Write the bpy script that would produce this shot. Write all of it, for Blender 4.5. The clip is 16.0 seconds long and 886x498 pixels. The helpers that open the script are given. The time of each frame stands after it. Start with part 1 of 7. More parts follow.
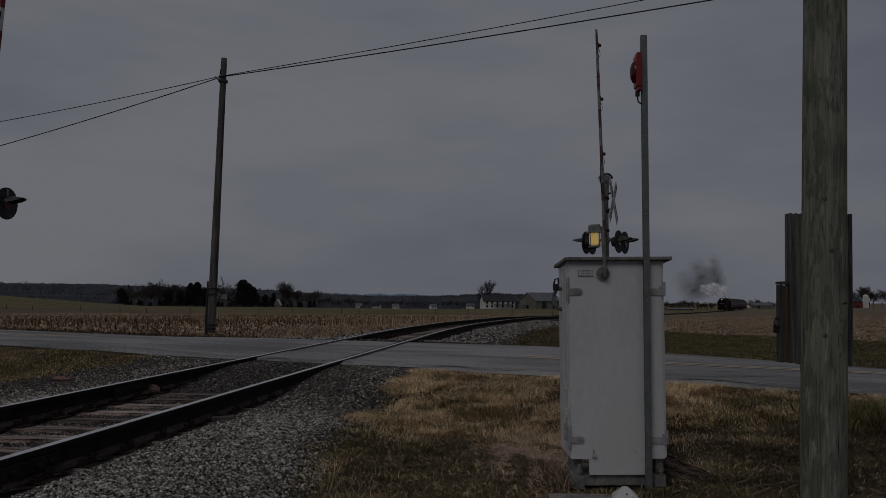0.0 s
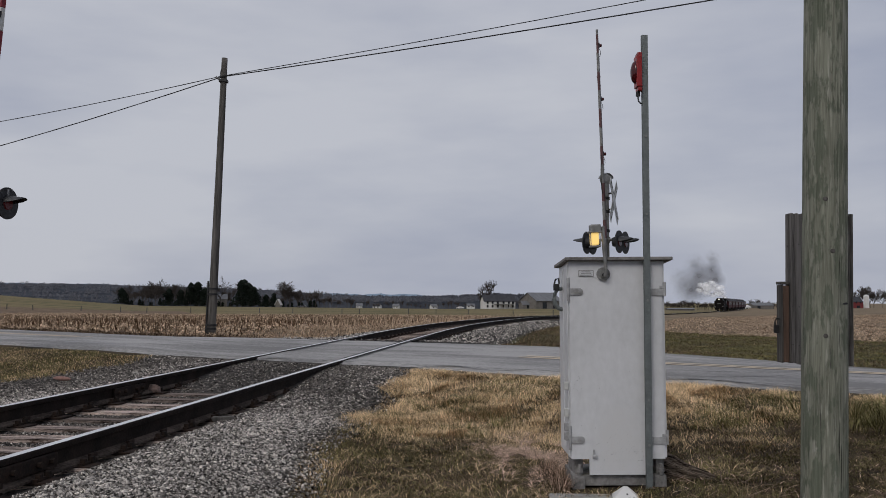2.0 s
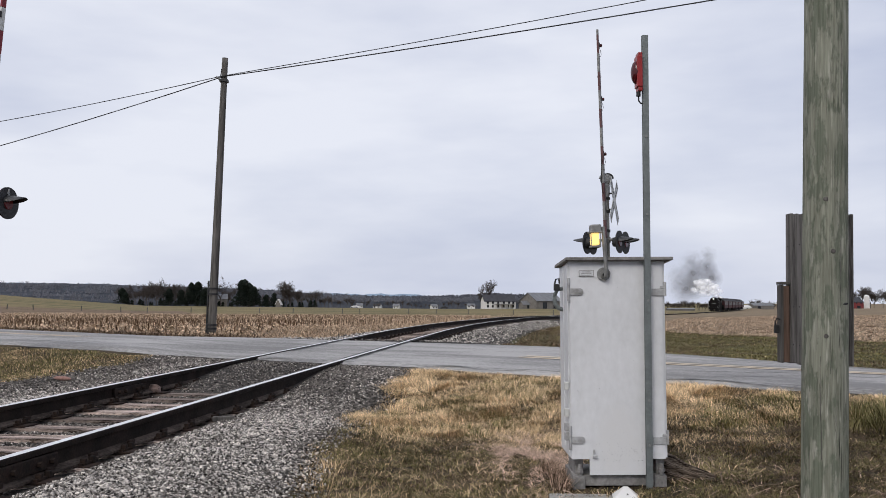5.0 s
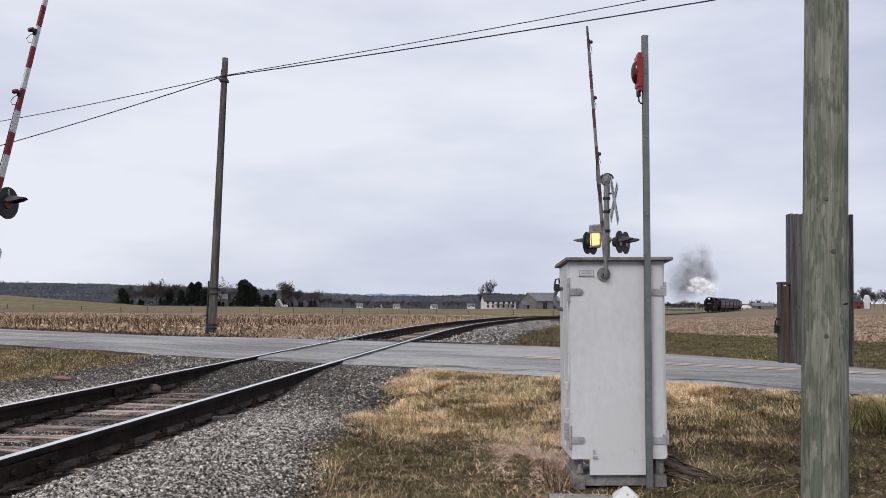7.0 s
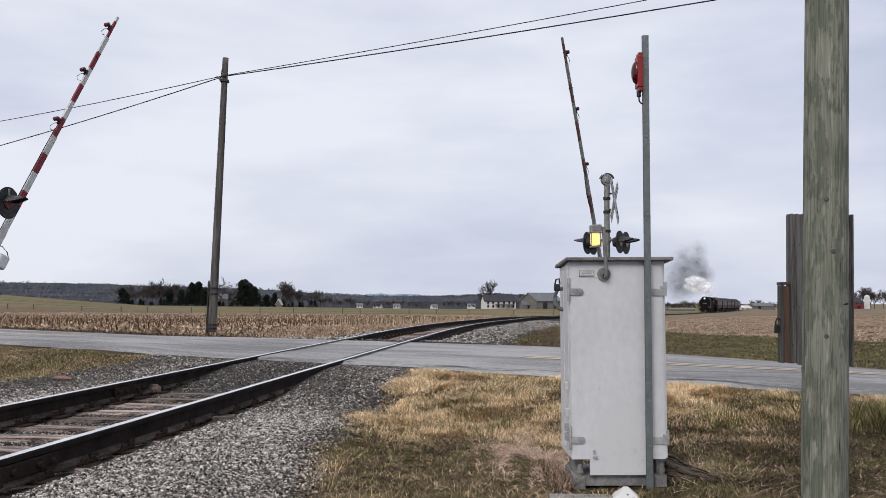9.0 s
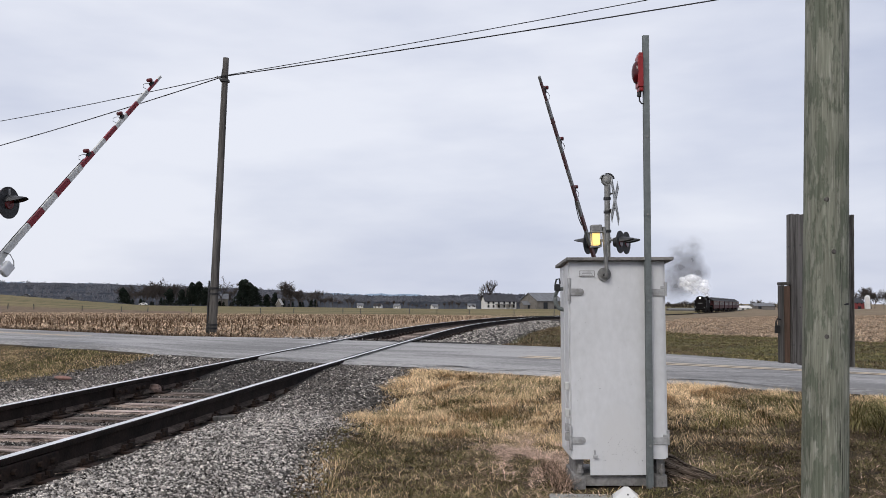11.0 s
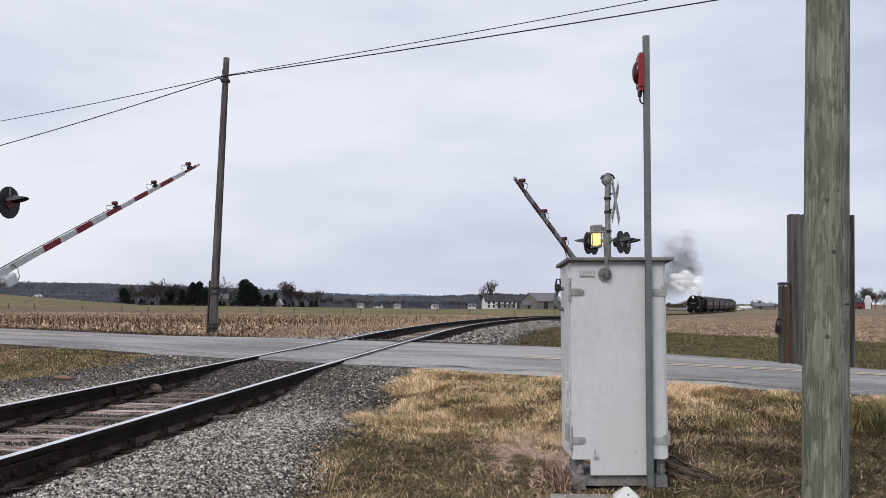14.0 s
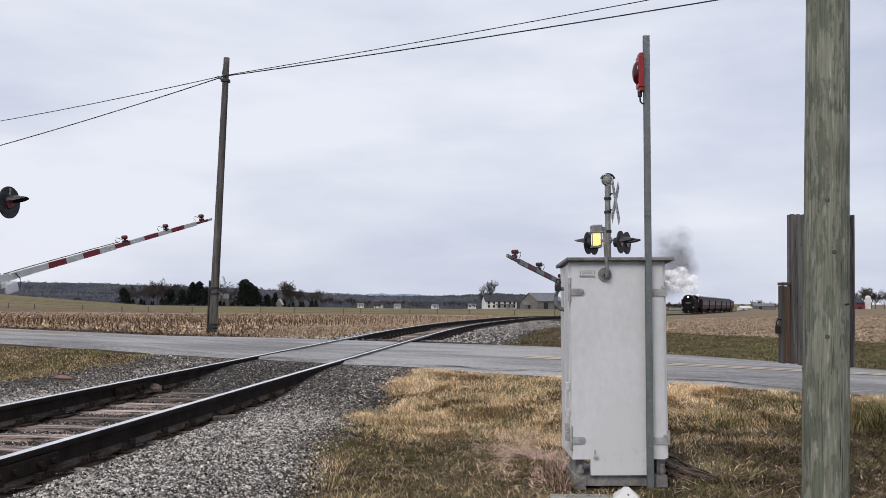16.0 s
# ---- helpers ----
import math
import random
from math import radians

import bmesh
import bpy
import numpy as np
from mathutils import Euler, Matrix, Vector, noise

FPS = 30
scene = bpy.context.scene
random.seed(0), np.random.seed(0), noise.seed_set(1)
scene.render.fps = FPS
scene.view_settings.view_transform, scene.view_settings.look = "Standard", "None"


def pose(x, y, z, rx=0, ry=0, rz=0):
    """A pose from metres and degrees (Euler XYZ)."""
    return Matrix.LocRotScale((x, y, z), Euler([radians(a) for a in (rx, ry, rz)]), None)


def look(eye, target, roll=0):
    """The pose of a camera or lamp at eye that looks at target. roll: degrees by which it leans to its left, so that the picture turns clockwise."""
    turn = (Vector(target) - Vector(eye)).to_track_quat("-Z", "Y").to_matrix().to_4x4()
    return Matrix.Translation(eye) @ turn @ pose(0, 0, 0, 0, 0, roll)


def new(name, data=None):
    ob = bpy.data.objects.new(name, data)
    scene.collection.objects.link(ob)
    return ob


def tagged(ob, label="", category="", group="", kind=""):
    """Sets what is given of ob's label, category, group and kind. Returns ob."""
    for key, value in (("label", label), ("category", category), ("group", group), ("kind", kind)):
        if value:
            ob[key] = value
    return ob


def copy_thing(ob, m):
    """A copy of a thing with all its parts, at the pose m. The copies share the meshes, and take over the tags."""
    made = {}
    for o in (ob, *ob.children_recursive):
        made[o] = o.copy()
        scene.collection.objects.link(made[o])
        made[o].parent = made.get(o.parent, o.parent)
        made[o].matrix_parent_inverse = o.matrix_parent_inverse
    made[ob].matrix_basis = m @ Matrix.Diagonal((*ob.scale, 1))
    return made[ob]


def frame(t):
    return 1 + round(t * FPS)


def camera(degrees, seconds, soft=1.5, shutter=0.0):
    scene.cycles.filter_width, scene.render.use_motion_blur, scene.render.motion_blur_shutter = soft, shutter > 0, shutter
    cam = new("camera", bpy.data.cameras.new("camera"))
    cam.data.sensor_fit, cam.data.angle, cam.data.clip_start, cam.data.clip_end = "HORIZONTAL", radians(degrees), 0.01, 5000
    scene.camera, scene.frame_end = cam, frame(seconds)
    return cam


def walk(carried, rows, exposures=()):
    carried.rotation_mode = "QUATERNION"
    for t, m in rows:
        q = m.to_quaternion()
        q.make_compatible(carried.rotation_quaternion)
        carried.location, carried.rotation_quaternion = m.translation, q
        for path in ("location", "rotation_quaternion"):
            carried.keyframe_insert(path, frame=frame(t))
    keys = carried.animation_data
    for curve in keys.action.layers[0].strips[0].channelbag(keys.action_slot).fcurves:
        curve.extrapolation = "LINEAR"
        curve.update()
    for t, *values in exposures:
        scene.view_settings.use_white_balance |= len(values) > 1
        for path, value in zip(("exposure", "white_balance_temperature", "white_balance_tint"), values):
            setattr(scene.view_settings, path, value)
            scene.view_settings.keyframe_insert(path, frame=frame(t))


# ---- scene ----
DEG = 52.2
cam = camera(DEG, 16.0, soft=0.6)
EYE = (0.0, 0.0, 1.35)
PITCH = 3.26
walk(cam, [(0.0, pose(*EYE, 90 + PITCH, 0, -0.06) @ pose(0, 0, 0, 0, 0, -0.05)),
           (3.0, pose(*EYE, 90 + PITCH, 0, -0.02) @ pose(0, 0, 0, 0, 0, -0.02)),
           (8.0, pose(*EYE, 90 + PITCH, 0, 0.0) @ pose(0, 0, 0, 0, 0, 0.03)),
           (13.0, pose(*EYE, 90 + PITCH, 0, 0.05) @ pose(0, 0, 0, 0, 0, 0.08)),
           (16.0, pose(*EYE, 90 + PITCH, 0, 0.06) @ pose(0, 0, 0, 0, 0, 0.10))],
     exposures=[(0.0, -2.5), (0.5, -1.9), (1.0, -1.42), (1.5, -1.0), (2.0, -0.64), (2.5, -0.38), (3.0, -0.18), (3.5, -0.02), (4.0, 0.03), (16.0, 0.05)])

# ---- world and sun ----
SUN_EL, SUN_AZ = 42.0, 205.0
world = bpy.data.worlds.new("overcast_sky")
scene.world = world
world.use_nodes = True


def build_sky():
    nt = world.node_tree
    nt.nodes.clear()
    N = nt.nodes.new
    L = nt.links.new
    out, bg = N("ShaderNodeOutputWorld"), N("ShaderNodeBackground")
    sky = N("ShaderNodeTexSky")
    sky.sky_type = "NISHITA"
    sky.sun_disc = False
    sky.sun_elevation, sky.sun_rotation = radians(SUN_EL), radians(SUN_AZ)
    sky.air_density, sky.dust_density = 1.0, 3.0
    co, mp = N("ShaderNodeTexCoord"), N("ShaderNodeMapping")
    mp.inputs["Scale"].default_value = (1.0, 1.0, 3.6)
    mp.inputs["Rotation"].default_value = (0.0, radians(9), 0.0)
    L(co.outputs["Generated"], mp.inputs["Vector"])
    n1, n2 = N("ShaderNodeTexNoise"), N("ShaderNodeTexNoise")
    n1.inputs["Scale"].default_value, n1.inputs["Detail"].default_value = 2.2, 5.0
    n1.inputs["Roughness"].default_value = 0.5
    n2.inputs["Scale"].default_value, n2.inputs["Detail"].default_value = 7.0, 4.0
    L(mp.outputs["Vector"], n1.inputs["Vector"])
    L(mp.outputs["Vector"], n2.inputs["Vector"])
    mix = N("ShaderNodeMath")
    mix.operation = "MULTIPLY_ADD"
    mix.inputs[1].default_value = 0.12
    L(n2.outputs["Fac"], mix.inputs[0])
    L(n1.outputs["Fac"], mix.inputs[2])
    # added brightness gradient: the cloud colour grows lighter towards -x
    sep, side_gradient = N("ShaderNodeSeparateXYZ"), N("ShaderNodeMath")
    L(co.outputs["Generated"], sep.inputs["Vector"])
    side_gradient.operation = "MULTIPLY_ADD"
    side_gradient.inputs[1].default_value = -0.16
    L(sep.outputs["X"], side_gradient.inputs[0])
    L(mix.outputs[0], side_gradient.inputs[2])
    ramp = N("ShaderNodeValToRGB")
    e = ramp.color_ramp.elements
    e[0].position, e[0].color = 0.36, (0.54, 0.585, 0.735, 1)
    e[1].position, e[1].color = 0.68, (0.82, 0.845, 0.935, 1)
    L(side_gradient.outputs[0], ramp.inputs["Fac"])
    scale = N("ShaderNodeMixRGB")
    scale.blend_type = "MULTIPLY"
    scale.inputs["Fac"].default_value = 1.0
    scale.inputs["Color2"].default_value = (0.09, 0.09, 0.09, 1)
    L(sky.outputs["Color"], scale.inputs["Color1"])
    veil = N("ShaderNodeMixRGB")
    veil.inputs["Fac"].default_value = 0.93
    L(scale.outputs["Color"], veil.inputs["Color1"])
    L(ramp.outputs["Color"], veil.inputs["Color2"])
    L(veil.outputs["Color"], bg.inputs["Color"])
    bg.inputs["Strength"].default_value = 1.0
    L(bg.outputs["Background"], out.inputs["Surface"])


build_sky()
sun = new("sun", bpy.data.lights.new("sun", "SUN"))
sun.data.energy, sun.data.angle, sun.data.color = 1.6, radians(24), (1.0, 0.95, 0.88)
_a = radians(SUN_AZ)
sun.matrix_world = look((math.sin(_a) * 60, math.cos(_a) * 60, math.tan(radians(SUN_EL)) * 60), (0, 0, 0))


# ---- materials ----
def mat(name, base, dark=None, rough=0.8, metal=0.0, scale=6.0, fine=60.0, bump=0.3, stretch=(1, 1, 1), random_=0.0,
        island=False, spec=0.4, lo=0.35, hi=0.7, dist=0.01, turn=0.0):
    m = bpy.data.materials.new(name)
    m.use_nodes = True
    nt = m.node_tree
    N, L = nt.nodes.new, nt.links.new
    b = nt.nodes["Principled BSDF"]
    b.inputs["Roughness"].default_value, b.inputs["Metallic"].default_value = rough, metal
    b.inputs["Specular IOR Level"].default_value = spec
    dark = dark or tuple(c * 0.6 for c in base)
    co, mp = N("ShaderNodeTexCoord"), N("ShaderNodeMapping")
    mp.inputs["Scale"].default_value = stretch
    if turn:
        mp.vector_type = "TEXTURE"
        mp.inputs["Scale"].default_value = tuple(1.0 / q for q in stretch)
        mp.inputs["Rotation"].default_value = (0, 0, turn)
    L(co.outputs["Object"], mp.inputs["Vector"])
    a, f = N("ShaderNodeTexNoise"), N("ShaderNodeTexNoise")
    a.inputs["Scale"].default_value, a.inputs["Detail"].default_value = scale, 6.0
    f.inputs["Scale"].default_value, f.inputs["Detail"].default_value = fine, 3.0
    L(mp.outputs["Vector"], a.inputs["Vector"])
    L(mp.outputs["Vector"], f.inputs["Vector"])
    s = N("ShaderNodeMath")
    s.operation = "MULTIPLY_ADD"
    s.inputs[1].default_value = 0.45
    s2 = N("ShaderNodeMath")
    s2.operation = "MULTIPLY_ADD"
    s2.inputs[1].default_value, s2.inputs[2].default_value = 0.7, -0.06
    L(a.outputs["Fac"], s2.inputs[0])
    L(f.outputs["Fac"], s.inputs[0])
    L(s2.outputs[0], s.inputs[2])
    ramp = N("ShaderNodeValToRGB")
    e = ramp.color_ramp.elements
    e[0].position, e[0].color = lo, (*dark, 1)
    e[1].position, e[1].color = hi, (*base, 1)
    L(s.outputs[0], ramp.inputs["Fac"])
    colour = ramp.outputs["Color"]
    if random_:
        src = N("ShaderNodeNewGeometry").outputs["Random Per Island"] if island else N("ShaderNodeObjectInfo").outputs["Random"]
        mr = N("ShaderNodeMapRange")
        mr.inputs["To Min"].default_value, mr.inputs["To Max"].default_value = 1 - random_, 1 + random_
        L(src, mr.inputs["Value"])
        hv = N("ShaderNodeHueSaturation")
        L(mr.outputs["Result"], hv.inputs["Value"])
        L(colour, hv.inputs["Color"])
        colour = hv.outputs["Color"]
    L(colour, b.inputs["Base Color"])
    if bump:
        bn = N("ShaderNodeBump")
        bn.inputs["Strength"].default_value, bn.inputs["Distance"].default_value = bump, dist
        L(f.outputs["Fac"], bn.inputs["Height"])
        L(bn.outputs["Normal"], b.inputs["Normal"])
    return m


def flaked_wood(name, base, flake, pale):
    """Treated pole wood whose grey skin has come off in long patches, with drying cracks."""
    m = bpy.data.materials.new(name)
    m.use_nodes = True
    nt = m.node_tree
    N, L = nt.nodes.new, nt.links.new
    b = nt.nodes["Principled BSDF"]
    b.inputs["Roughness"].default_value, b.inputs["Specular IOR Level"].default_value = 0.92, 0.12
    co = N("ShaderNodeTexCoord")

    def field(stretch, scale, detail, lo, hi, rough=0.55):
        mp, n, r = N("ShaderNodeMapping"), N("ShaderNodeTexNoise"), N("ShaderNodeMapRange")
        mp.inputs["Scale"].default_value = stretch
        n.inputs["Scale"].default_value, n.inputs["Detail"].default_value, n.inputs["Roughness"].default_value = scale, detail, rough
        r.inputs["From Min"].default_value, r.inputs["From Max"].default_value = lo, hi
        L(co.outputs["Object"], mp.inputs["Vector"])
        L(mp.outputs["Vector"], n.inputs["Vector"])
        L(n.outputs["Fac"], r.inputs["Value"])
        return r.outputs["Result"]

    def mixed(kind, fac, a, c):
        q = N("ShaderNodeMixRGB")
        q.blend_type = kind
        for sock, val in ((q.inputs["Fac"], fac), (q.inputs["Color1"], a), (q.inputs["Color2"], c)):
            if isinstance(val, (tuple, float)):
                sock.default_value = (*val, 1) if isinstance(val, tuple) else val
            else:
                L(val, sock)
        return q.outputs["Color"]
    flakes = field((5.2, 5.2, 1.5), 3.0, 9.0, 0.50, 0.57, 0.66)
    strips = field((12.0, 12.0, 1.1), 3.0, 6.0, 0.55, 0.62, 0.6)
    grain = field((46, 46, 1.6), 2.2, 4.0, 0.30, 0.66)
    tone = field((2, 2, 1.2), 1.6, 3.0, 0.32, 0.68)
    split = field((30, 30, 0.9), 1.5, 4.0, 0.672, 0.70)
    c = mixed("MIX", tone, tuple(q * 0.78 for q in base), base)
    c = mixed("MIX", strips, c, pale)
    c = mixed("MIX", flakes, c, flake)
    g = mixed("MIX", grain, (0.62, 0.62, 0.60), (1.12, 1.12, 1.12))
    c = mixed("MULTIPLY", 1.0, c, g)
    c = mixed("MIX", split, c, (0.050, 0.052, 0.044))
    L(c, b.inputs["Base Color"])
    h = N("ShaderNodeMath")
    h.operation = "MULTIPLY_ADD"
    h.inputs[1].default_value = -0.8
    L(flakes, h.inputs[0])
    L(grain, h.inputs[2])
    h2 = N("ShaderNodeMath")
    h2.operation = "MULTIPLY_ADD"
    h2.inputs[1].default_value = -2.0
    L(split, h2.inputs[0])
    L(h.outputs[0], h2.inputs[2])
    bn = N("ShaderNodeBump")
    bn.inputs["Strength"].default_value, bn.inputs["Distance"].default_value = 0.8, 0.006
    L(h2.outputs[0], bn.inputs["Height"])
    L(bn.outputs["Normal"], b.inputs["Normal"])
    return m


def smudged(name, base, dark, smudge, centre, size):
    """Worn paint with one hand-sized greasy smudge of soft outline, and faint runs down it."""
    m = mat(name, base, dark, 0.5, 0.1, scale=2.6, fine=26, bump=0.05, stretch=(1, 1, 0.6), lo=0.30, hi=0.74)
    nt = m.node_tree
    N, L = nt.nodes.new, nt.links.new
    b = nt.nodes["Principled BSDF"]
    colour = b.inputs["Base Color"].links[0].from_socket
    co, mp, g, n, mp2, a, r, q = (N("ShaderNode" + k) for k in ("TexCoord", "Mapping", "TexGradient", "TexNoise", "Mapping", "Math", "MapRange", "MixRGB"))
    mp.vector_type = "TEXTURE"
    mp.inputs["Location"].default_value, mp.inputs["Scale"].default_value = centre, size
    g.gradient_type = "SPHERICAL"
    mp2.inputs["Scale"].default_value = (14.0, 14.0, 5.0)
    n.inputs["Scale"].default_value, n.inputs["Detail"].default_value = 1.4, 5.0
    L(co.outputs["Object"], mp.inputs["Vector"])
    L(co.outputs["Object"], mp2.inputs["Vector"])
    L(mp.outputs["Vector"], g.inputs["Vector"])
    L(mp2.outputs["Vector"], n.inputs["Vector"])
    a.operation = "MULTIPLY_ADD"
    a.inputs[1].default_value = 0.5
    L(n.outputs["Fac"], a.inputs[0])
    L(g.outputs["Fac"], a.inputs[2])
    r.inputs["From Min"].default_value, r.inputs["From Max"].default_value = 0.36, 0.80
    L(a.outputs[0], r.inputs["Value"])
    L(r.outputs["Result"], q.inputs["Fac"])
    L(colour, q.inputs["Color1"])
    q.inputs["Color2"].default_value = (*smudge, 1)
    L(q.outputs["Color"], b.inputs["Base Color"])
    return m


def glow(name, colour, strength):
    m = bpy.data.materials.new(name)
    m.use_nodes = True
    b = m.node_tree.nodes["Principled BSDF"]
    b.inputs["Base Color"].default_value = (*colour, 1)
    b.inputs["Emission Color"].default_value = (*colour, 1)
    b.inputs["Emission Strength"].default_value = strength
    return m


# ---- mesh helpers ----
def mesh_of(name, verts, faces, materials, smooth=False, slots=None):
    me = bpy.data.meshes.new(name)
    me.from_pydata([tuple(v) for v in verts], [], faces)
    for m in (materials if isinstance(materials, (list, tuple)) else [materials]):
        me.materials.append(m)
    if slots is not None:
        me.polygons.foreach_set("material_index", np.asarray(slots, dtype=np.int32))
    if smooth:
        me.polygons.foreach_set("use_smooth", np.ones(len(me.polygons), dtype=bool))
    me.update()
    return me


def part(name, bm, material, parent, label="", smooth=False):
    """Links a bmesh as one mesh object under a thing or a part."""
    me = bpy.data.meshes.new(name)
    bm.to_mesh(me)
    bm.free()
    for m in (material if isinstance(material, (list, tuple)) else [material]):
        me.materials.append(m)
    if smooth:
        me.polygons.foreach_set("use_smooth", np.ones(len(me.polygons), dtype=bool))
    ob = new(name, me)
    ob.parent = parent
    if label:
        tagged(ob, label)
    return ob


def thing(name, m, label, category, group="", kind=""):
    ob = new(name)
    ob.empty_display_size = 0.2
    ob.matrix_world = m
    return tagged(ob, label, category, group, kind)


def box(bm, x0, x1, y0, y1, z0, z1, bevel=0.0, m=None):
    r = bmesh.ops.create_cube(bm, size=1.0)
    t = Matrix.Translation(((x0 + x1) / 2, (y0 + y1) / 2, (z0 + z1) / 2)) @ Matrix.Diagonal((x1 - x0, y1 - y0, z1 - z0, 1))
    bmesh.ops.transform(bm, matrix=t, verts=r["verts"])
    vs = r["verts"]
    if bevel:
        es = list({e for v in vs for e in v.link_edges})
        vs = bmesh.ops.bevel(bm, geom=es, offset=bevel, segments=2, affect="EDGES", profile=0.6)["verts"]
    if m is not None:
        bmesh.ops.transform(bm, matrix=m, verts=list(vs))
    return bm


def rod(bm, a, b, r1, r2=None, n=12, caps=True):
    a, b = Vector(a), Vector(b)
    d = b - a
    m = Matrix.Translation((a + b) / 2) @ d.to_track_quat("Z", "Y").to_matrix().to_4x4()
    bmesh.ops.create_cone(bm, cap_ends=caps, segments=n, radius1=r1, radius2=r1 if r2 is None else r2, depth=d.length, matrix=m)
    return bm


def ball(bm, c, r, u=12, v=8, scale=(1, 1, 1)):
    bmesh.ops.create_uvsphere(bm, u_segments=u, v_segments=v, radius=r,
                              matrix=Matrix.Translation(c) @ Matrix.Diagonal((*scale, 1)))
    return bm


def B():
    return bmesh.new()


def tube(bm, pts, r, n=6):
    """One bent round bar along the points."""
    pts = [Vector(p) for p in pts]
    rows = []
    for i, p in enumerate(pts):
        d = (pts[min(i + 1, len(pts) - 1)] - pts[max(i - 1, 0)]).normalized()
        x = d.cross(Vector((0.31, 0.12, 0.94)))
        x = (x if x.length > 1e-3 else d.cross(Vector((1, 0, 0)))).normalized()
        y = d.cross(x)
        rows.append([bm.verts.new(p + (x * math.cos(a) + y * math.sin(a)) * r) for a in (2 * math.pi * k / n for k in range(n))])
    for i in range(len(rows) - 1):
        for j in range(n):
            k = (j + 1) % n
            bm.faces.new((rows[i][j], rows[i][k], rows[i + 1][k], rows[i + 1][j]))
    bm.faces.new(rows[0][::-1])
    bm.faces.new(rows[-1])
    return bm


# ---- the plan: track line, road, lie of the land ----
TRACK_DIR = radians(7.7)
_foot = Vector((-3.95 * math.cos(TRACK_DIR), 3.95 * math.sin(TRACK_DIR)))
_d = Vector((math.sin(TRACK_DIR), math.cos(TRACK_DIR)))
_ctrl = [_foot + _d * s for s in (-60, -30, 0, 8, 16, 22)] + [Vector(p) for p in ((0.55, 32), (3.3, 43), (10, 66), (25.5, 118), (55.8, 207), (93.9, 304), (141, 424), (190, 549))]


def _spline(ctrl, step):
    pts = []
    for i in range(1, len(ctrl) - 2):
        p0, p1, p2, p3 = ctrl[i - 1], ctrl[i], ctrl[i + 1], ctrl[i + 2]
        t0, t1 = 0.0, (p1 - p0).length ** 0.5
        t2 = t1 + (p2 - p1).length ** 0.5
        t3 = t2 + (p3 - p2).length ** 0.5
        n = max(2, int((p2 - p1).length / step))
        for k in range(n):
            t = t1 + (t2 - t1) * k / n
            a1 = p0 * ((t1 - t) / (t1 - t0)) + p1 * ((t - t0) / (t1 - t0))
            a2 = p1 * ((t2 - t) / (t2 - t1)) + p2 * ((t - t1) / (t2 - t1))
            a3 = p2 * ((t3 - t) / (t3 - t2)) + p3 * ((t - t2) / (t3 - t2))
            b1 = a1 * ((t2 - t) / (t2 - t0)) + a2 * ((t - t0) / (t2 - t0))
            b2 = a2 * ((t3 - t) / (t3 - t1)) + a3 * ((t - t1) / (t3 - t1))
            pts.append(b1 * ((t2 - t) / (t2 - t1)) + b2 * ((t - t1) / (t2 - t1)))
    return np.array([tuple(p) for p in pts])


PATH = _spline(_ctrl, 0.5)
_seg = np.hypot(*np.diff(PATH, axis=0).T)
PATH_S = np.concatenate(([0], np.cumsum(_seg)))
_s0 = PATH_S[np.argmin(np.hypot(PATH[:, 0] - _foot[0], PATH[:, 1] - _foot[1]))]
PATH_S = PATH_S - _s0          # zero abreast of the camera


def rail_z(s):
    return np.interp(s, [-30, 0, 15, 24, 44, 70, 115, 218, 322, 460], [0.25, 0.41, 0.50, 0.545, 0.53, 0.25, -0.45, -1.63, -2.26, -2.9])


def on_track(s, side=0.0):
    """Place on the track at s metres, and the heading away from the camera."""
    x, y = np.interp(s, PATH_S, PATH[:, 0]), np.interp(s, PATH_S, PATH[:, 1])
    x2, y2 = np.interp(s + 0.6, PATH_S, PATH[:, 0]), np.interp(s + 0.6, PATH_S, PATH[:, 1])
    x1, y1 = np.interp(s - 0.6, PATH_S, PATH[:, 0]), np.interp(s - 0.6, PATH_S, PATH[:, 1])
    h = np.arctan2(y2 - y1, x2 - x1)
    return x + side * np.sin(h), y - side * np.cos(h), rail_z(s), h


ROAD_DIR = radians(-31)
RD = np.array([math.cos(ROAD_DIR), math.sin(ROAD_DIR)])
RN = np.array([-RD[1], RD[0]])               # across the road, away from the camera
ROAD_O = np.array([-1.11, 12.64])              # where its near edge meets the near rail
ROAD_W = 5.25


def smooth01(x):
    x = np.clip(x, 0, 1)
    return x * x * (3 - 2 * x)


def track_distance(x, y):
    x, y = np.asarray(x, float), np.asarray(y, float)
    sub = PATH[::2]
    best = np.full(x.shape, 1e9)
    bs = np.zeros(x.shape)
    side = np.zeros(x.shape)
    t = np.gradient(sub, axis=0)
    for k in range(len(sub)):
        dx, dy = x - sub[k, 0], y - sub[k, 1]
        d = dx * dx + dy * dy
        w = d < best
        best = np.where(w, d, best)
        ln = math.hypot(*t[k])
        tx, ty = t[k] / ln
        bs = np.where(w, PATH_S[2 * k] + dx * tx + dy * ty, bs)
        side = np.where(w, dx * ty - dy * tx, side)
    return side, bs


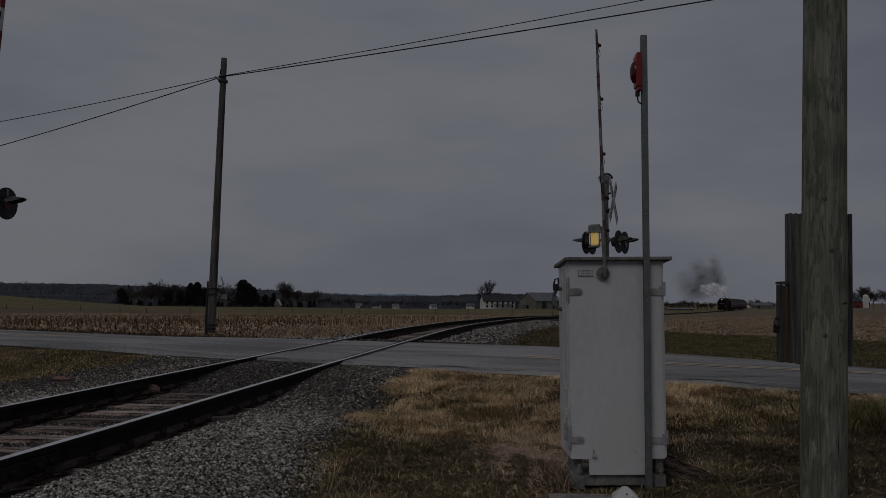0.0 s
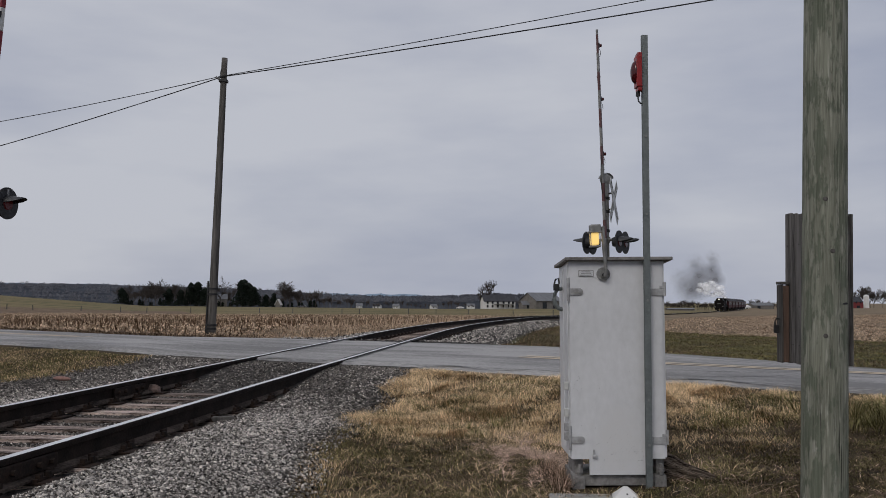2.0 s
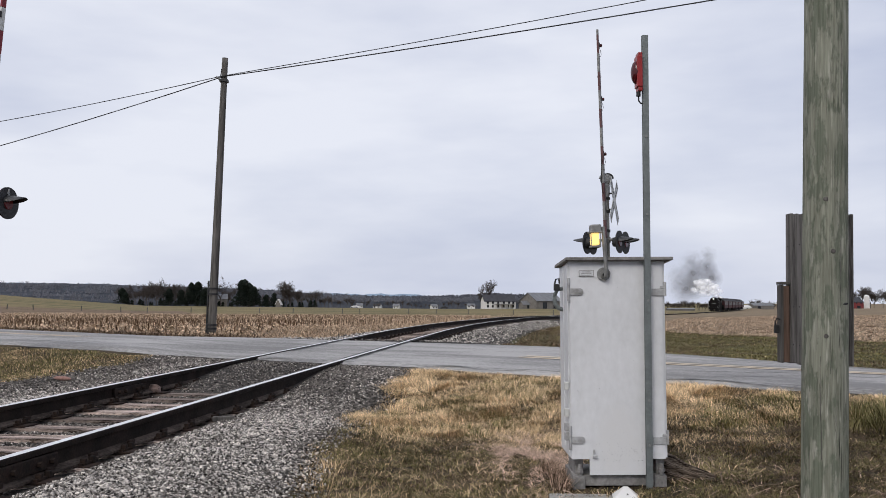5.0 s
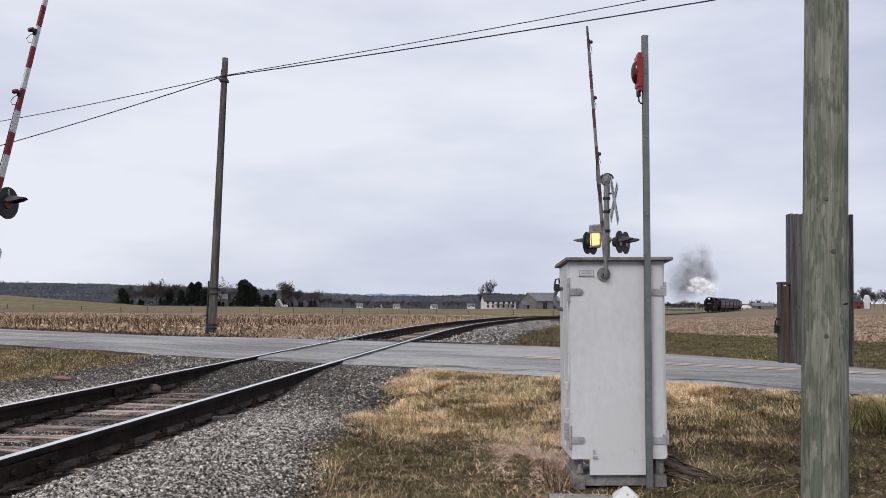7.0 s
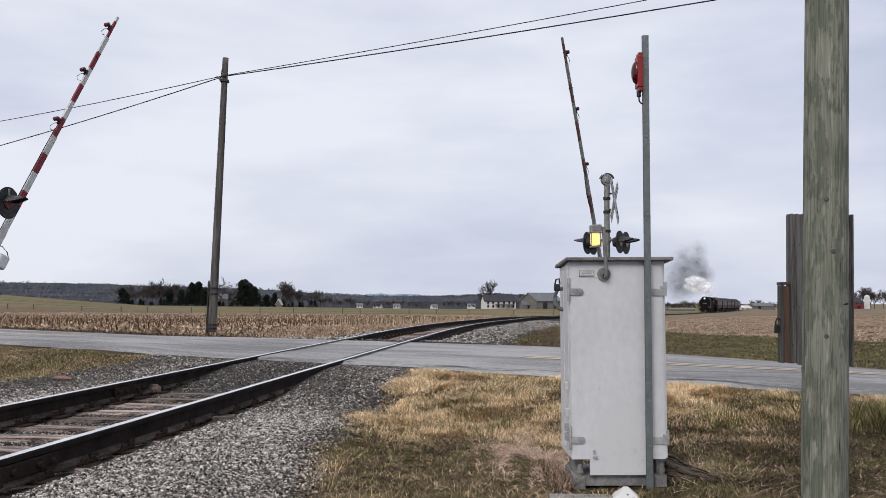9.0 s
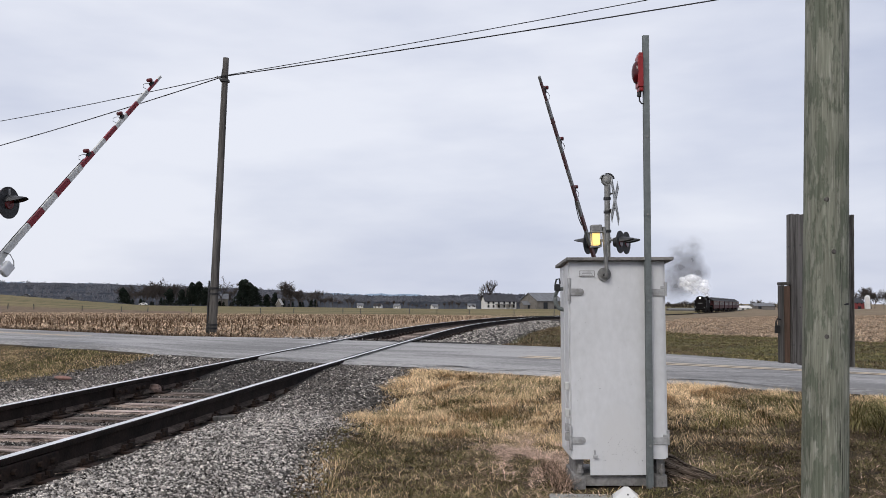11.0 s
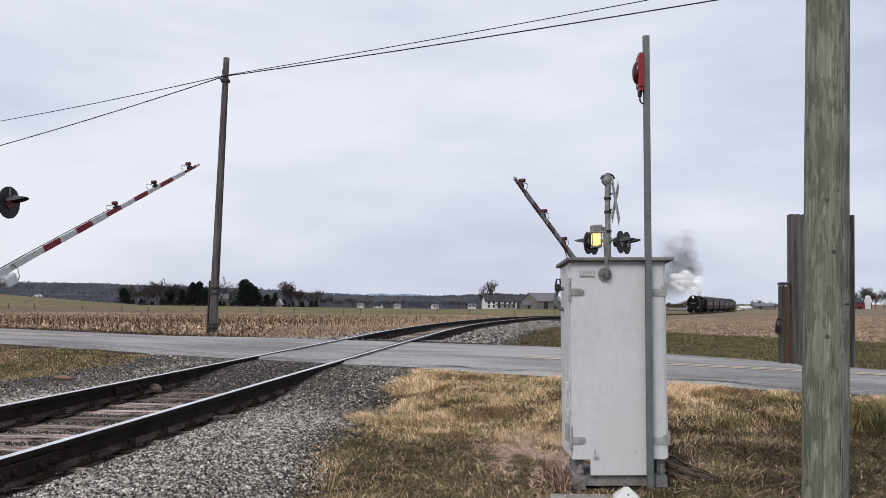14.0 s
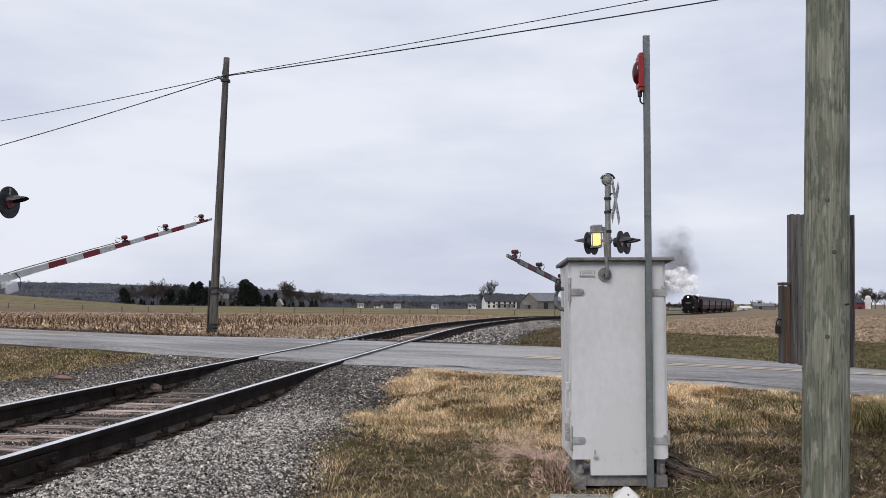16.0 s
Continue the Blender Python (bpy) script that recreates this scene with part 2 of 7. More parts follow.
def road_z(u, v):
    """Height of the road at u metres along and v metres across; it meets the rail heads at the crossing."""
    crown = np.clip((np.abs(u + 1.0) - 2.5) / 6.0, 0, 1)
    z = 0.49 + 0.004 * v - 0.010 * u + 0.0003 * np.minimum(u, 0)
    z = z - 0.00045 * np.clip(u - 6, 0, 60) ** 2 * 0.3
    z = z - crown * np.where(u > 0, 0.20, 0.12) * np.clip((v - 2.2) / 3.0, 0, 1.3) ** 1.2
    side, s = track_distance(ROAD_O[0] + u * RD[0] + v * RN[0], ROAD_O[1] + u * RD[1] + v * RN[1])
    w = smooth01(1 - (np.abs(side) - 1.2) / 3.0)
    return z * (1 - w) + (rail_z(s) - 0.004) * w


LAND_U = np.array([-5, -0.49, -0.33, 0.0, 0.1, 0.27, 0.36, 0.5, 5])
LAND_R = np.array([0, 10, 28, 60, 150, 320, 560])
LAND = np.array([[-1.27, -1.16, -0.87, -1.2, -1.6, 0.8, 3.15], [-1.27, -1.16, -0.87, -1.2, -1.6, 0.8, 3.15], [-1.27, -1.16, -0.83, -1.3, -1.97, -2.3, -3.0],
                 [-1.27, -1.16, -0.95, -1.4, -2.25, -3.4, -5.2], [-1.27, -1.16, -0.95, -1.4, -2.4, -3.1, -5.0], [-1.27, -1.16, -1.27, -1.65, -2.6, -4.0, -6.1],
                 [-1.27, -1.16, -1.25, -1.6, -2.2, -3.3, -5.2], [-1.27, -1.16, -1.2, -1.5, -2.0, -2.6, -4.2], [-1.27, -1.16, -1.2, -1.5, -2.0, -2.6, -4.2]])


def ground_z(x, y):
    """Height of the ground."""
    x, y = np.asarray(x, float), np.asarray(y, float)
    r = np.hypot(x, y)
    u = np.where(y > 0.2 * r, x / np.maximum(y, 0.2 * r + 1e-6), np.sign(x) * 4.9)
    i = np.clip(np.searchsorted(LAND_U, u) - 1, 0, len(LAND_U) - 2)
    k = np.clip(np.searchsorted(LAND_R, np.minimum(r, 560.0)) - 1, 0, len(LAND_R) - 2)
    fu = np.clip((u - LAND_U[i]) / (LAND_U[i + 1] - LAND_U[i]), 0, 1)
    fr = (np.minimum(r, 560.0) - LAND_R[k]) / (LAND_R[k + 1] - LAND_R[k])
    z = (LAND[i, k] * (1 - fu) + LAND[i + 1, k] * fu) * (1 - fr) + (LAND[i, k + 1] * (1 - fu) + LAND[i + 1, k + 1] * fu) * fr
    z = EYE[2] + z - 0.010 * np.maximum(r - 560.0, 0)
    z = np.maximum(z, -14.0)
    wob = 0.03 * np.sin(x * 1.7 + 1.3 * np.sin(y * 0.9)) * np.sin(y * 1.3 + 0.7) * np.exp(-r / 60)
    z = z + wob
    # shoulders of the road
    p = np.stack([x - ROAD_O[0], y - ROAD_O[1]], -1)
    ru, rv = p @ RD, p @ RN
    rz = road_z(ru, rv)
    off = np.maximum(np.maximum(-rv, rv - ROAD_W), 0)
    near = (np.abs(ru) < 70)
    w = smooth01(1 - off / np.where(rv < 0, 3.2, 6.0)) * near
    z = z * (1 - w) + (rz - 0.05) * w
    # bed of the track
    side, s = track_distance(x, y)
    bed = rail_z(s) - 0.222 + 0.055 * smooth01((np.abs(side) - 0.80) / 0.22) - 0.12 * smooth01((np.abs(side) - 1.35) / 1.5)
    ramp = smooth01(1 - (off - 0.5) / 2.8) * near
    bed = bed * (1 - ramp) + (rz - 0.05) * ramp
    inroad = (rv > -0.1) & (rv < ROAD_W + 0.1)
    wt = smooth01(1 - (np.abs(side) - 2.2) / 2.2)
    zt = z * (1 - wt) + bed * wt
    return np.where(inroad, np.minimum(z, zt), zt)


# ---- materials in use ----
M_GROUND = mat("dead_grass_soil", (0.085, 0.060, 0.033), (0.020, 0.017, 0.011), 0.95, scale=1.3, fine=25, bump=0.6, dist=0.03, spec=0.12)
M_STUBBLE = mat("stubble_soil", (0.25, 0.18, 0.12), (0.075, 0.052, 0.034), 0.95, scale=0.5, fine=9, bump=0.6, dist=0.04, spec=0.12)
M_MEADOW = mat("winter_meadow", (0.225, 0.172, 0.090), (0.080, 0.080, 0.034), 0.95, scale=0.09, fine=1.1, lo=0.40, hi=0.61, stretch=(0.35, 1, 1), bump=0.3, dist=0.05, spec=0.12)
M_VERGE = mat("green_verge", (0.095, 0.084, 0.032), (0.040, 0.037, 0.016), 0.95, scale=0.8, fine=12, bump=0.6, dist=0.03, spec=0.12)
M_PLOUGH = mat("bare_field", (0.27, 0.205, 0.135), (0.13, 0.10, 0.065), 0.95, scale=0.12, fine=1.4, bump=0.3, dist=0.05, spec=0.12)
M_ASPHALT = mat("worn_asphalt", (0.37, 0.36, 0.352), (0.185, 0.18, 0.177), 0.9, scale=1.1, fine=38, bump=0.7, stretch=(0.30, 1.2, 1), turn=radians(-31), lo=0.41, hi=0.60, spec=0.25)
M_YELLOW = mat("faded_yellow_line", (0.66, 0.52, 0.36), (0.42, 0.37, 0.31), 0.8, scale=3, fine=20, bump=0.1)
M_WHITELINE = mat("faded_white_line", (0.42, 0.42, 0.42), (0.22, 0.22, 0.23), 0.8, scale=2, fine=14, bump=0.1)
M_RAIL = mat("rusty_rail_steel", (0.030, 0.021, 0.017), (0.008, 0.006, 0.005), 0.8, 0.1, scale=5, fine=60, spec=0.12)
# dusty brown, lightened further because the foot's upper face catches light
M_RAILFOOT = mat("dusty_lit_rail_foot", (0.105, 0.082, 0.068), (0.030, 0.023, 0.019), 0.9, scale=4, fine=40, spec=0.1, lo=0.4, hi=0.62)
M_RAILTOP = mat("polished_rail_head", (0.93, 0.92, 0.91), (0.72, 0.71, 0.70), 0.40, 1.0, scale=2, fine=30, bump=0.05)
M_TIE = mat("weathered_tie_wood", (0.52, 0.42, 0.37), (0.045, 0.034, 0.028), 0.9, scale=2.2, fine=26, stretch=(1.1, 7, 7), bump=0.9, random_=0.5, spec=0.12, lo=0.40, hi=0.60)
M_PLATE = mat("rusty_tie_plate", (0.04, 0.026, 0.02), (0.012, 0.010, 0.009), 0.8, 0.1, scale=12, fine=60, spec=0.12)
# bed colour kept dark to paint the shade in gaps between stones
M_GRAVEL = mat("crushed_stone_gap_shade", (0.10, 0.092, 0.085), (0.018, 0.016, 0.015), 0.9, scale=22, fine=70, bump=0.9, dist=0.03, spec=0.12)
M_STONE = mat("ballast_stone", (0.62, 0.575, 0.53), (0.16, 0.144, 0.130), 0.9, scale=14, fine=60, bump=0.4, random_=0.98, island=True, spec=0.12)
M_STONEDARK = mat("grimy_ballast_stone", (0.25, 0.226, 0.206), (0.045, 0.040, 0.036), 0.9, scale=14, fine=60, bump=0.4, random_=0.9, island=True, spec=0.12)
M_SILVER = mat("aluminium_paint", (0.71, 0.715, 0.735), (0.52, 0.525, 0.535), 0.5, 0.1, scale=2.6, fine=26, bump=0.05, stretch=(1, 1, 0.6), lo=0.30, hi=0.74)
M_SILVERDIRT = mat("dirty_aluminium_paint", (0.47, 0.475, 0.485), (0.23, 0.226, 0.222), 0.65, 0.1, scale=6, fine=40, bump=0.1)
M_DOOR = smudged("smudged_aluminium_paint", (0.71, 0.715, 0.735), (0.56, 0.565, 0.575), (0.625, 0.625, 0.63), (0.30, 0.0, 0.29), (0.19, 1.0, 0.30))
# darker grey than the body paint, for roof, base, feet and plate rim
M_BASEMETAL = mat("darker_grey_metal", (0.30, 0.29, 0.28), (0.12, 0.115, 0.11), 0.8, 0.1, scale=9, fine=50, bump=0.3)
M_WOODPOLE = flaked_wood("weathered_pole_wood", (0.275, 0.282, 0.228), (0.160, 0.175, 0.136), (0.34, 0.34, 0.29))
M_DARKPOLE = mat("dark_pole_wood", (0.15, 0.14, 0.13), (0.036, 0.034, 0.033), 0.9, scale=3.0, fine=14, stretch=(4, 4, 0.25), bump=0.6, spec=0.12)
M_PLANK = mat("grey_weathered_plank", (0.165, 0.155, 0.148), (0.036, 0.033, 0.031), 0.9, scale=3.0, fine=20, stretch=(6, 6, 0.35), bump=1.0, lo=0.38, hi=0.60, random_=0.2, spec=0.12)
M_REDPLANK = mat("red_brown_plank", (0.17, 0.11, 0.085), (0.08, 0.055, 0.045), 0.9, scale=3.0, fine=20, stretch=(6, 6, 0.35), bump=0.5, spec=0.12)
M_BLACK = mat("black_paint", (0.025, 0.025, 0.027), (0.012, 0.012, 0.013), 0.6)
M_HOOD = mat("weathered_black_hood", (0.045, 0.045, 0.047), (0.03, 0.03, 0.032), 0.38, 0.2, spec=0.5)
M_SOOT = mat("sooty_black", (0.011, 0.010, 0.010), (0.006, 0.005, 0.005), 0.8, scale=1.5, fine=8, spec=0.08)
M_STEEL = mat("galvanised_steel", (0.20, 0.22, 0.22), (0.12, 0.135, 0.135), 0.55, 0.4, scale=8, fine=50)
M_PIPE = mat("weathered_aluminium", (0.31, 0.31, 0.305), (0.155, 0.155, 0.15), 0.6, 0.3, scale=9, fine=40)
M_RED = mat("red_reflective_sheet", (0.205, 0.012, 0.022), (0.15, 0.009, 0.016), 0.45, scale=8, fine=30, bump=0.05)
M_WHITE = mat("white_reflective_sheet", (0.62, 0.62, 0.60), (0.42, 0.42, 0.40), 0.5, scale=6, fine=30, bump=0.05)
M_REDDULL = mat("dull_dark_red_sheet", (0.135, 0.066, 0.068), (0.09, 0.040, 0.042), 0.6, scale=8, fine=30, bump=0.05)
M_LENS = glow("red_lens", (0.09, 0.003, 0.005), 0.06)
M_LENSDIM = mat("dark_red_lens", (0.075, 0.006, 0.009), (0.05, 0.004, 0.005), 0.2, bump=0)
M_REDPLASTIC = mat("red_plastic", (0.30, 0.016, 0.018), (0.22, 0.012, 0.013), 0.4, bump=0.03)
M_YELLOWLAMP = glow("yellow_lamp_diffuser", (1.0, 0.68, 0.22), 0.9)
M_HEADLAMP = glow("headlight_glass", (1.0, 0.95, 0.85), 1.6)
M_WIRE = mat("black_cable", (0.02, 0.02, 0.022), (0.012, 0.012, 0.012), 0.6, bump=0)
M_MAROON = mat("maroon_coach_paint", (0.068, 0.010, 0.012), (0.040, 0.007, 0.008), 0.7, scale=1, fine=8, bump=0.05)
M_COACHROOF = mat("dark_coach_roof", (0.016, 0.011, 0.011), (0.009, 0.007, 0.007), 0.7, scale=1, fine=8)
M_WINDOWDARK = mat("coach_window_glass", (0.05, 0.038, 0.032), (0.03, 0.024, 0.02), 0.35, bump=0)
M_GRASS_TAN = mat("dead_grass_blades", (0.84, 0.63, 0.40), (0.50, 0.35, 0.19), 0.9, scale=2, fine=9, bump=0, random_=0.72, island=True, spec=0.1)
M_GRASS_GREEN = mat("green_grass_blades", (0.265, 0.228, 0.100), (0.075, 0.071, 0.032), 0.9, scale=2, fine=9, bump=0, random_=0.8, island=True, spec=0.1)
M_GRASS_BROWN = mat("brown_matted_grass", (0.20, 0.140, 0.095), (0.035, 0.024, 0.016), 0.9, scale=2, fine=9, bump=0, random_=0.85, island=True, spec=0.1)
M_CORN = mat("dry_corn_husk", (0.52, 0.40, 0.285), (0.30, 0.21, 0.14), 0.9, scale=1, fine=9, bump=0, random_=0.75, island=True, spec=0.1)
M_STALK = mat("corn_stalk_stub", (0.16, 0.10, 0.062), (0.07, 0.044, 0.028), 0.9, scale=1, fine=9, bump=0, random_=0.4, island=True, spec=0.1)
M_BARK = mat("bare_twigs", (0.105, 0.090, 0.083), (0.068, 0.058, 0.054), 0.95, scale=0.5, fine=3, bump=0, spec=0.1)
M_CONIFER = mat("dark_conifer", (0.022, 0.030, 0.022), (0.010, 0.014, 0.011), 0.95, scale=0.5, fine=4, bump=0, random_=0.4, island=True, spec=0.1)
# a mild blue haze is tinted into the next three grey wood colours
M_RIDGE = mat("wooded_ridge_haze_tint", (0.085, 0.092, 0.108), (0.040, 0.044, 0.055), 1.0, scale=0.06, fine=0.35, bump=0, spec=0.0)
M_WOODS = mat("grey_woods_haze_tint", (0.088, 0.090, 0.104), (0.048, 0.050, 0.060), 1.0, scale=0.02, fine=0.2, bump=0, spec=0.0, random_=0.22, island=True)
M_TWIGS = mat("grey_twigs_haze_tint", (0.165, 0.168, 0.190), (0.095, 0.100, 0.118), 1.0, scale=0.02, fine=0.2, bump=0, spec=0.0, random_=0.3, island=True)
# pale blue distance haze is painted into this base colour
M_FARRIDGE = mat("far_ridge_haze_blue", (0.27, 0.34, 0.42), (0.22, 0.29, 0.37), 1.0, scale=0.003, fine=0.02, bump=0, spec=0.0)
M_HOUSEWHITE = mat("white_siding", (0.72, 0.71, 0.69), (0.58, 0.57, 0.56), 0.7, scale=0.5, fine=5, bump=0.05)
M_ROOFDARK = mat("dark_shingles", (0.055, 0.055, 0.062), (0.03, 0.03, 0.035), 0.85, scale=0.6, fine=4)
M_ROOFGREY = mat("grey_metal_roof", (0.20, 0.205, 0.215), (0.12, 0.123, 0.13), 0.6, 0.1, scale=0.5, fine=3)
M_BARNGREY = mat("grey_barn_boards", (0.20, 0.185, 0.17), (0.12, 0.11, 0.10), 0.9, scale=0.5, fine=4)
M_BARNRED = mat("red_barn_boards", (0.20, 0.035, 0.035), (0.13, 0.025, 0.025), 0.8, scale=0.5, fine=4)
M_WINDOW = mat("dark_window_glass", (0.03, 0.033, 0.04), (0.02, 0.022, 0.025), 0.15, bump=0)
M_LOG = mat("rotten_log", (0.24, 0.19, 0.15), (0.022, 0.017, 0.014), 0.95, scale=7, fine=30, stretch=(0.5, 6, 6), lo=0.42, hi=0.60, bump=1.0, dist=0.03, spec=0.12)
M_CONCRETE = mat("weathered_concrete", (0.42, 0.42, 0.40), (0.25, 0.25, 0.24), 0.9, scale=6, fine=50, bump=0.3)


def smoke_material(name, colour, alpha, power, least=0.5):
    """Smoke that is thickest in the middle of each round puff and thins out to its rim."""
    m = bpy.data.materials.new(name)
    m.use_nodes = True
    nt = m.node_tree
    N, L = nt.nodes.new, nt.links.new
    b = nt.nodes["Principled BSDF"]
    b.inputs["Base Color"].default_value = (*colour, 1)
    b.inputs["Roughness"].default_value, b.inputs["Specular IOR Level"].default_value = 1.0, 0.0
    co, mp, g, n = N("ShaderNodeTexCoord"), N("ShaderNodeMapping"), N("ShaderNodeTexGradient"), N("ShaderNodeTexNoise")
    mp.inputs["Scale"].default_value = (1.0, 0.0, 1.0)
    g.gradient_type = "QUADRATIC_SPHERE"
    L(co.outputs["Object"], mp.inputs["Vector"])
    L(mp.outputs["Vector"], g.inputs["Vector"])
    n.inputs["Scale"].default_value, n.inputs["Detail"].default_value = 2.3, 6.0
    L(co.outputs["Object"], n.inputs["Vector"])
    n.noise_dimensions = "4D"
    oi, wm = N("ShaderNodeObjectInfo"), N("ShaderNodeMath")
    wm.operation = "MULTIPLY"
    wm.inputs[1].default_value = 30.0
    L(oi.outputs["Random"], wm.inputs[0])
    L(wm.outputs[0], n.inputs["W"])
    pw = N("ShaderNodeMath")
    pw.operation = "POWER"
    pw.inputs[1].default_value = power
    L(g.outputs["Fac"], pw.inputs[0])
    mr = N("ShaderNodeMapRange")
    mr.inputs["From Min"].default_value, mr.inputs["From Max"].default_value = 0.36, 0.60
    mr.inputs["To Min"].default_value, mr.inputs["To Max"].default_value = least * alpha, alpha
    L(n.outputs["Fac"], mr.inputs["Value"])
    mu = N("ShaderNodeMath")
    mu.operation = "MULTIPLY"
    L(pw.outputs[0], mu.inputs[0])
    L(mr.outputs["Result"], mu.inputs[1])
    L(mu.outputs[0], b.inputs["Alpha"])
    return m


M_SMOKE = smoke_material("grey_smoke", (0.15, 0.15, 0.16), 0.95, 0.62, 0.72)
M_STEAMSOFT = smoke_material("thin_white_steam", (0.88, 0.88, 0.89), 1.0, 0.52, 0.48)
M_SMOKETHIN = smoke_material("thin_smoke", (0.22, 0.225, 0.24), 0.62, 0.75)


# ---- fast meshes for what nobody could count ----
def tri_mesh(name, verts, tris, material, smooth=False):
    me = bpy.data.meshes.new(name)
    verts, tris = np.asarray(verts, np.float32), np.asarray(tris, np.int32)
    me.vertices.add(len(verts))
    me.vertices.foreach_set("co", verts.ravel())
    me.loops.add(tris.size)
    me.loops.foreach_set("vertex_index", tris.ravel())
    me.polygons.add(len(tris))
    me.polygons.foreach_set("loop_start", np.arange(0, tris.size, 3, dtype=np.int32))
    me.polygons.foreach_set("loop_total", np.full(len(tris), 3, dtype=np.int32))
    me.update(calc_edges=True)
    me.validate()
    me.materials.append(material)
    if smooth:
        me.polygons.foreach_set("use_smooth", np.ones(len(me.polygons), dtype=bool))
    return me


RNG = np.random.default_rng(7)


def blades(px, py, pz, height, width, lean, material, name, label, category, flat=0.0, ang=None):
    """One bent blade of three triangles at each place."""
    n = len(px)
    a = RNG.uniform(0, 2 * np.pi, n) if ang is None else ang
    h = height * RNG.uniform(0.5, 1.3, n)
    w = width * RNG.uniform(0.6, 1.4, n)
    le = lean * RNG.uniform(0.3, 1.6, n) * h
    dx, dy = np.cos(a), np.sin(a)
    ox, oy = -np.sin(a) * w / 2, np.cos(a) * w / 2
    base = np.stack([px, py, pz], -1)
    side = np.stack([ox, oy, np.zeros(n)], -1)
    mid = base + np.stack([dx * le * 0.35, dy * le * 0.35, h * 0.6], -1)
    tip = base + np.stack([dx * le, dy * le, h * (1 - flat * RNG.uniform(0, 1, n))], -1)
    v = np.stack([base - side, base + side, mid - side * 0.8, mid + side * 0.8, tip], 1).reshape(-1, 3)
    o = (np.arange(n) * 5)[:, None]
    t = np.concatenate([o + [0, 1, 3], o + [0, 3, 2], o + [2, 3, 4]], 0)
    ob = new(name, tri_mesh(name, v, t, material))
    return tagged(ob, label, category, kind="stuff")


def patch_noise(x, y, scale, seed):
    """Soft random field between 0 and 1."""
    f = np.zeros(len(x))
    r = np.random.default_rng(seed)
    for k in range(7):
        a, p = r.uniform(0, 6.28), r.uniform(0, 6.28)
        w = r.uniform(0.6, 2.2) / scale
        f += np.sin((x * np.cos(a) + y * np.sin(a)) * w + p)
    return 1 / (1 + np.exp(-f))


def road_uv(x, y):
    p = np.stack([x - ROAD_O[0], y - ROAD_O[1]], -1)
    return p @ RD, p @ RN


# ---- ground ----
def green_edge(side):
    """Where the green verge beyond the road gives way to stubble."""
    return ROAD_W + np.clip(15.3 + (13.2 - side) * 1.45, 9.0, 24.0)


def build_ground():
    radii = [0.6]
    while radii[-1] < 4500:
        radii.append(radii[-1] * 1.028)
    radii = np.array(radii)
    ang = np.concatenate([np.arange(-34, 34, 0.25), np.arange(34, 326, 4)])
    a = np.radians(90 - ang)
    x = np.outer(radii, np.cos(a))
    y = np.outer(radii, np.sin(a))
    z = ground_z(x.ravel(), y.ravel())
    nr, na = x.shape
    v = np.stack([x.ravel(), y.ravel(), z], -1)
    v = np.vstack([v, [[0, 0, float(ground_z(np.array([0.0]), np.array([0.0]))[0])]]])
    I, J = np.meshgrid(np.arange(nr - 1), np.arange(na), indexing="ij")
    K = (J + 1) % na
    q = np.stack([I * na + J, I * na + na + J, I * na + na + K, I * na + K], -1).reshape(-1, 4)
    c = nr * na
    cx, cy = v[q].mean(1)[:, 0], v[q].mean(1)[:, 1]
    ru, rv = road_uv(cx, cy)
    side, s = track_distance(cx, cy)
    r = np.hypot(cx, cy)
    jit = 3.0 * patch_noise(cx, cy, 4.0, 3)
    slot = np.zeros(len(q), np.int32)
    beyond = rv > ROAD_W
    slot[beyond & (side < 0) & (rv > ROAD_W + 1.2)] = 1
    slot[beyond & (side < 0) & (r > 95 + 4 * jit)] = 2
    bearing = cx / np.maximum(cy, 1.0)
    slot[beyond & (side < 0) & (r > 95 + 4 * jit) & (r < 190 * smooth01((-0.235 - bearing) / 0.06))] = 1
    slot[beyond & (side > 0)] = 3
    slot[beyond & (side > 0) & (side <= 6) & (rv > ROAD_W + 14)] = 4
    slot[beyond & (side > 6) & (rv > green_edge(side) - 1.0 + 0.7 * jit)] = 1
    slot[beyond & (side > 0) & (r > 120 + 6 * jit)] = 4
    f = [tuple(t) for t in q.tolist()] + [(c, j, (j + 1) % na) for j in range(na)]
    slots = np.concatenate([slot, np.zeros(na, np.int32)])
    ob = new("ground", mesh_of("ground", v, f, [M_GROUND, M_STUBBLE, M_MEADOW, M_VERGE, M_PLOUGH], True, slots))
    tagged(ob, "grass verges and open fields of winter stubble", "ground", kind="structure")
    return ob


def strip(name, us, vs, place, material, label, category, parent=None):
    """A sheet over a grid of us by vs; place gives x, y, z."""
    U, V = np.meshgrid(us, vs, indexing="ij")
    x, y, z = place(U.ravel(), V.ravel())
    nv = len(vs)
    f = [(i * nv + j, (i + 1) * nv + j, (i + 1) * nv + j + 1, i * nv + j + 1) for i in range(len(us) - 1) for j in range(nv - 1)]
    ob = new(name, mesh_of(name, np.stack([x, y, z], -1), f, material, True))
    if parent:
        ob.parent = parent
        return ob
    return tagged(ob, label, category, kind="structure")


def road_place(u, v):
    x, y = ROAD_O[0] + u * RD[0] + v * RN[0], ROAD_O[1] + u * RD[1] + v * RN[1]
    return x, y, road_z(u, v)


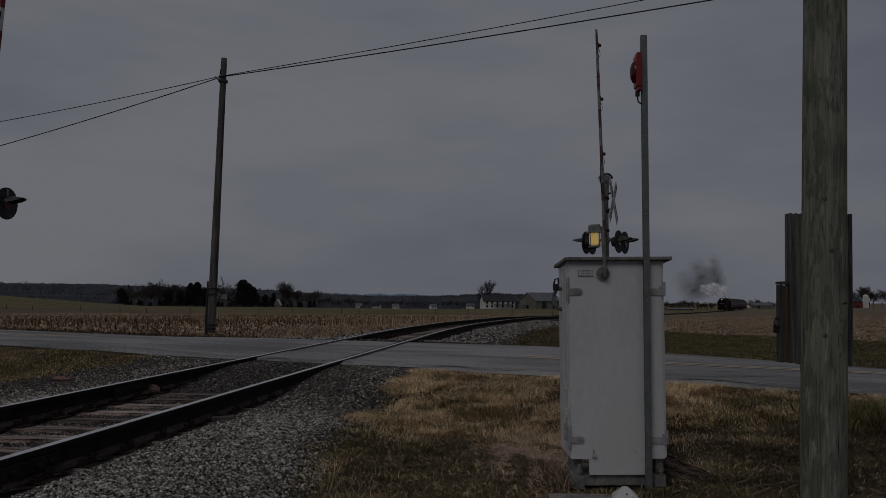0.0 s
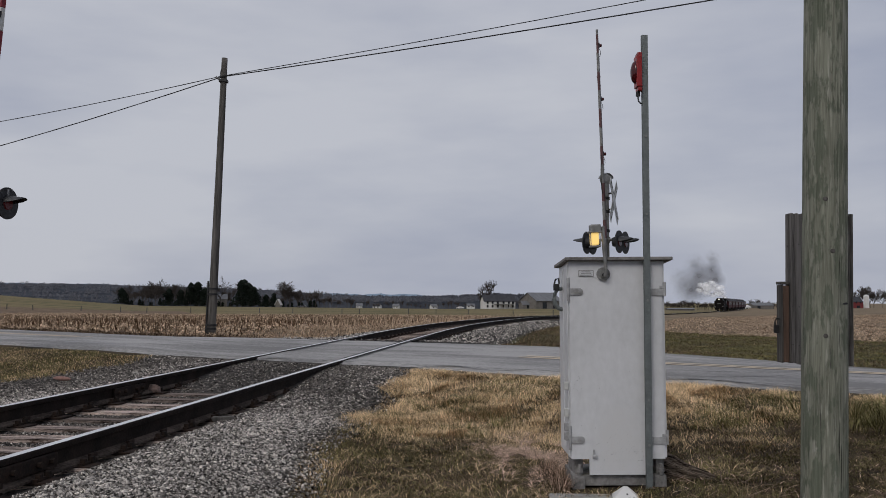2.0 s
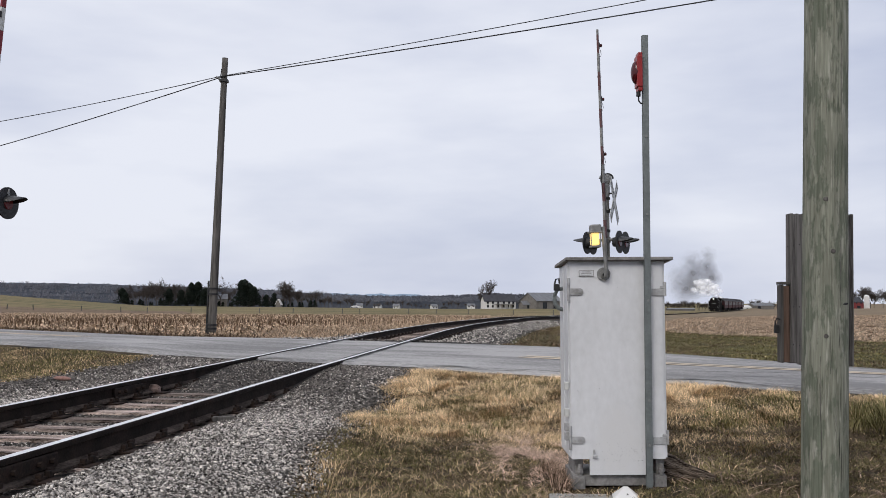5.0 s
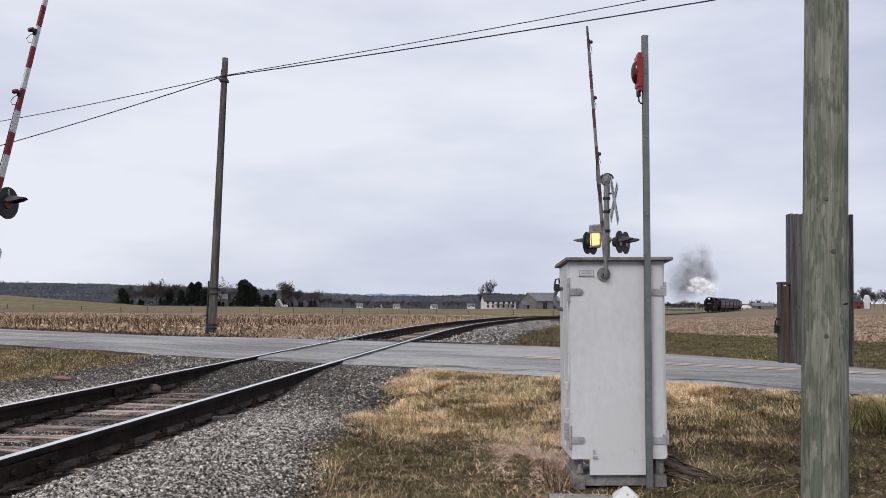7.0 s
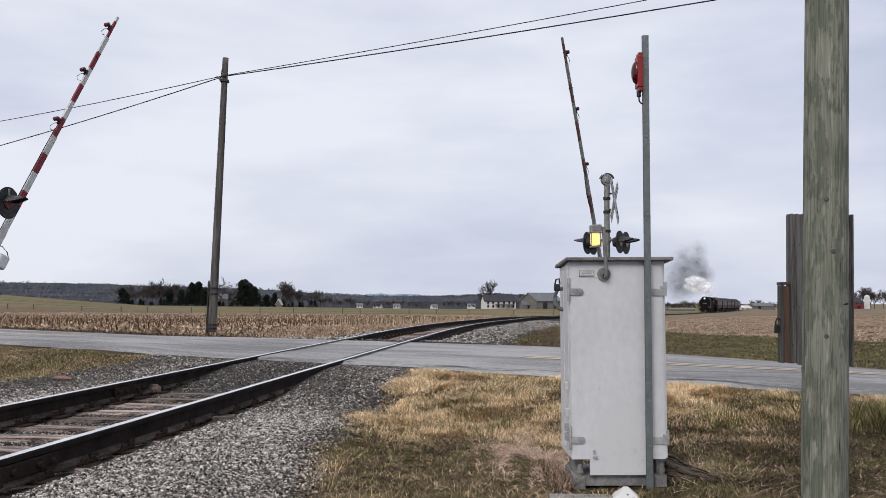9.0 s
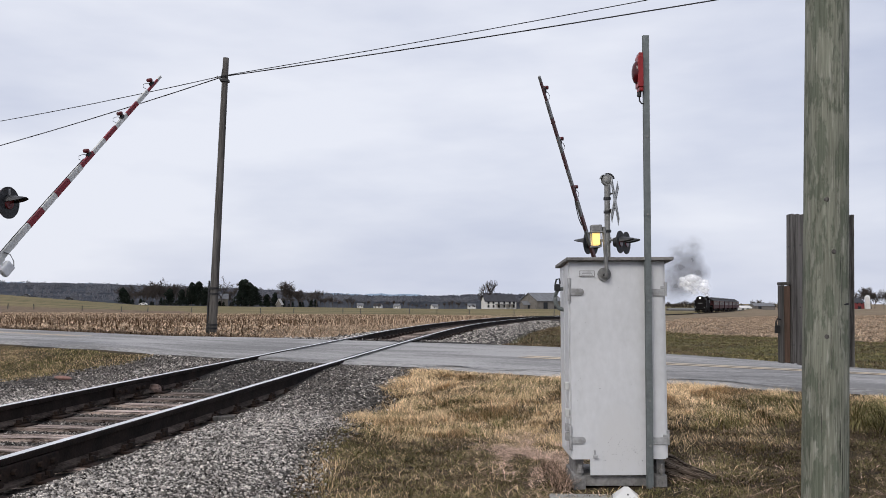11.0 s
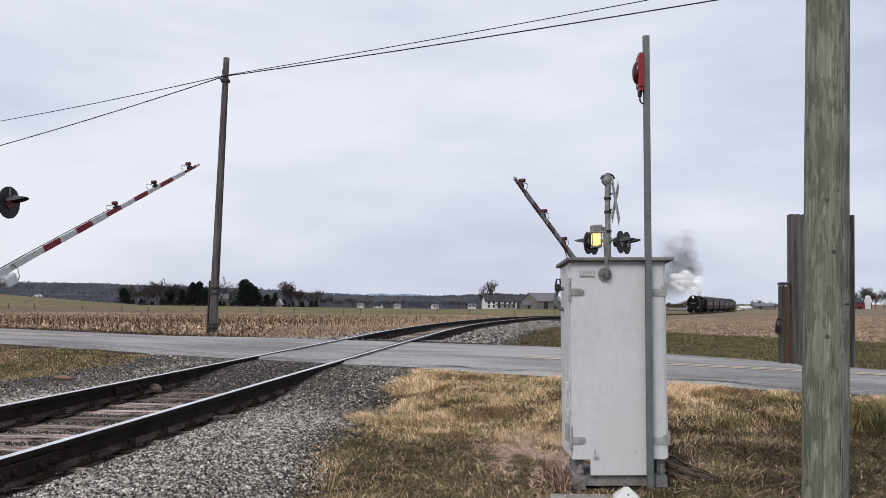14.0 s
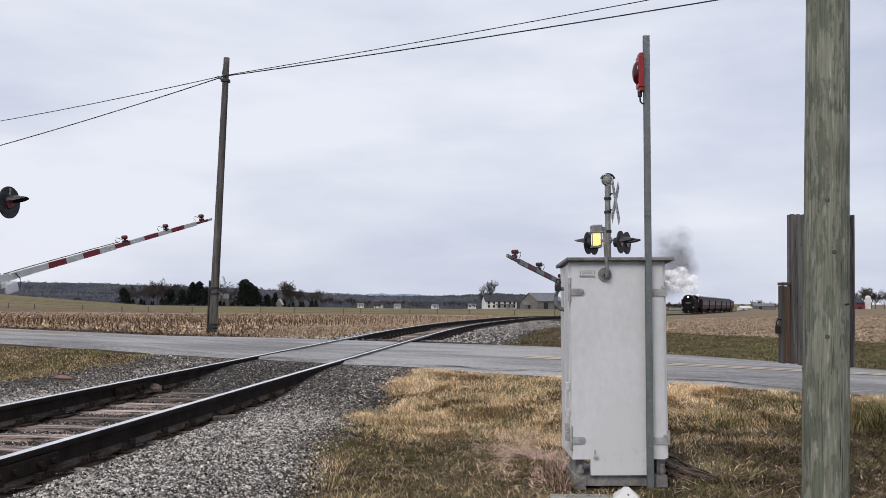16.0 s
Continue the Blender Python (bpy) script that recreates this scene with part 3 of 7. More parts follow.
def build_road():
    us = np.concatenate([np.arange(-68, -8, 1.0), np.arange(-8, 16, 0.2), np.arange(16, 68, 1.0)])
    vs = np.linspace(0, ROAD_W, 26)

    def place(u, v):
        edge = (v < 0.01) | (v > ROAD_W - 0.01)
        jag = 0.07 * np.sin(u * 2.1) + 0.05 * np.sin(u * 5.3 + 1)
        x, y, z = road_place(u, v + np.where(v < 0.01, jag, 0))
        return x, y, z - np.where(edge, 0.08, 0)
    road = strip("road", us, vs, place, M_ASPHALT, "worn grey asphalt country road over the railway", "road")
    for v0 in (2.16, 2.44):
        for u0, u1 in ((-60, -8.6), (1.3, 60)):
            strip("centre_line", np.arange(u0, u1, 0.5), np.array([v0, v0 + 0.16]),
                  lambda u, v: (lambda p: (p[0], p[1], p[2] + 0.005))(road_place(u, v)), M_YELLOW, "", "", road)
    for v0, u0, u1 in ((ROAD_W - 0.30, 3.0, 60.0), (ROAD_W - 0.30, -60.0, -7.0), (0.9, -9.0, -5.5)):
        strip("edge_line", np.arange(u0, u1, 0.5), np.array([v0, v0 + 0.10]),
              lambda u, v: (lambda p: (p[0], p[1], p[2] + 0.005))(road_place(u, v)), M_WHITELINE, "", "", road)
    # black strips painted as the shade in open gaps along the rails
    gap_black = mat("flangeway_gap_black", (0.030, 0.030, 0.032), (0.015, 0.015, 0.016), 0.8)
    for d0 in (-0.71, 0.645, -0.845, 0.795):
        strip("flangeway", np.arange(13.2 if d0 > 0 else 15.0, 21.0, 0.3), np.array([d0, d0 + (0.065 if abs(d0) < 0.72 else 0.05)]),
              lambda s, d, d0=d0: (lambda p: (p[0], p[1], p[2] + 0.003 + 0.0 * d))(on_track(s, d0 + (d - d0) * (1 + (0.4 if d0 > -0.8 else 2.2) * np.abs(np.sin(s * 2.7 + d0 * 9)) * np.abs(np.sin(s * 6.1))))), gap_black, "", "", road)
    # filled cracks and patches of newer asphalt round the rails
    tar = mat("tar_seal", (0.055, 0.055, 0.06), (0.03, 0.03, 0.033), 0.6)
    r = random.Random(3)
    for u0, v0, ln, an in ((3.3, 0.7, 2.6, 0.5), (1.6, 1.2, 1.8, 1.1), (5.8, 1.5, 3.0, 0.15), (-0.8, 2.0, 1.6, 0.9), (9.0, 0.9, 2.5, 0.1), (-6.0, 1.4, 2.5, 0.2),
                           (0.3, 0.10, 2.2, 0.03), (2.6, 0.16, 3.4, -0.01), (-2.2, 0.12, 1.9, 0.02), (4.4, 0.35, 1.6, 0.75), (7.4, 0.3, 2.0, 0.5), (-3.6, 0.2, 1.7, 1.2), (0.4, 3.2, 2.0, 0.6), (2.0, 2.9, 3.4, 0.05), (-4.6, 2.7, 2.4, 0.12)):
        k = np.linspace(0, 1, 14)
        cu = u0 + ln * k * math.cos(an) + 0.04 * np.sin(k * 17 + r.random() * 6)
        cv = v0 + ln * k * math.sin(an) + 0.06 * np.sin(k * 11 + r.random() * 6)
        strip("tar_line", np.arange(14.0), np.array([0.0, 0.03]),
              lambda a, b, cu=cu, cv=cv: (lambda p: (p[0], p[1], p[2] + 0.005))(road_place(cu[a.astype(int)], cv[a.astype(int)] + b)), tar, "", "", road)
    return road


def build_track():
    track = thing("railway_track", Matrix(), "single railway track with rusty rails on gravel", "railway track", kind="structure")
    prof = [(-0.07, -0.172), (0.07, -0.172), (0.07, -0.158), (0.012, -0.135), (0.010, -0.045), (0.036, -0.036), (0.036, -0.009), (0.031, 0.0),
            (-0.031, 0.0), (-0.036, -0.009), (-0.036, -0.036), (-0.010, -0.045), (-0.012, -0.135), (-0.07, -0.158)]
    ss = np.concatenate([np.arange(-6, 60, 0.5), np.arange(60, 440, 3.0)])
    n = len(prof)
    for side in (-0.7525, 0.7525):
        V = np.zeros((len(ss), n, 3))
        for j, (px, pz) in enumerate(prof):
            x, y, z, h = on_track(ss, side + px)
            V[:, j] = np.stack([x, y, z + pz + 0.012], -1)
        f, slot = [], []
        for i in range(len(ss) - 1):
            for j in range(n):
                k = (j + 1) % n
                f.append((i * n + j, i * n + k, (i + 1) * n + k, (i + 1) * n + j))
                slot.append(1 if j == 7 else (2 if j in (1, 2, 12, 13) else 0))
        ob = new("rail", mesh_of("rail", V.reshape(-1, 3), f, [M_RAIL, M_RAILTOP, M_RAILFOOT], slots=slot))
        ob.parent = track
    # ties, tie plates and spikes; each piece an object on shared meshes
    tie_meshes = []
    for k in range(4):
        r = random.Random(k)
        bm = B()
        box(bm, -1.27, 1.27, -0.11, 0.11, -0.16, 0.0, 0.012)
        for v in bm.verts:
            v.co += Vector((r.uniform(-0.03, 0.03) * (abs(v.co.x) > 1.2), r.uniform(-0.012, 0.012), r.uniform(-0.008, 0.008)))
        me = bpy.data.meshes.new("tie")
        bm.to_mesh(me)
        bm.free()
        me.materials.append(M_TIE)
        tie_meshes.append(me)
    bm = B()
    box(bm, -0.18, 0.18, -0.095, 0.095, 0.0, 0.018, 0.004)
    box(bm, -0.10, -0.075, -0.09, 0.09, 0.016, 0.035)
    box(bm, 0.075, 0.10, -0.09, 0.09, 0.016, 0.035)
    for sx in (-0.092, 0.092):
        for sy in (-0.05, 0.05):
            box(bm, sx - 0.018, sx + 0.018, sy - 0.018, sy + 0.018, 0.02, 0.062, 0.006)
    box(bm, -0.055, -0.03, 0.10, 0.19, 0.0, 0.07, 0.01)
    box(bm, 0.03, 0.055, 0.10, 0.19, 0.0, 0.07, 0.01)
    plate = bpy.data.meshes.new("tie_plate")
    bm.to_mesh(plate)
    bm.free()
    plate.materials.append(M_PLATE)
    r = random.Random(11)
    s = -4.0
    while s < 60:
        s += 0.535 + r.uniform(-0.03, 0.03)
        x, y, z, h = on_track(s)
        ru, rv = road_uv(x, y)
        if -0.6 < rv < ROAD_W + 0.6:
            continue
        yaw = math.degrees(h) - 90 + r.uniform(-2, 2)
        ob = new("tie", tie_meshes[r.randrange(4)])
        ob.parent = track
        ob.matrix_world = pose(x, y, z - 0.178, 0, r.uniform(-0.4, 0.4), yaw)
        if s < 30:
            for side in (-0.7525, 0.7525):
                px, py, pz, h = on_track(s, side)
                pl = new("tie_plate", plate)
                pl.parent = track
                pl.matrix_world = pose(px, py, pz - 0.180, 0, 0, yaw)
    # bolted joint bars where rails meet
    for sj, side in ((5.0, 0.7525), (9.3, -0.7525)):
        x, y, z, h = on_track(sj, side)
        bm = B()
        for k in (-1, 1):
            box(bm, -0.35, 0.35, k * 0.03 - 0.015, k * 0.03 + 0.015, -0.135, -0.045, 0.006)
            for q in (-0.27, -0.13, 0.13, 0.27):
                rod(bm, (q, k * 0.04, -0.09), (q, k * 0.075, -0.09), 0.02, n=6)
        jb = part("joint_bar", bm, M_PLATE, track)
        jb.matrix_world = pose(x, y, z + 0.012, 0, 0, math.degrees(h))
    return track


BED_L, BED_R = -3.1, 2.75


def gravel_edge(s):
    """How far the stones reach to the right of the track."""
    return np.interp(s, [0, 5.0, 6.7, 8.7, 13.2, 15.0, 18.0, 60.0], [2.70, 2.46, 2.10, 2.12, 2.06, 2.06, 2.6, 2.75])


def gravel_left(s):
    """How far the stones reach to the left of the track."""
    return np.interp(s, [0, 11.2, 12.7, 14.0, 18.0, 60.0], [-4.1, -4.0, -2.35, -2.6, -2.8, -3.2])


def bed_place(u, v):
    v = np.where(v < -1.2, -1.2 + (v + 1.2) * (gravel_left(u) + 1.2) / (BED_L + 1.2), v)
    v = np.where(v > 1.2, 1.2 + (v - 1.2) * (gravel_edge(u) - 1.2) / (BED_R - 1.2), v)
    edge = (np.abs(v - gravel_left(u)) < 0.01) | (np.abs(v - gravel_edge(u)) < 0.01)
    x, y, z, h = on_track(u, v + np.where(edge, 0.05 * np.sin(u * 2.3) + 0.04 * np.sin(u * 5.1), 0))
    return x, y, ground_z(x, y) + 0.014 - 0.03 * edge


def stone_shapes(count, seed):
    """A few angular crushed stones, as vertices and triangles."""
    base = np.array([(1, 0, 0), (-1, 0, 0), (0, 1, 0), (0, -1, 0), (0.2, 0.2, 0.9), (0, 0, -1)], float)
    tri = np.array([(0, 2, 4), (2, 1, 4), (1, 3, 4), (3, 0, 4), (2, 0, 5), (1, 2, 5), (3, 1, 5), (0, 3, 5)])
    r = np.random.default_rng(seed)
    return [(base + r.normal(0, 0.26, base.shape)) * np.array([1.0, r.uniform(0.6, 0.95), r.uniform(0.5, 0.8)]) for _ in range(count)], tri


def build_stones(bed):
    shapes, tri = stone_shapes(24, 5)
    shapes = np.array(shapes)

    def scatter(n, s0, s1, d0, d1, size):
        s, d = RNG.uniform(s0, s1, n), RNG.uniform(d0, d1, n)
        x, y, z, h = on_track(s, d)
        ru, rv = road_uv(x, y)
        ok = (rv < -0.10) | (rv > ROAD_W + 0.15)
        ok &= (np.abs(np.abs(d) - 0.7525) > 0.075)
        ok &= ~((np.abs(d) < 0.75) & (RNG.uniform(0, 1, n) < 0.55) & (np.abs(d) < 0.95))
        edge = np.minimum(d - d0, d1 - d)
        ok &= RNG.uniform(0, 1, n) < np.clip(edge / 0.5, 0.08, 1)
        ok &= RNG.uniform(0, 1, n) < np.clip((d - gravel_left(s) + 0.25) / 0.6, 0.0, 1)
        ok &= RNG.uniform(0, 1, n) < np.clip((gravel_edge(s) + 0.14 - d) / 0.45, 0.0, 1)
        ok &= (d > -1.7) | (s > 7.0)
        s, d, x, y = s[ok], d[ok], x[ok], y[ok]
        z = ground_z(x, y) + 0.012
        return x, y, z, size * RNG.uniform(0.55, 1.5, len(x)) ** 1.0
    groups = [scatter(160000, 4.2, 9.0, BED_L - 0.3, BED_R + 0.3, 0.0100), scatter(84000, 9.0, 16.5, BED_L - 0.8, BED_R + 0.3, 0.0125), scatter(15000, 19.0, 45.0, -3.0, 3.2, 0.025)]
    x, y, z, size = (np.concatenate([g[k] for g in groups]) for k in range(4))
    n = len(x)
    near = np.where((np.hypot(x + 1.4, y - 5.6) < 1.3) & (size > 0.0125))[0][:280]
    meshes = []
    for sh in shapes[:6]:
        meshes.append(tri_mesh("stone", sh, tri, M_STONE))
    keep = np.ones(n, bool)
    for i in near:
        ob = new("stone", meshes[int(i) % 6])
        ob.parent = bed
        ob.matrix_world = pose(x[i], y[i], z[i] + size[i] * 0.25, RNG.uniform(0, 40), RNG.uniform(0, 40), RNG.uniform(0, 360)) @ Matrix.Scale(float(size[i]), 4)
        keep[i] = False
    x, y, z, size = x[keep], y[keep], z[keep], size[keep]
    n = len(x)
    a, b = RNG.uniform(0, 6.28, n), RNG.uniform(-1.3, 1.3, n)
    v = shapes[RNG.integers(0, len(shapes), n)] * size[:, None, None]
    ca, sa, cb, sb = np.cos(a)[:, None], np.sin(a)[:, None], np.cos(b)[:, None], np.sin(b)[:, None]
    vx, vy, vz = v[..., 0], v[..., 1], v[..., 2]
    vy, vz = vy * cb - vz * sb, vy * sb + vz * cb
    vx, vy = vx * ca - vy * sa, vx * sa + vy * ca
    v = np.stack([vx + x[:, None], vy + y[:, None], vz + z[:, None] + (size * RNG.uniform(0.05, 0.75, n))[:, None]], -1).reshape(-1, 3)
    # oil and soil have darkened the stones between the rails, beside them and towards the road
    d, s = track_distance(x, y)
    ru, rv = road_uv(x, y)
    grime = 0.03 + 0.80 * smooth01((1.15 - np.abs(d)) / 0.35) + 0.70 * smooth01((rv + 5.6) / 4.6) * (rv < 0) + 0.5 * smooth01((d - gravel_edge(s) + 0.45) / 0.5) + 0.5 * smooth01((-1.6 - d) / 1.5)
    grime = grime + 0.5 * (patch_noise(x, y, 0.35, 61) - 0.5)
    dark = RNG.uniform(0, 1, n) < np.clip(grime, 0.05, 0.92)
    v = v.reshape(n, -1, 3)
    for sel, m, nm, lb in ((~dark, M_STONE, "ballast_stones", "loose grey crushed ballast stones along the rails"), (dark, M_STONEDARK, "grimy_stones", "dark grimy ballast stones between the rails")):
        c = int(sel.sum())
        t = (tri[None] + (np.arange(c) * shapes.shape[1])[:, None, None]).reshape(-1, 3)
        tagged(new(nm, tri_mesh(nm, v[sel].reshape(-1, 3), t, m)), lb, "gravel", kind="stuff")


build_ground()
build_road()
TRACK = build_track()
BED = strip("ballast_bed", np.arange(-5, 60, 0.3), np.linspace(BED_L, BED_R, 30), bed_place, M_GRAVEL, "crushed stone ballast bed, darkened for shade between stones", "ballast")


def put(x, y):
    return float(ground_z(np.array([x]), np.array([y]))[0])


# ---- signal cabinet and what stands by it ----
def hexa(bm, a, b):
    """A block between a front and a back rectangle, each given as x0, x1, y, z0, z1."""
    v = [bm.verts.new(p) for x0, x1, y, z0, z1 in (a, b) for p in ((x0, y, z0), (x1, y, z0), (x1, y, z1), (x0, y, z1))]
    for q in ((0, 1, 2, 3), (7, 6, 5, 4), (1, 5, 6, 2), (4, 0, 3, 7), (3, 2, 6, 7), (4, 5, 1, 0)):
        bm.faces.new([v[i] for i in q])
    return bm


def build_cabinet():
    c = thing("signal_cabinet", pose(0.815, 5.8, 0.16, 0, -0.3, 0), "silver painted metal railway signal cabinet with dented door", "cabinet")
    w, h = 0.615, 1.445
    # body and roof both fall a little towards the back
    bm = B()
    hexa(bm, (0.0, w, 0.018, 0.19, h - 0.004), (0.0, w, 0.42, 0.19, h - 0.034))
    part("body", bm, M_SILVER, c)
    bm = B()
    hexa(bm, (-0.026, w + 0.045, -0.045, h, h + 0.021), (-0.034, w + 0.05, 0.46, h - 0.032, h - 0.010))
    bmesh.ops.bevel(bm, geom=list(bm.edges), offset=0.003, segments=1, affect="EDGES")
    part("roof", bm, M_BASEMETAL, c, "darker grey overhanging metal roof")
    # door with its notched lower corners
    door = B()
    vs = [(0.004, 0.185), (0.118, 0.185), (0.118, 0.085), (w - 0.012 - 0.09, 0.085), (w - 0.012 - 0.09, 0.185), (w - 0.016, 0.185), (w - 0.016, h - 0.03), (0.004, h - 0.03)]
    f0 = [door.verts.new((x, 0.0, z)) for x, z in vs]
    f1 = [door.verts.new((x, 0.017, z)) for x, z in vs]
    door.faces.new(f0)
    door.faces.new(f1[::-1])
    for i in range(len(vs)):
        k = (i + 1) % len(vs)
        door.faces.new((f0[k], f0[i], f1[i], f1[k]))
    bmesh.ops.recalc_face_normals(door, faces=door.faces)
    d = part("door", door, M_DOOR, c, "silver door with scuffed chipped paint")
    for z in (1.245, 0.305):
        bm = B()
        box(bm, 0.004, 0.068, -0.008, 0.0, z - 0.023, z + 0.023, 0.004)
        rod(bm, (0.068, 0.0, z), (0.068, -0.0075, z), 0.0228, n=16)
        rod(bm, (-0.004, -0.004, z - 0.06), (-0.004, -0.004, z + 0.09), 0.010, n=10)
        rod(bm, (0.066, -0.008, z), (0.066, -0.013, z), 0.008, n=8)
        part("hinge", bm, M_SILVERDIRT, d)
        bm = B()
        box(bm, w - 0.105, w - 0.010, -0.008, 0.0, z - 0.028, z + 0.018, 0.004)
        rod(bm, (w - 0.002, -0.004, z - 0.03), (w - 0.002, -0.004, z + 0.06), 0.0095, n=10)
        rod(bm, (w - 0.085, -0.008, z - 0.005), (w - 0.085, -0.013, z - 0.005), 0.007, n=8)
        box(bm, w - 0.035, w - 0.008, -0.013, -0.006, z + 0.018, z + 0.036, 0.003)
        part("latch", bm, M_SILVERDIRT, d)
    bm = B()
    box(bm, 0.066, 0.158, -0.004, 0.0, 1.345, 1.380, 0.002)
    part("name_plate", bm, M_SILVER, d, "cast maker's plate")
    bm = B()
    for x0, x1, z0, z1 in ((0.064, 0.160, 1.343, 1.346), (0.064, 0.160, 1.379, 1.382), (0.064, 0.067, 1.346, 1.379), (0.157, 0.160, 1.346, 1.379)):
        box(bm, x0, x1, -0.0065, -0.002, z0, z1)
    part("plate_rim", bm, M_BASEMETAL, d)
    bm = B()
    for k in range(3):
        box(bm, 0.075 + 0.004 * k, 0.150 - 0.006 * k, -0.006, -0.004, 1.350 + 0.010 * k, 1.355 + 0.010 * k)
    part("plate_lettering", bm, M_SILVERDIRT, d)
    # scuffs, rust pits and a catch on the door
    r = random.Random(5)
    bm = B()
    for _ in range(190):
        if r.random() < 0.72:
            x, z = r.gauss(*r.choice(((0.29, 0.06), (0.31, 0.04), (0.42, 0.03)))), r.gauss(0.22, 0.05)
        else:
            x, z = r.choice(((r.gauss(0.05, 0.02), r.gauss(0.66, 0.05)), (r.uniform(0.03, 0.5), r.uniform(0.1, 0.4)), (r.uniform(0.03, 0.5), r.uniform(0.5, 1.35))))
        if not (0.01 < x < 0.56 and 0.1 < z < 1.39) or (z < 0.2 and (x < 0.13 or x > 0.49)):
            continue
        a = r.uniform(0.0005, 0.0017) * (2.4 if r.random() < 0.07 else 1)
        rod(bm, (x, 0.001, z), (x, -0.0008, z), a, a * 0.8, n=6)
    tagged(part("paint_chips", bm, M_BLACK, d, "dark chips in the paint"), kind="stuff")
    bm = B()
    box(bm, 0.140, 0.150, -0.014, 0.0, 0.20, 0.245, 0.003)
    box(bm, 0.135, 0.165, -0.020, -0.008, 0.195, 0.212, 0.003)
    part("catch", bm, M_SILVERDIRT, d)
    # base frame and feet
    bm = B()
    box(bm, 0.02, w - 0.03, 0.03, 0.44, 0.012, 0.078, 0.004)
    part("base_frame", bm, M_BASEMETAL, c)
    for x0 in (0.012, w - 0.085):
        bm = B()
        box(bm, x0, x0 + 0.08, 0.015, 0.11, -0.05, 0.080, 0.012)
        rod(bm, (x0 + 0.045, 0.02, 0.08), (x0 + 0.045, 0.02, 0.15), 0.012, n=8)
        rod(bm, (x0 + 0.045, 0.02, 0.10), (x0 + 0.045, 0.02, 0.12), 0.022, n=6)
        box(bm, x0 + 0.02, x0 + 0.07, 0.05, 0.36, 0.08, 0.19)
        part("foot", bm, M_BASEMETAL, c, "cast mounting foot with anchor bolt")
    # side door edge, its handle and padlock
    bm = B()
    box(bm, -0.008, 0.0, 0.03, 0.41, 0.20, h - 0.03, 0.004)
    box(bm, -0.012, -0.007, 0.20, 0.215, 0.24, h - 0.05)
    part("side_panel", bm, M_SILVER, c)
    bm = B()
    tube(bm, [(-0.01, 0.22, 1.27), (-0.045, 0.22, 1.265), (-0.062, 0.22, 1.235), (-0.066, 0.22, 1.20), (-0.060, 0.22, 1.165), (-0.042, 0.22, 1.14), (-0.01, 0.22, 1.13)], 0.014, 10)
    hd = part("handle", bm, M_STEEL, c, "bowed pull handle")
    bm = B()
    box(bm, -0.075, -0.035, 0.18, 0.20, 1.255, 1.30, 0.006)
    tube(bm, [(-0.068, 0.19, 1.30), (-0.060, 0.19, 1.33), (-0.040, 0.19, 1.335), (-0.036, 0.19, 1.30)], 0.006, 6)
    part("padlock", bm, M_BLACK, hd)
    for z in (0.36, 0.30, 0.62, 0.45):
        part("hinge_knuckle", box(B(), -0.035, -0.008, 0.02, 0.05, z, z + 0.05, 0.004), M_WHITE if z > 0.4 else M_SILVERDIRT, c)
    # conduit flange on the front
    bm = B()
    rod(bm, (0.222, 0.0, 1.358), (0.222, -0.012, 1.358), 0.043, n=24)
    rod(bm, (0.222, -0.010, 1.358), (0.222, -0.022, 1.358), 0.024, n=20)
    for k in range(6):
        a = k * math.pi / 3
        rod(bm, (0.222 + 0.034 * math.cos(a), -0.01, 1.358 + 0.034 * math.sin(a)), (0.222 + 0.034 * math.cos(a), -0.018, 1.358 + 0.034 * math.sin(a)), 0.005, n=6)
    fl = part("conduit_flange", bm, M_PIPE, d)
    part("outlet", rod(B(), (0.222, -0.021, 1.352), (0.222, -0.030, 1.352), 0.011, n=12), M_BLACK, fl)
    return c


def build_lamp():
    l = thing("indicator_lamp", pose(1.034, 5.76, 1.52, 0, -2.0, 0), "small lamp with glowing yellow diffuser on a grey conduit", "lamp")
    bm = B()
    tube(bm, [(0.003, 0.0, -0.02), (0.003, -0.02, 0.03), (0.0, -0.02, 0.12), (-0.004, -0.02, 0.30)], 0.012, 12)
    part("conduit", bm, M_PIPE, l)
    bm = B()
    box(bm, -0.086, -0.018, -0.05, 0.03, 0.268, 0.314, 0.008)
    box(bm, -0.098, -0.012, -0.055, 0.035, 0.262, 0.272, 0.003)
    part("cap", bm, M_PIPE, l, "grey metal lamp cap")
    part("diffuser", box(B(), -0.084, -0.033, -0.043, 0.023, 0.184, 0.261, 0.008), M_YELLOWLAMP, l, "glowing yellow diffuser")
    bm = B()
    box(bm, -0.090, -0.026, -0.048, 0.028, 0.170, 0.180, 0.003)
    for x in (-0.089, -0.030):
        box(bm, x, x + 0.005, -0.047, -0.042, 0.175, 0.265)
    part("guard", bm, M_PIPE, l)


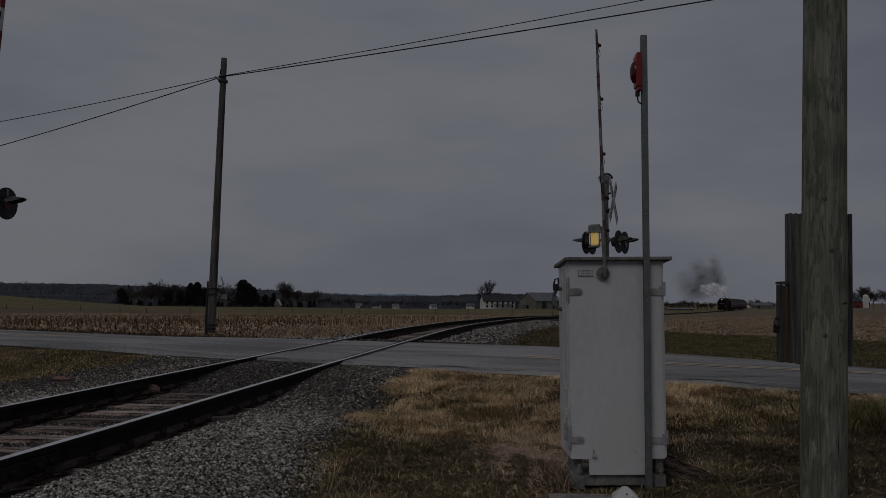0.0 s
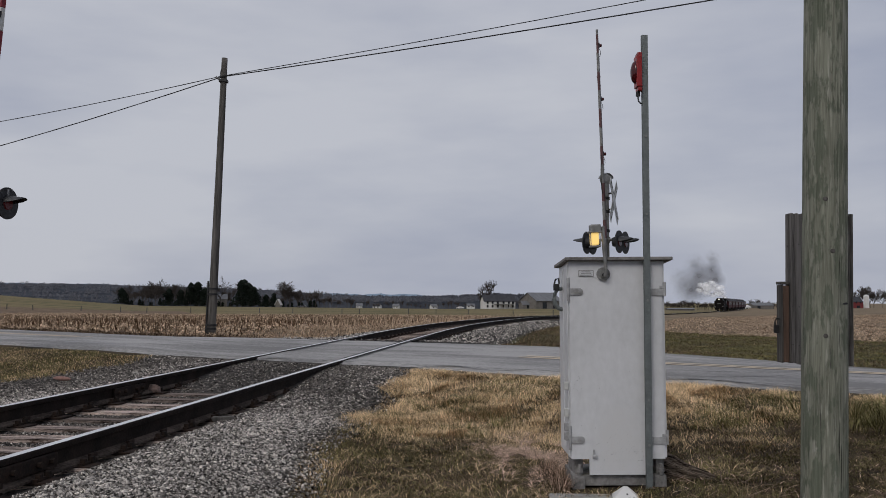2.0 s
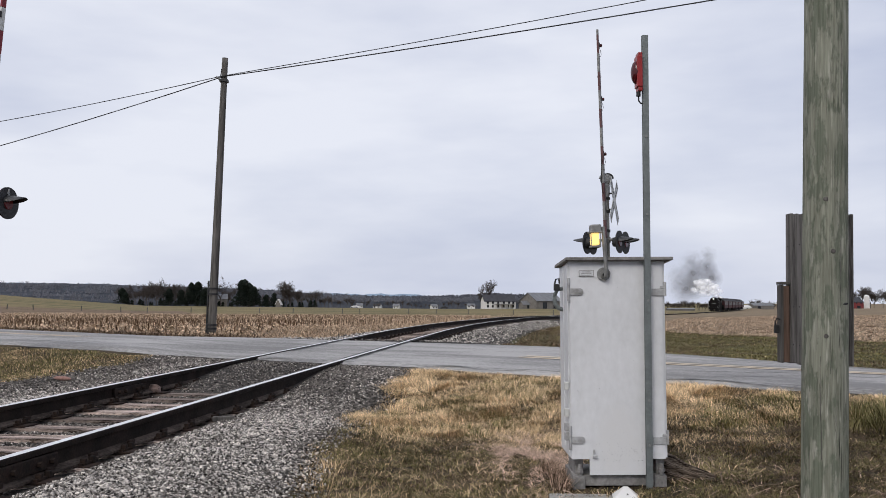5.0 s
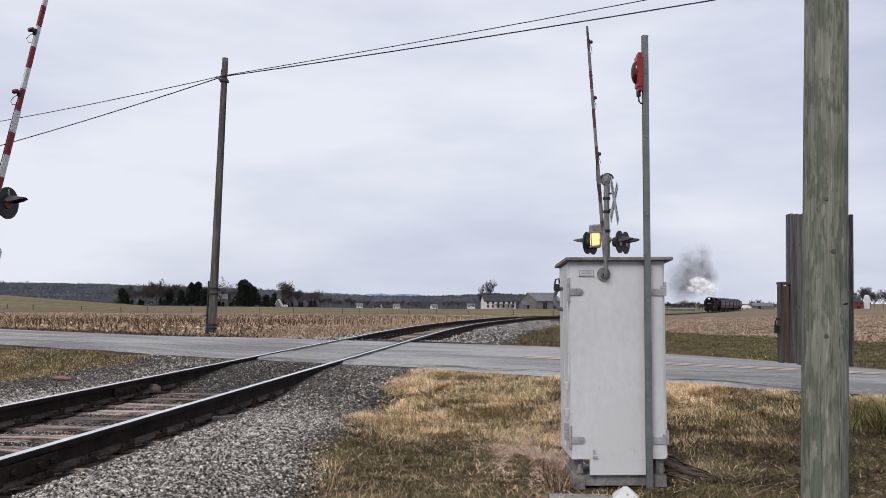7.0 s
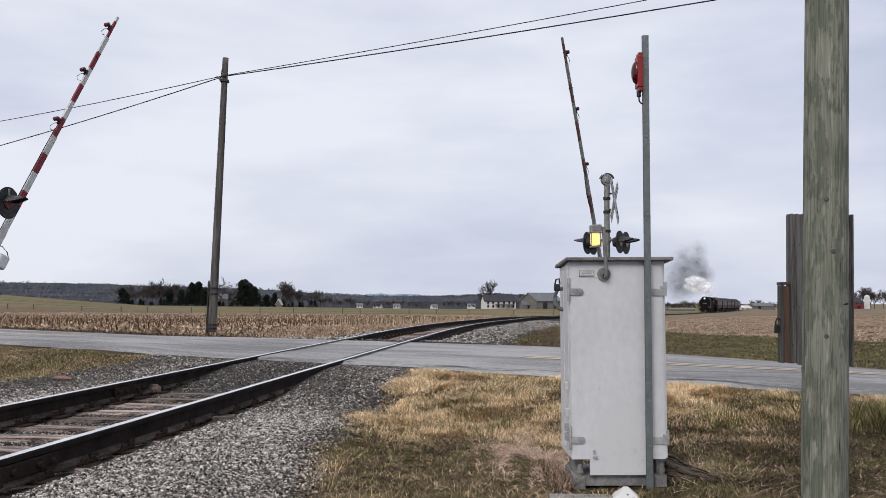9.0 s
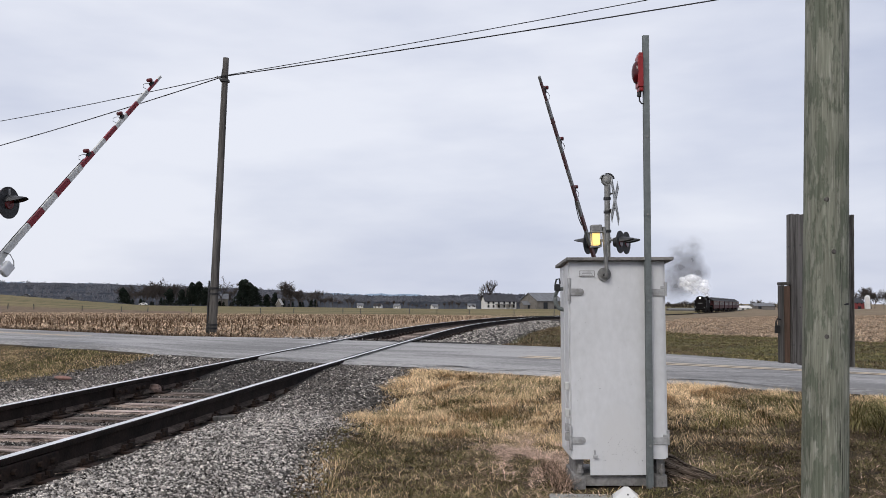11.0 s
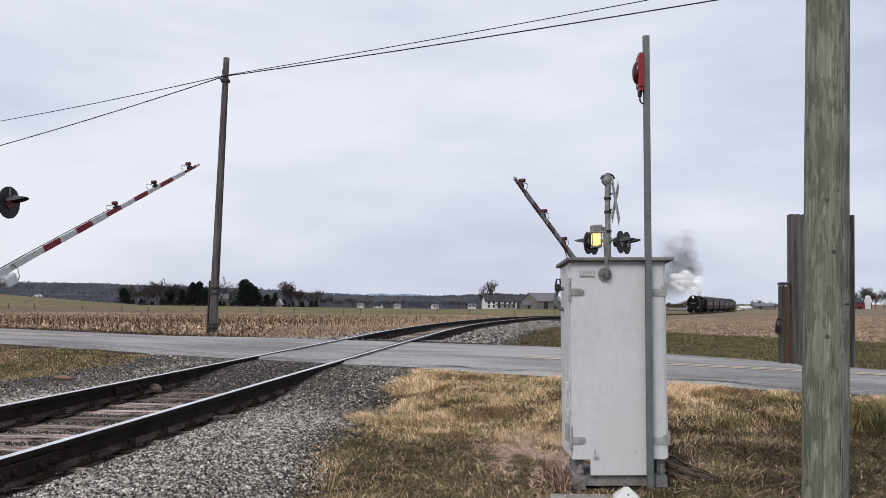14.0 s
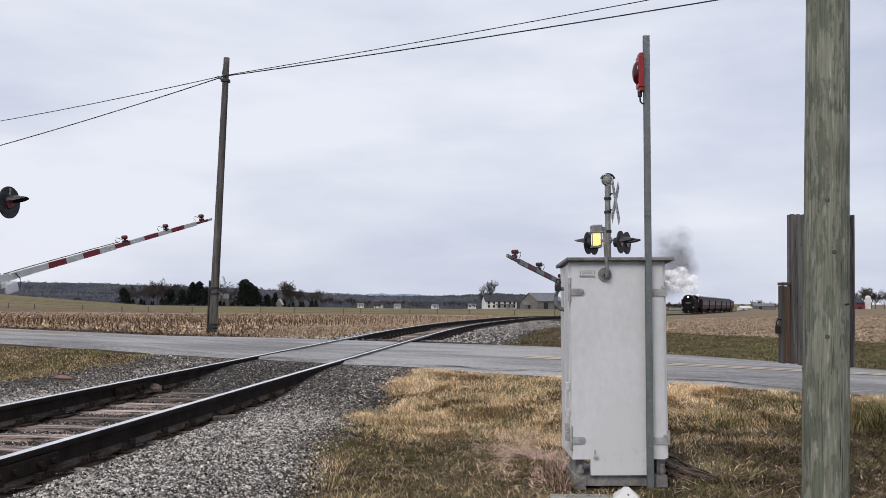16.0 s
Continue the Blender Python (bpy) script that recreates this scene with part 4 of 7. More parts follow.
def build_post():
    p = thing("channel_post", pose(1.300, 5.745, 0.10, 0, 0.1, 0), "tall galvanised steel channel post with bolt holes", "post")
    bm = B()
    z1 = 2.960
    prof = [(-0.019, 0.0), (0.019, 0.0), (0.019, 0.018), (0.022, 0.018), (0.022, 0.022), (0.015, 0.022), (0.015, 0.004), (-0.015, 0.004), (-0.015, 0.022), (-0.022, 0.022), (-0.022, 0.018), (-0.019, 0.018)]
    lo, hi = ([bm.verts.new((x, y, z)) for x, y in prof] for z in (0.0, z1))
    for i in range(len(prof)):
        k = (i + 1) % len(prof)
        bm.faces.new((lo[i], lo[k], hi[k], hi[i]))
    bm.faces.new(hi)
    bm.faces.new(lo[::-1])
    part("channel", bm, M_STEEL, p)
    for z in (0.34, 0.62, 1.25, 1.8, 2.3):
        part("bolt", rod(B(), (0, -0.006, z), (0, 0.002, z), 0.008, n=6), M_PIPE, p)
    s = thing("warning_strobe", pose(1.262, 5.75, 2.815), "red plastic warning sounder with dark dome", "signal")
    part("housing", box(B(), -0.020, 0.016, -0.045, 0.045, -0.10, 0.105, 0.006), M_REDPLASTIC, s)
    part("back_box", box(B(), -0.012, 0.016, -0.04, 0.04, -0.125, 0.125, 0.006), M_REDPLASTIC, s)
    bm = ball(B(), (-0.018, 0, 0.0), 0.075, 16, 12, (0.45, 0.6, 1.0))
    part("dome", bm, M_LENSDIM, s, "dark red domed lens", True)
    part("gland", rod(B(), (-0.004, 0, -0.125), (-0.004, 0, -0.155), 0.014, n=10), M_BLACK, s)
    part("cable", tube(B(), [(-0.004, 0, -0.15), (-0.002, 0, -0.185), (0.012, 0, -0.20), (0.03, 0, -0.20)], 0.005), M_BLACK, s)


def build_small_near():
    m = thing("marker_cap", pose(1.108, 5.55, 0.118), "white conical cap on a buried marker stake", "marker")
    bm = B()
    bmesh.ops.create_cone(bm, cap_ends=True, segments=4, radius1=0.112, radius2=0.018, depth=0.062, matrix=pose(0, 0, 0.075, 0, 0, 38))
    part("cap", bm, M_HOUSEWHITE, m)
    part("stake", rod(B(), (0, 0, -0.1), (0, 0, 0.05), 0.03, n=10), M_BLACK, m)
    part("screw", rod(B(), (0, -0.045, 0.07), (0, -0.055, 0.068), 0.006, n=6), M_BLACK, m)
    s = thing("concrete_slab", pose(0.87, 5.56, 0.112, 0, 0, -3), "weathered concrete slab lying in the grass", "slab")
    part("block", box(B(), -0.22, 0.20, -0.3, 0.12, -0.05, 0.045, 0.012), M_CONCRETE, s)
    # rotten log behind the cabinet
    lg = thing("log", pose(1.50, 6.12, 0.185, 0, 14, -14), "rotten split log lying in the grass", "log")
    bm = B()
    bmesh.ops.create_cone(bm, cap_ends=True, segments=18, radius1=0.092, radius2=0.05, depth=0.34)
    bmesh.ops.subdivide_edges(bm, edges=bm.edges, cuts=6, use_grid_fill=True)
    for v in bm.verts:
        a = math.atan2(v.co.y, v.co.x)
        q = 1 + 0.22 * math.sin(a * 5 + v.co.z * 3) + 0.14 * math.sin(a * 11 + 1) + 0.25 * noise.noise(v.co * 9)
        v.co.x, v.co.y = v.co.x * q, v.co.y * q
        v.co.z += 0.06 * noise.noise(Vector((v.co.x * 14, v.co.y * 14, 3))) * (abs(v.co.z) > 0.25)
    bmesh.ops.transform(bm, matrix=pose(0.13, 0, 0.02, 0, 90, 0), verts=bm.verts)
    part("trunk", bm, M_LOG, lg)
    # offcut of wood on the stones, and a scrap beyond the far rail
    x, y = -1.93, 8.0
    o = thing("wood_scrap", pose(x, y, put(x, y) + 0.035, 4, 0, 24), "dark splintered wood scrap lying on gravel", "wood scrap")
    bm = box(B(), -0.09, 0.09, -0.03, 0.03, -0.02, 0.022, 0.008)
    for v in bm.verts:
        v.co.x += 0.02 * noise.noise(v.co * 30)
    part("splinter", bm, M_DARKPOLE, o)
    x, y = -5.05, 12.2
    o = thing("wood_scrap", pose(x, y, put(x, y) + 0.03, 0, 3, -12), "thin broken branch with reddish rag on gravel", "wood scrap")
    part("stick", rod(B(), (-0.28, 0, 0.0), (0.42, 0.02, 0.02), 0.016, 0.010, 7), M_DARKPOLE, o)
    bm = ball(B(), (-0.05, -0.01, 0.02), 0.06, 10, 8, (2.2, 0.8, 0.5))
    part("rag", bm, mat("faded_pink_rag", (0.33, 0.19, 0.16), (0.2, 0.11, 0.09), 0.9, scale=20), o)
    x, y = -3.30, 10.4
    o = thing("stone_lump", pose(x, y, float(rail_z(10.5)) - 0.13), "brownish lump of ballast between the ties", "stone")
    bm = B()
    bmesh.ops.create_icosphere(bm, subdivisions=2, radius=0.09)
    for v in bm.verts:
        v.co *= 1 + 0.5 * noise.noise(v.co * 14)
        v.co.z *= 0.6
    part("lump", bm, mat("brown_stone", (0.22, 0.15, 0.12), (0.1, 0.07, 0.06), 0.9, scale=20), o)


# ---- wooden poles, box and wires ----
def pole_shaft(length, r0, r1, seed, seg=28, rings=60):
    """A tapered pole with flats, checks and slight bends."""
    bm = B()
    rows = []
    for i in range(rings + 1):
        z = length * i / rings
        r = r0 + (r1 - r0) * i / rings
        row = []
        for j in range(seg):
            a = 2 * math.pi * j / seg
            q = 1 + 0.018 * noise.noise(Vector((math.cos(a) * 2 + seed, math.sin(a) * 2, z * 0.8))) + 0.012 * noise.noise(Vector((math.cos(a) * 9, math.sin(a) * 9 + seed, z * 0.5)))
            row.append(bm.verts.new((r * q * math.cos(a), r * q * math.sin(a), z)))
        rows.append(row)
    for i in range(rings):
        for j in range(seg):
            k = (j + 1) % seg
            bm.faces.new((rows[i][j], rows[i][k], rows[i + 1][k], rows[i + 1][j]))
    bm.faces.new(rows[-1])
    bm.faces.new(rows[0][::-1])
    return bm


def build_poles():
    p = thing("utility_pole", pose(2.264, 5.45, 0.02, 0, 1.55, 0), "thick weathered greenish wooden utility pole", "pole")
    part("shaft", pole_shaft(6.0, 0.133, 0.118, 3.0), M_WOODPOLE, p, "", True)
    r = random.Random(2)
    for a, z0, ln in ((-100, 0.9, 0.35), (-72, 1.3, 0.5), (-120, 0.4, 0.6), (-60, 0.5, 0.4), (-112, 1.7, 0.4), (-70, 2.4, 0.5), (-104, 2.3, 0.5)):
        q, pts = radians(a), []
        for k in range(9):
            z = z0 + ln * k / 8
            rr = 0.1315 - 0.0025 * z
            pts.append((rr * math.cos(q), rr * math.sin(q), z))
            q += r.uniform(-0.025, 0.025)
        part("crack", tube(B(), pts, 0.0016, 5), M_DARKPOLE, p, "dark drying crack")
    part("spike", rod(B(), (0.055, -0.112, 1.31), (0.090, -0.102, 1.315), 0.006, n=6), M_BLACK, p)
    for z, a in ((1.93, -112), (1.12, -110), (1.62, -93)):
        q = radians(a)
        bm = B()
        bmesh.ops.create_cone(bm, cap_ends=True, segments=14, radius1=0.020, radius2=0.009, depth=0.012,
                              matrix=Matrix.Translation((0.128 * math.cos(q), 0.128 * math.sin(q), z)) @ pose(0, 0, 0, 90, 0, a + 90))
        part("knot", bm, M_DARKPOLE, p)
    # plank box on the back of the pole
    b = thing("plank_box", pose(2.222, 5.60, 0.95, 0, 1.1, 0), "tall grey weathered plank box fixed to a pole", "box")
    for k, (y0, y1) in enumerate(((0.0, 0.115), (0.119, 0.205), (0.209, 0.29))):
        part("side_board", box(B(), 0.0, 0.02, y0, y1, 0.006 * (k % 2), 0.942 + 0.010 * k, 0.003), M_PLANK, b)
        part("side_board", box(B(), 0.292, 0.312, y0, y1, -0.008 * (k % 2), 0.942 + 0.010 * k, 0.003), M_PLANK, b)
    for k in range(3):
        part("front_board", box(B(), 0.023 + k * 0.09, 0.110 + k * 0.09, -0.003, 0.018, 0.004 * k, 0.928, 0.003), M_PLANK, b)
        part("back_board", box(B(), 0.023 + k * 0.09, 0.110 + k * 0.09, 0.27, 0.288, 0.004 * k, 0.928, 0.003), M_PLANK, b)
    part("top_board", box(B(), 0.022, 0.268, 0.020, 0.268, 0.90, 0.918, 0.003), M_PLANK, b)
    part("bracket", box(B(), 0.03, 0.20, -0.03, 0.12, -0.04, -0.012, 0.003), M_DARKPOLE, b)
    for z in (0.12, 0.36, 0.75):
        for y in (0.06, 0.16, 0.25):
            part("nail", rod(B(), (0.001, y, z), (-0.003, y, z), 0.004, n=6), M_BLACK, b)
    s = thing("meter_box", pose(2.212, 5.81, 0.955, 0, 0.8, 0), "narrow reddish wooden box with a black padlock", "box")
    part("case", box(B(), -0.030, 0.006, 0.0, 0.08, 0.0, 0.49, 0.004), M_REDPLANK, s)
    part("trim_strip", box(B(), -0.043, -0.032, -0.004, 0.085, -0.004, 0.495, 0.003), M_DARKPOLE, s)
    part("lid", box(B(), -0.046, 0.006, -0.01, 0.09, 0.497, 0.515, 0.004), M_DARKPOLE, s)
    bm = tube(B(), [(-0.045, 0.03, 0.275), (-0.065, 0.03, 0.28), (-0.075, 0.03, 0.255), (-0.072, 0.03, 0.235)], 0.006, 8)
    box(bm, -0.082, -0.050, 0.02, 0.04, 0.185, 0.238, 0.005)
    part("padlock", bm, M_BLACK, s, "black padlock")
    # far pole
    x, y = -6.245, 24.5
    z0 = put(x, y) - 0.05
    p = thing("utility_pole", pose(x, y, z0, 0, 2.0, 0), "leaning tall grey wooden utility pole beyond the road", "pole")
    part("shaft", pole_shaft(8.0 - z0, 0.118, 0.080, 8.0, 20, 40), M_DARKPOLE, p, "", True)
    part("guard_strip", box(B(), -0.158, -0.125, -0.06, 0.03, 0.0, 1.5, 0.006), M_BLACK, p, "dark cable guard strip")
    for z in (1.15, 1.30, 0.22, 0.32):
        bm = B()
        bmesh.ops.create_cone(bm, cap_ends=False, segments=20, radius1=0.145, radius2=0.145, depth=0.05, matrix=Matrix.Translation((-0.012, 0, z)))
        part("strap", bm, M_BLACK, p)
    part("insulator", rod(B(), (-0.09, -0.06, 7.0), (-0.20, -0.10, 7.08), 0.022, 0.03, 10), M_PIPE, p)
    part("clamp", box(B(), -0.11, 0.11, -0.11, 0.11, 6.95, 7.03, 0.01), M_BLACK, p)
    part("stay_wire", tube(B(), [(-0.10, -0.03, 7.05), (-0.06, -0.09, 7.3)], 0.010), M_WIRE, p)
    # overhead wires along the road
    d = Vector((0.886, -0.463, 0))
    top = Vector((-6.0, 24.4, 7.48))
    for za, zb, sag, len_l, len_r, wr in ((0.0, 0.574, 0.34, 40, 42, 0.010), (-0.02, 0.345, 0.34, 40, 42, 0.014)):
        w = thing("overhead_wire", Matrix(), "black overhead cable along the road", "cable", "overhead wires")
        pts = [top + Vector((0, 0, za)) + d * k + Vector((0, 0, zb * k / 12 - sag * 4 * (k / len_r) * (1 - k / len_r))) for k in np.linspace(0, len_r, 24)]
        part("right_span", tube(B(), pts, wr, 6), M_WIRE, w)
        drop = -0.57 if wr < 0.012 else -1.33
        pts = [top + Vector((0, 0, za)) - d * k + Vector((0, 0, drop * (k / 9.1) + 0.002 * k * k)) for k in np.linspace(0, len_l, 24)]
        part("left_span", tube(B(), pts, wr * (1.1 if wr < 0.012 else 1.0), 6), M_WIRE, w)


# ---- crossing gates ----
ARM_L = [(0.0, 85.0), (6.0, 85.0), (6.3, 83.4), (6.5, 81.7), (7.0, 76.0), (7.5, 71.9), (8.0, 68.1), (8.5, 64.2), (9.0, 60.5), (10.3, 51.4), (11.5, 42.8),
         (12.0, 39.4), (12.5, 36.0), (13.0, 32.9), (13.5, 29.8), (14.0, 26.8), (14.5, 23.8), (15.0, 20.4), (15.5, 17.7), (16.0, 15.1)]
ARM_R = [(0.0, 83.8), (6.1, 83.8), (6.5, 81.8), (7.0, 76.4), (7.5, 71.8), (8.0, 67.5), (9.0, 59.2), (10.3, 48.7), (11.5, 39.2), (12.5, 31.4), (13.5, 24.3), (14.5, 17.6),
         (15.3, 12.4), (16.0, 8.2)]


def signal_head(parent, m, lit):
    """A round black backboard with a hooded red lens; it faces its own +x."""
    bm = B()
    rod(bm, (-0.012, 0, 0), (0.012, 0, 0), 0.25, n=32)
    rod(bm, (-0.14, 0, 0), (-0.01, 0, 0), 0.10, 0.13, n=20)
    bk = part("backboard", bm, M_BLACK, parent)
    bk.matrix_basis = m
    part("lens", rod(B(), (0.012, 0, 0), (0.03, 0, 0), 0.105, 0.095, n=24), M_LENS if lit else M_LENSDIM, bk, "red signal lens")
    bm = B()
    rows = []
    for x, r, a0 in ((0.012, 0.125, 84), (0.10, 0.127, 76), (0.20, 0.128, 62), (0.30, 0.126, 36)):
        rows.append([(x, r * math.sin(radians(t)), r * math.cos(radians(t)) - (x * 0.14)) for t in np.linspace(-a0, a0, 15)])
    vo = [[bm.verts.new(q) for q in row] for row in rows]
    vi = [[bm.verts.new((q[0], q[1] * 0.94, q[2] - 0.008)) for q in row] for row in rows]
    for g, flip in ((vo, 1), (vi, -1)):
        for i in range(3):
            for j in range(14):
                q = (g[i][j], g[i + 1][j], g[i + 1][j + 1], g[i][j + 1])
                bm.faces.new(q[::flip])
    for j in range(14):
        bm.faces.new((vo[3][j], vi[3][j], vi[3][j + 1], vo[3][j + 1]))
    part("hood", bm, M_HOOD, bk, "black sun hood", True)


def build_gate(x, y, yaw, radius, stripe0, pivot_z, head_z, head_yaw, bell, label, red_m, white_m):
    z0 = put(x, y)
    g = thing("crossing_gate", pose(x, y, z0, 0, 0, yaw), label, "crossing gate", "crossing gates")
    top = 3.6 if bell else 3.2
    part("mast", rod(B(), (0, -0.02, 0), (0, -0.02, top), 0.065, 0.062, 20), M_PIPE, g, "weathered aluminium mast")
    bm = B()
    rod(bm, (0, -0.02, 0), (0, -0.02, 0.05), 0.17, n=20)
    rod(bm, (0, -0.02, 0.05), (0, -0.02, 0.22), 0.10, 0.075, n=16)
    part("mast_base", bm, M_PIPE, g)
    pz = pivot_z - z0
    bm = B()
    box(bm, -0.26, 0.24, 0.15, 0.40, pz - 0.42, pz + 0.16, 0.03)
    box(bm, -0.20, 0.20, 0.40, 0.46, pz - 0.34, pz + 0.08, 0.02)
    rod(bm, (0, -0.16, pz), (0, 0.17, pz), 0.06, n=16)
    part("mechanism", bm, M_SILVER, g, "silver gate mechanism housing")
    # arm: it swings about its own origin
    bm = B()
    box(bm, -0.30, 0.62, -0.10, -0.085, -0.085, 0.085, 0.004)
    box(bm, -0.30, 0.62, 0.085, 0.10, -0.085, 0.085, 0.004)
    box(bm, 0.45, stripe0, -0.035, 0.035, -0.058, 0.058, 0.004)
    box(bm, 0.38, 0.7, -0.09, 0.09, -0.05, 0.05, 0.004)
    arm = part("arm", bm, white_m, g, "red and white striped gate arm")
    arm.matrix_basis = pose(0, 0, pz, 0, -80, 0)
    bm = B()
    box(bm, 0.48, 0.72, -0.16, -0.05, -0.26, -0.07, 0.035)
    box(bm, 0.42, 0.56, -0.12, -0.05, -0.14, -0.04, 0.01)
    part("counter_bracket", bm, M_SILVER, arm, "pale grey bracket box")
    for k in (-1, 1):
        bm = B()
        box(bm, -1.05, -0.25, k * 0.13 - 0.02, k * 0.13 + 0.02, -0.06, 0.06, 0.004)
        box(bm, -1.10, -0.70, k * 0.16 - 0.03, k * 0.16 + 0.03, -0.20, 0.16, 0.02)
        part("counterweight", bm, M_SILVER, arm)
    r0, k = stripe0, 0
    while r0 < radius - 0.02:
        r1 = min(r0 + (0.4064 if bell else 0.414), radius)
        q = (r0 - stripe0) / (radius - stripe0)
        hh = (0.055 if k < 5 else (0.044 if k < 11 else 0.026))
        red = k % 2 == 1
        nm = "red_stripe" if red else "white_stripe"
        bm = box(B(), r0 + (0.003 if k else 0.0), r1, -0.028 + 0.008 * q, 0.028 - 0.008 * q, -hh, hh, 0.004)
        if k in (4, 9):
            for zz in (-hh * 0.5, hh * 0.5):
                rod(bm, (r0 + 0.3, -0.036, zz), (r0 + 0.3, 0.036, zz), 0.012, n=8)
        part(nm, bm, red_m if red else white_m, arm)
        r0, k = r1, k + 1
    for off, lit in ((0.33, 1), (1.51, 0), (2.72, 1)):
        q = radius - off
        bm = B()
        box(bm, q - 0.06, q + 0.05, -0.03, 0.03, 0.025, 0.070, 0.006)
        rod(bm, (q - 0.005, 0, 0.07), (q - 0.005, 0, 0.115), 0.024, n=10)
        lp = part("lamp", bm, M_BLACK, arm, "red arm lamp on a black bracket")
        bm = B()
        lr = 0.036 if bell else 0.040
        rod(bm, (q - 0.005, -0.045, 0.090 + lr), (q - 0.005, 0.045, 0.090 + lr), lr, n=18)
        ball(bm, (q - 0.005, -0.045, 0.090 + lr), lr * 0.97, 14, 8, (1, 0.5, 1))
        ball(bm, (q - 0.005, 0.045, 0.090 + lr), lr * 0.97, 14, 8, (1, 0.5, 1))
        part("lens", bm, M_LENS if lit and not bell else M_LENSDIM, lp, "red lamp lens", True)
        pts = [(q - 0.05, 0.0, 0.08), (q - 0.12, 0.02, 0.13), (q - 0.20, 0.02, 0.16), (q - 0.25, 0.01, 0.12), (q - 0.22, 0, 0.06)]
        part("lead", tube(B(), pts, 0.006, 5), M_WIRE, arm)
    part("lead", tube(B(), [(0.55, -0.04, 0.085), (stripe0, -0.02, 0.085), (stripe0 + 1.6, -0.02, 0.082), (radius - 2.9, -0.02, 0.075)], 0.008, 5), M_WIRE, arm)
    if bell:
        part("cable", tube(B(), [(radius - 2.75, 0.0, -0.04), (radius - 2.95, 0.02, -0.17), (radius - 3.25, 0.02, -0.22), (radius - 3.5, 0.01, -0.16), (radius - 3.6, 0.0, -0.05)], 0.010, 6), M_WIRE, arm)
    if not bell:
        part("cable", tube(B(), [(0.80, -0.04, 0.05), (0.84, -0.08, -0.06), (0.80, -0.10, -0.18), (0.70, -0.12, -0.26)], 0.008, 6), M_WIRE, arm)
    # flashing lights on a short crossarm
    hz = head_z - z0
    bm = B()
    rod(bm, (0, -0.02, hz), (0, -0.02, hz + 0.12), 0.085, n=16)
    part("junction_box", bm, M_PIPE, g)
    return g, hz


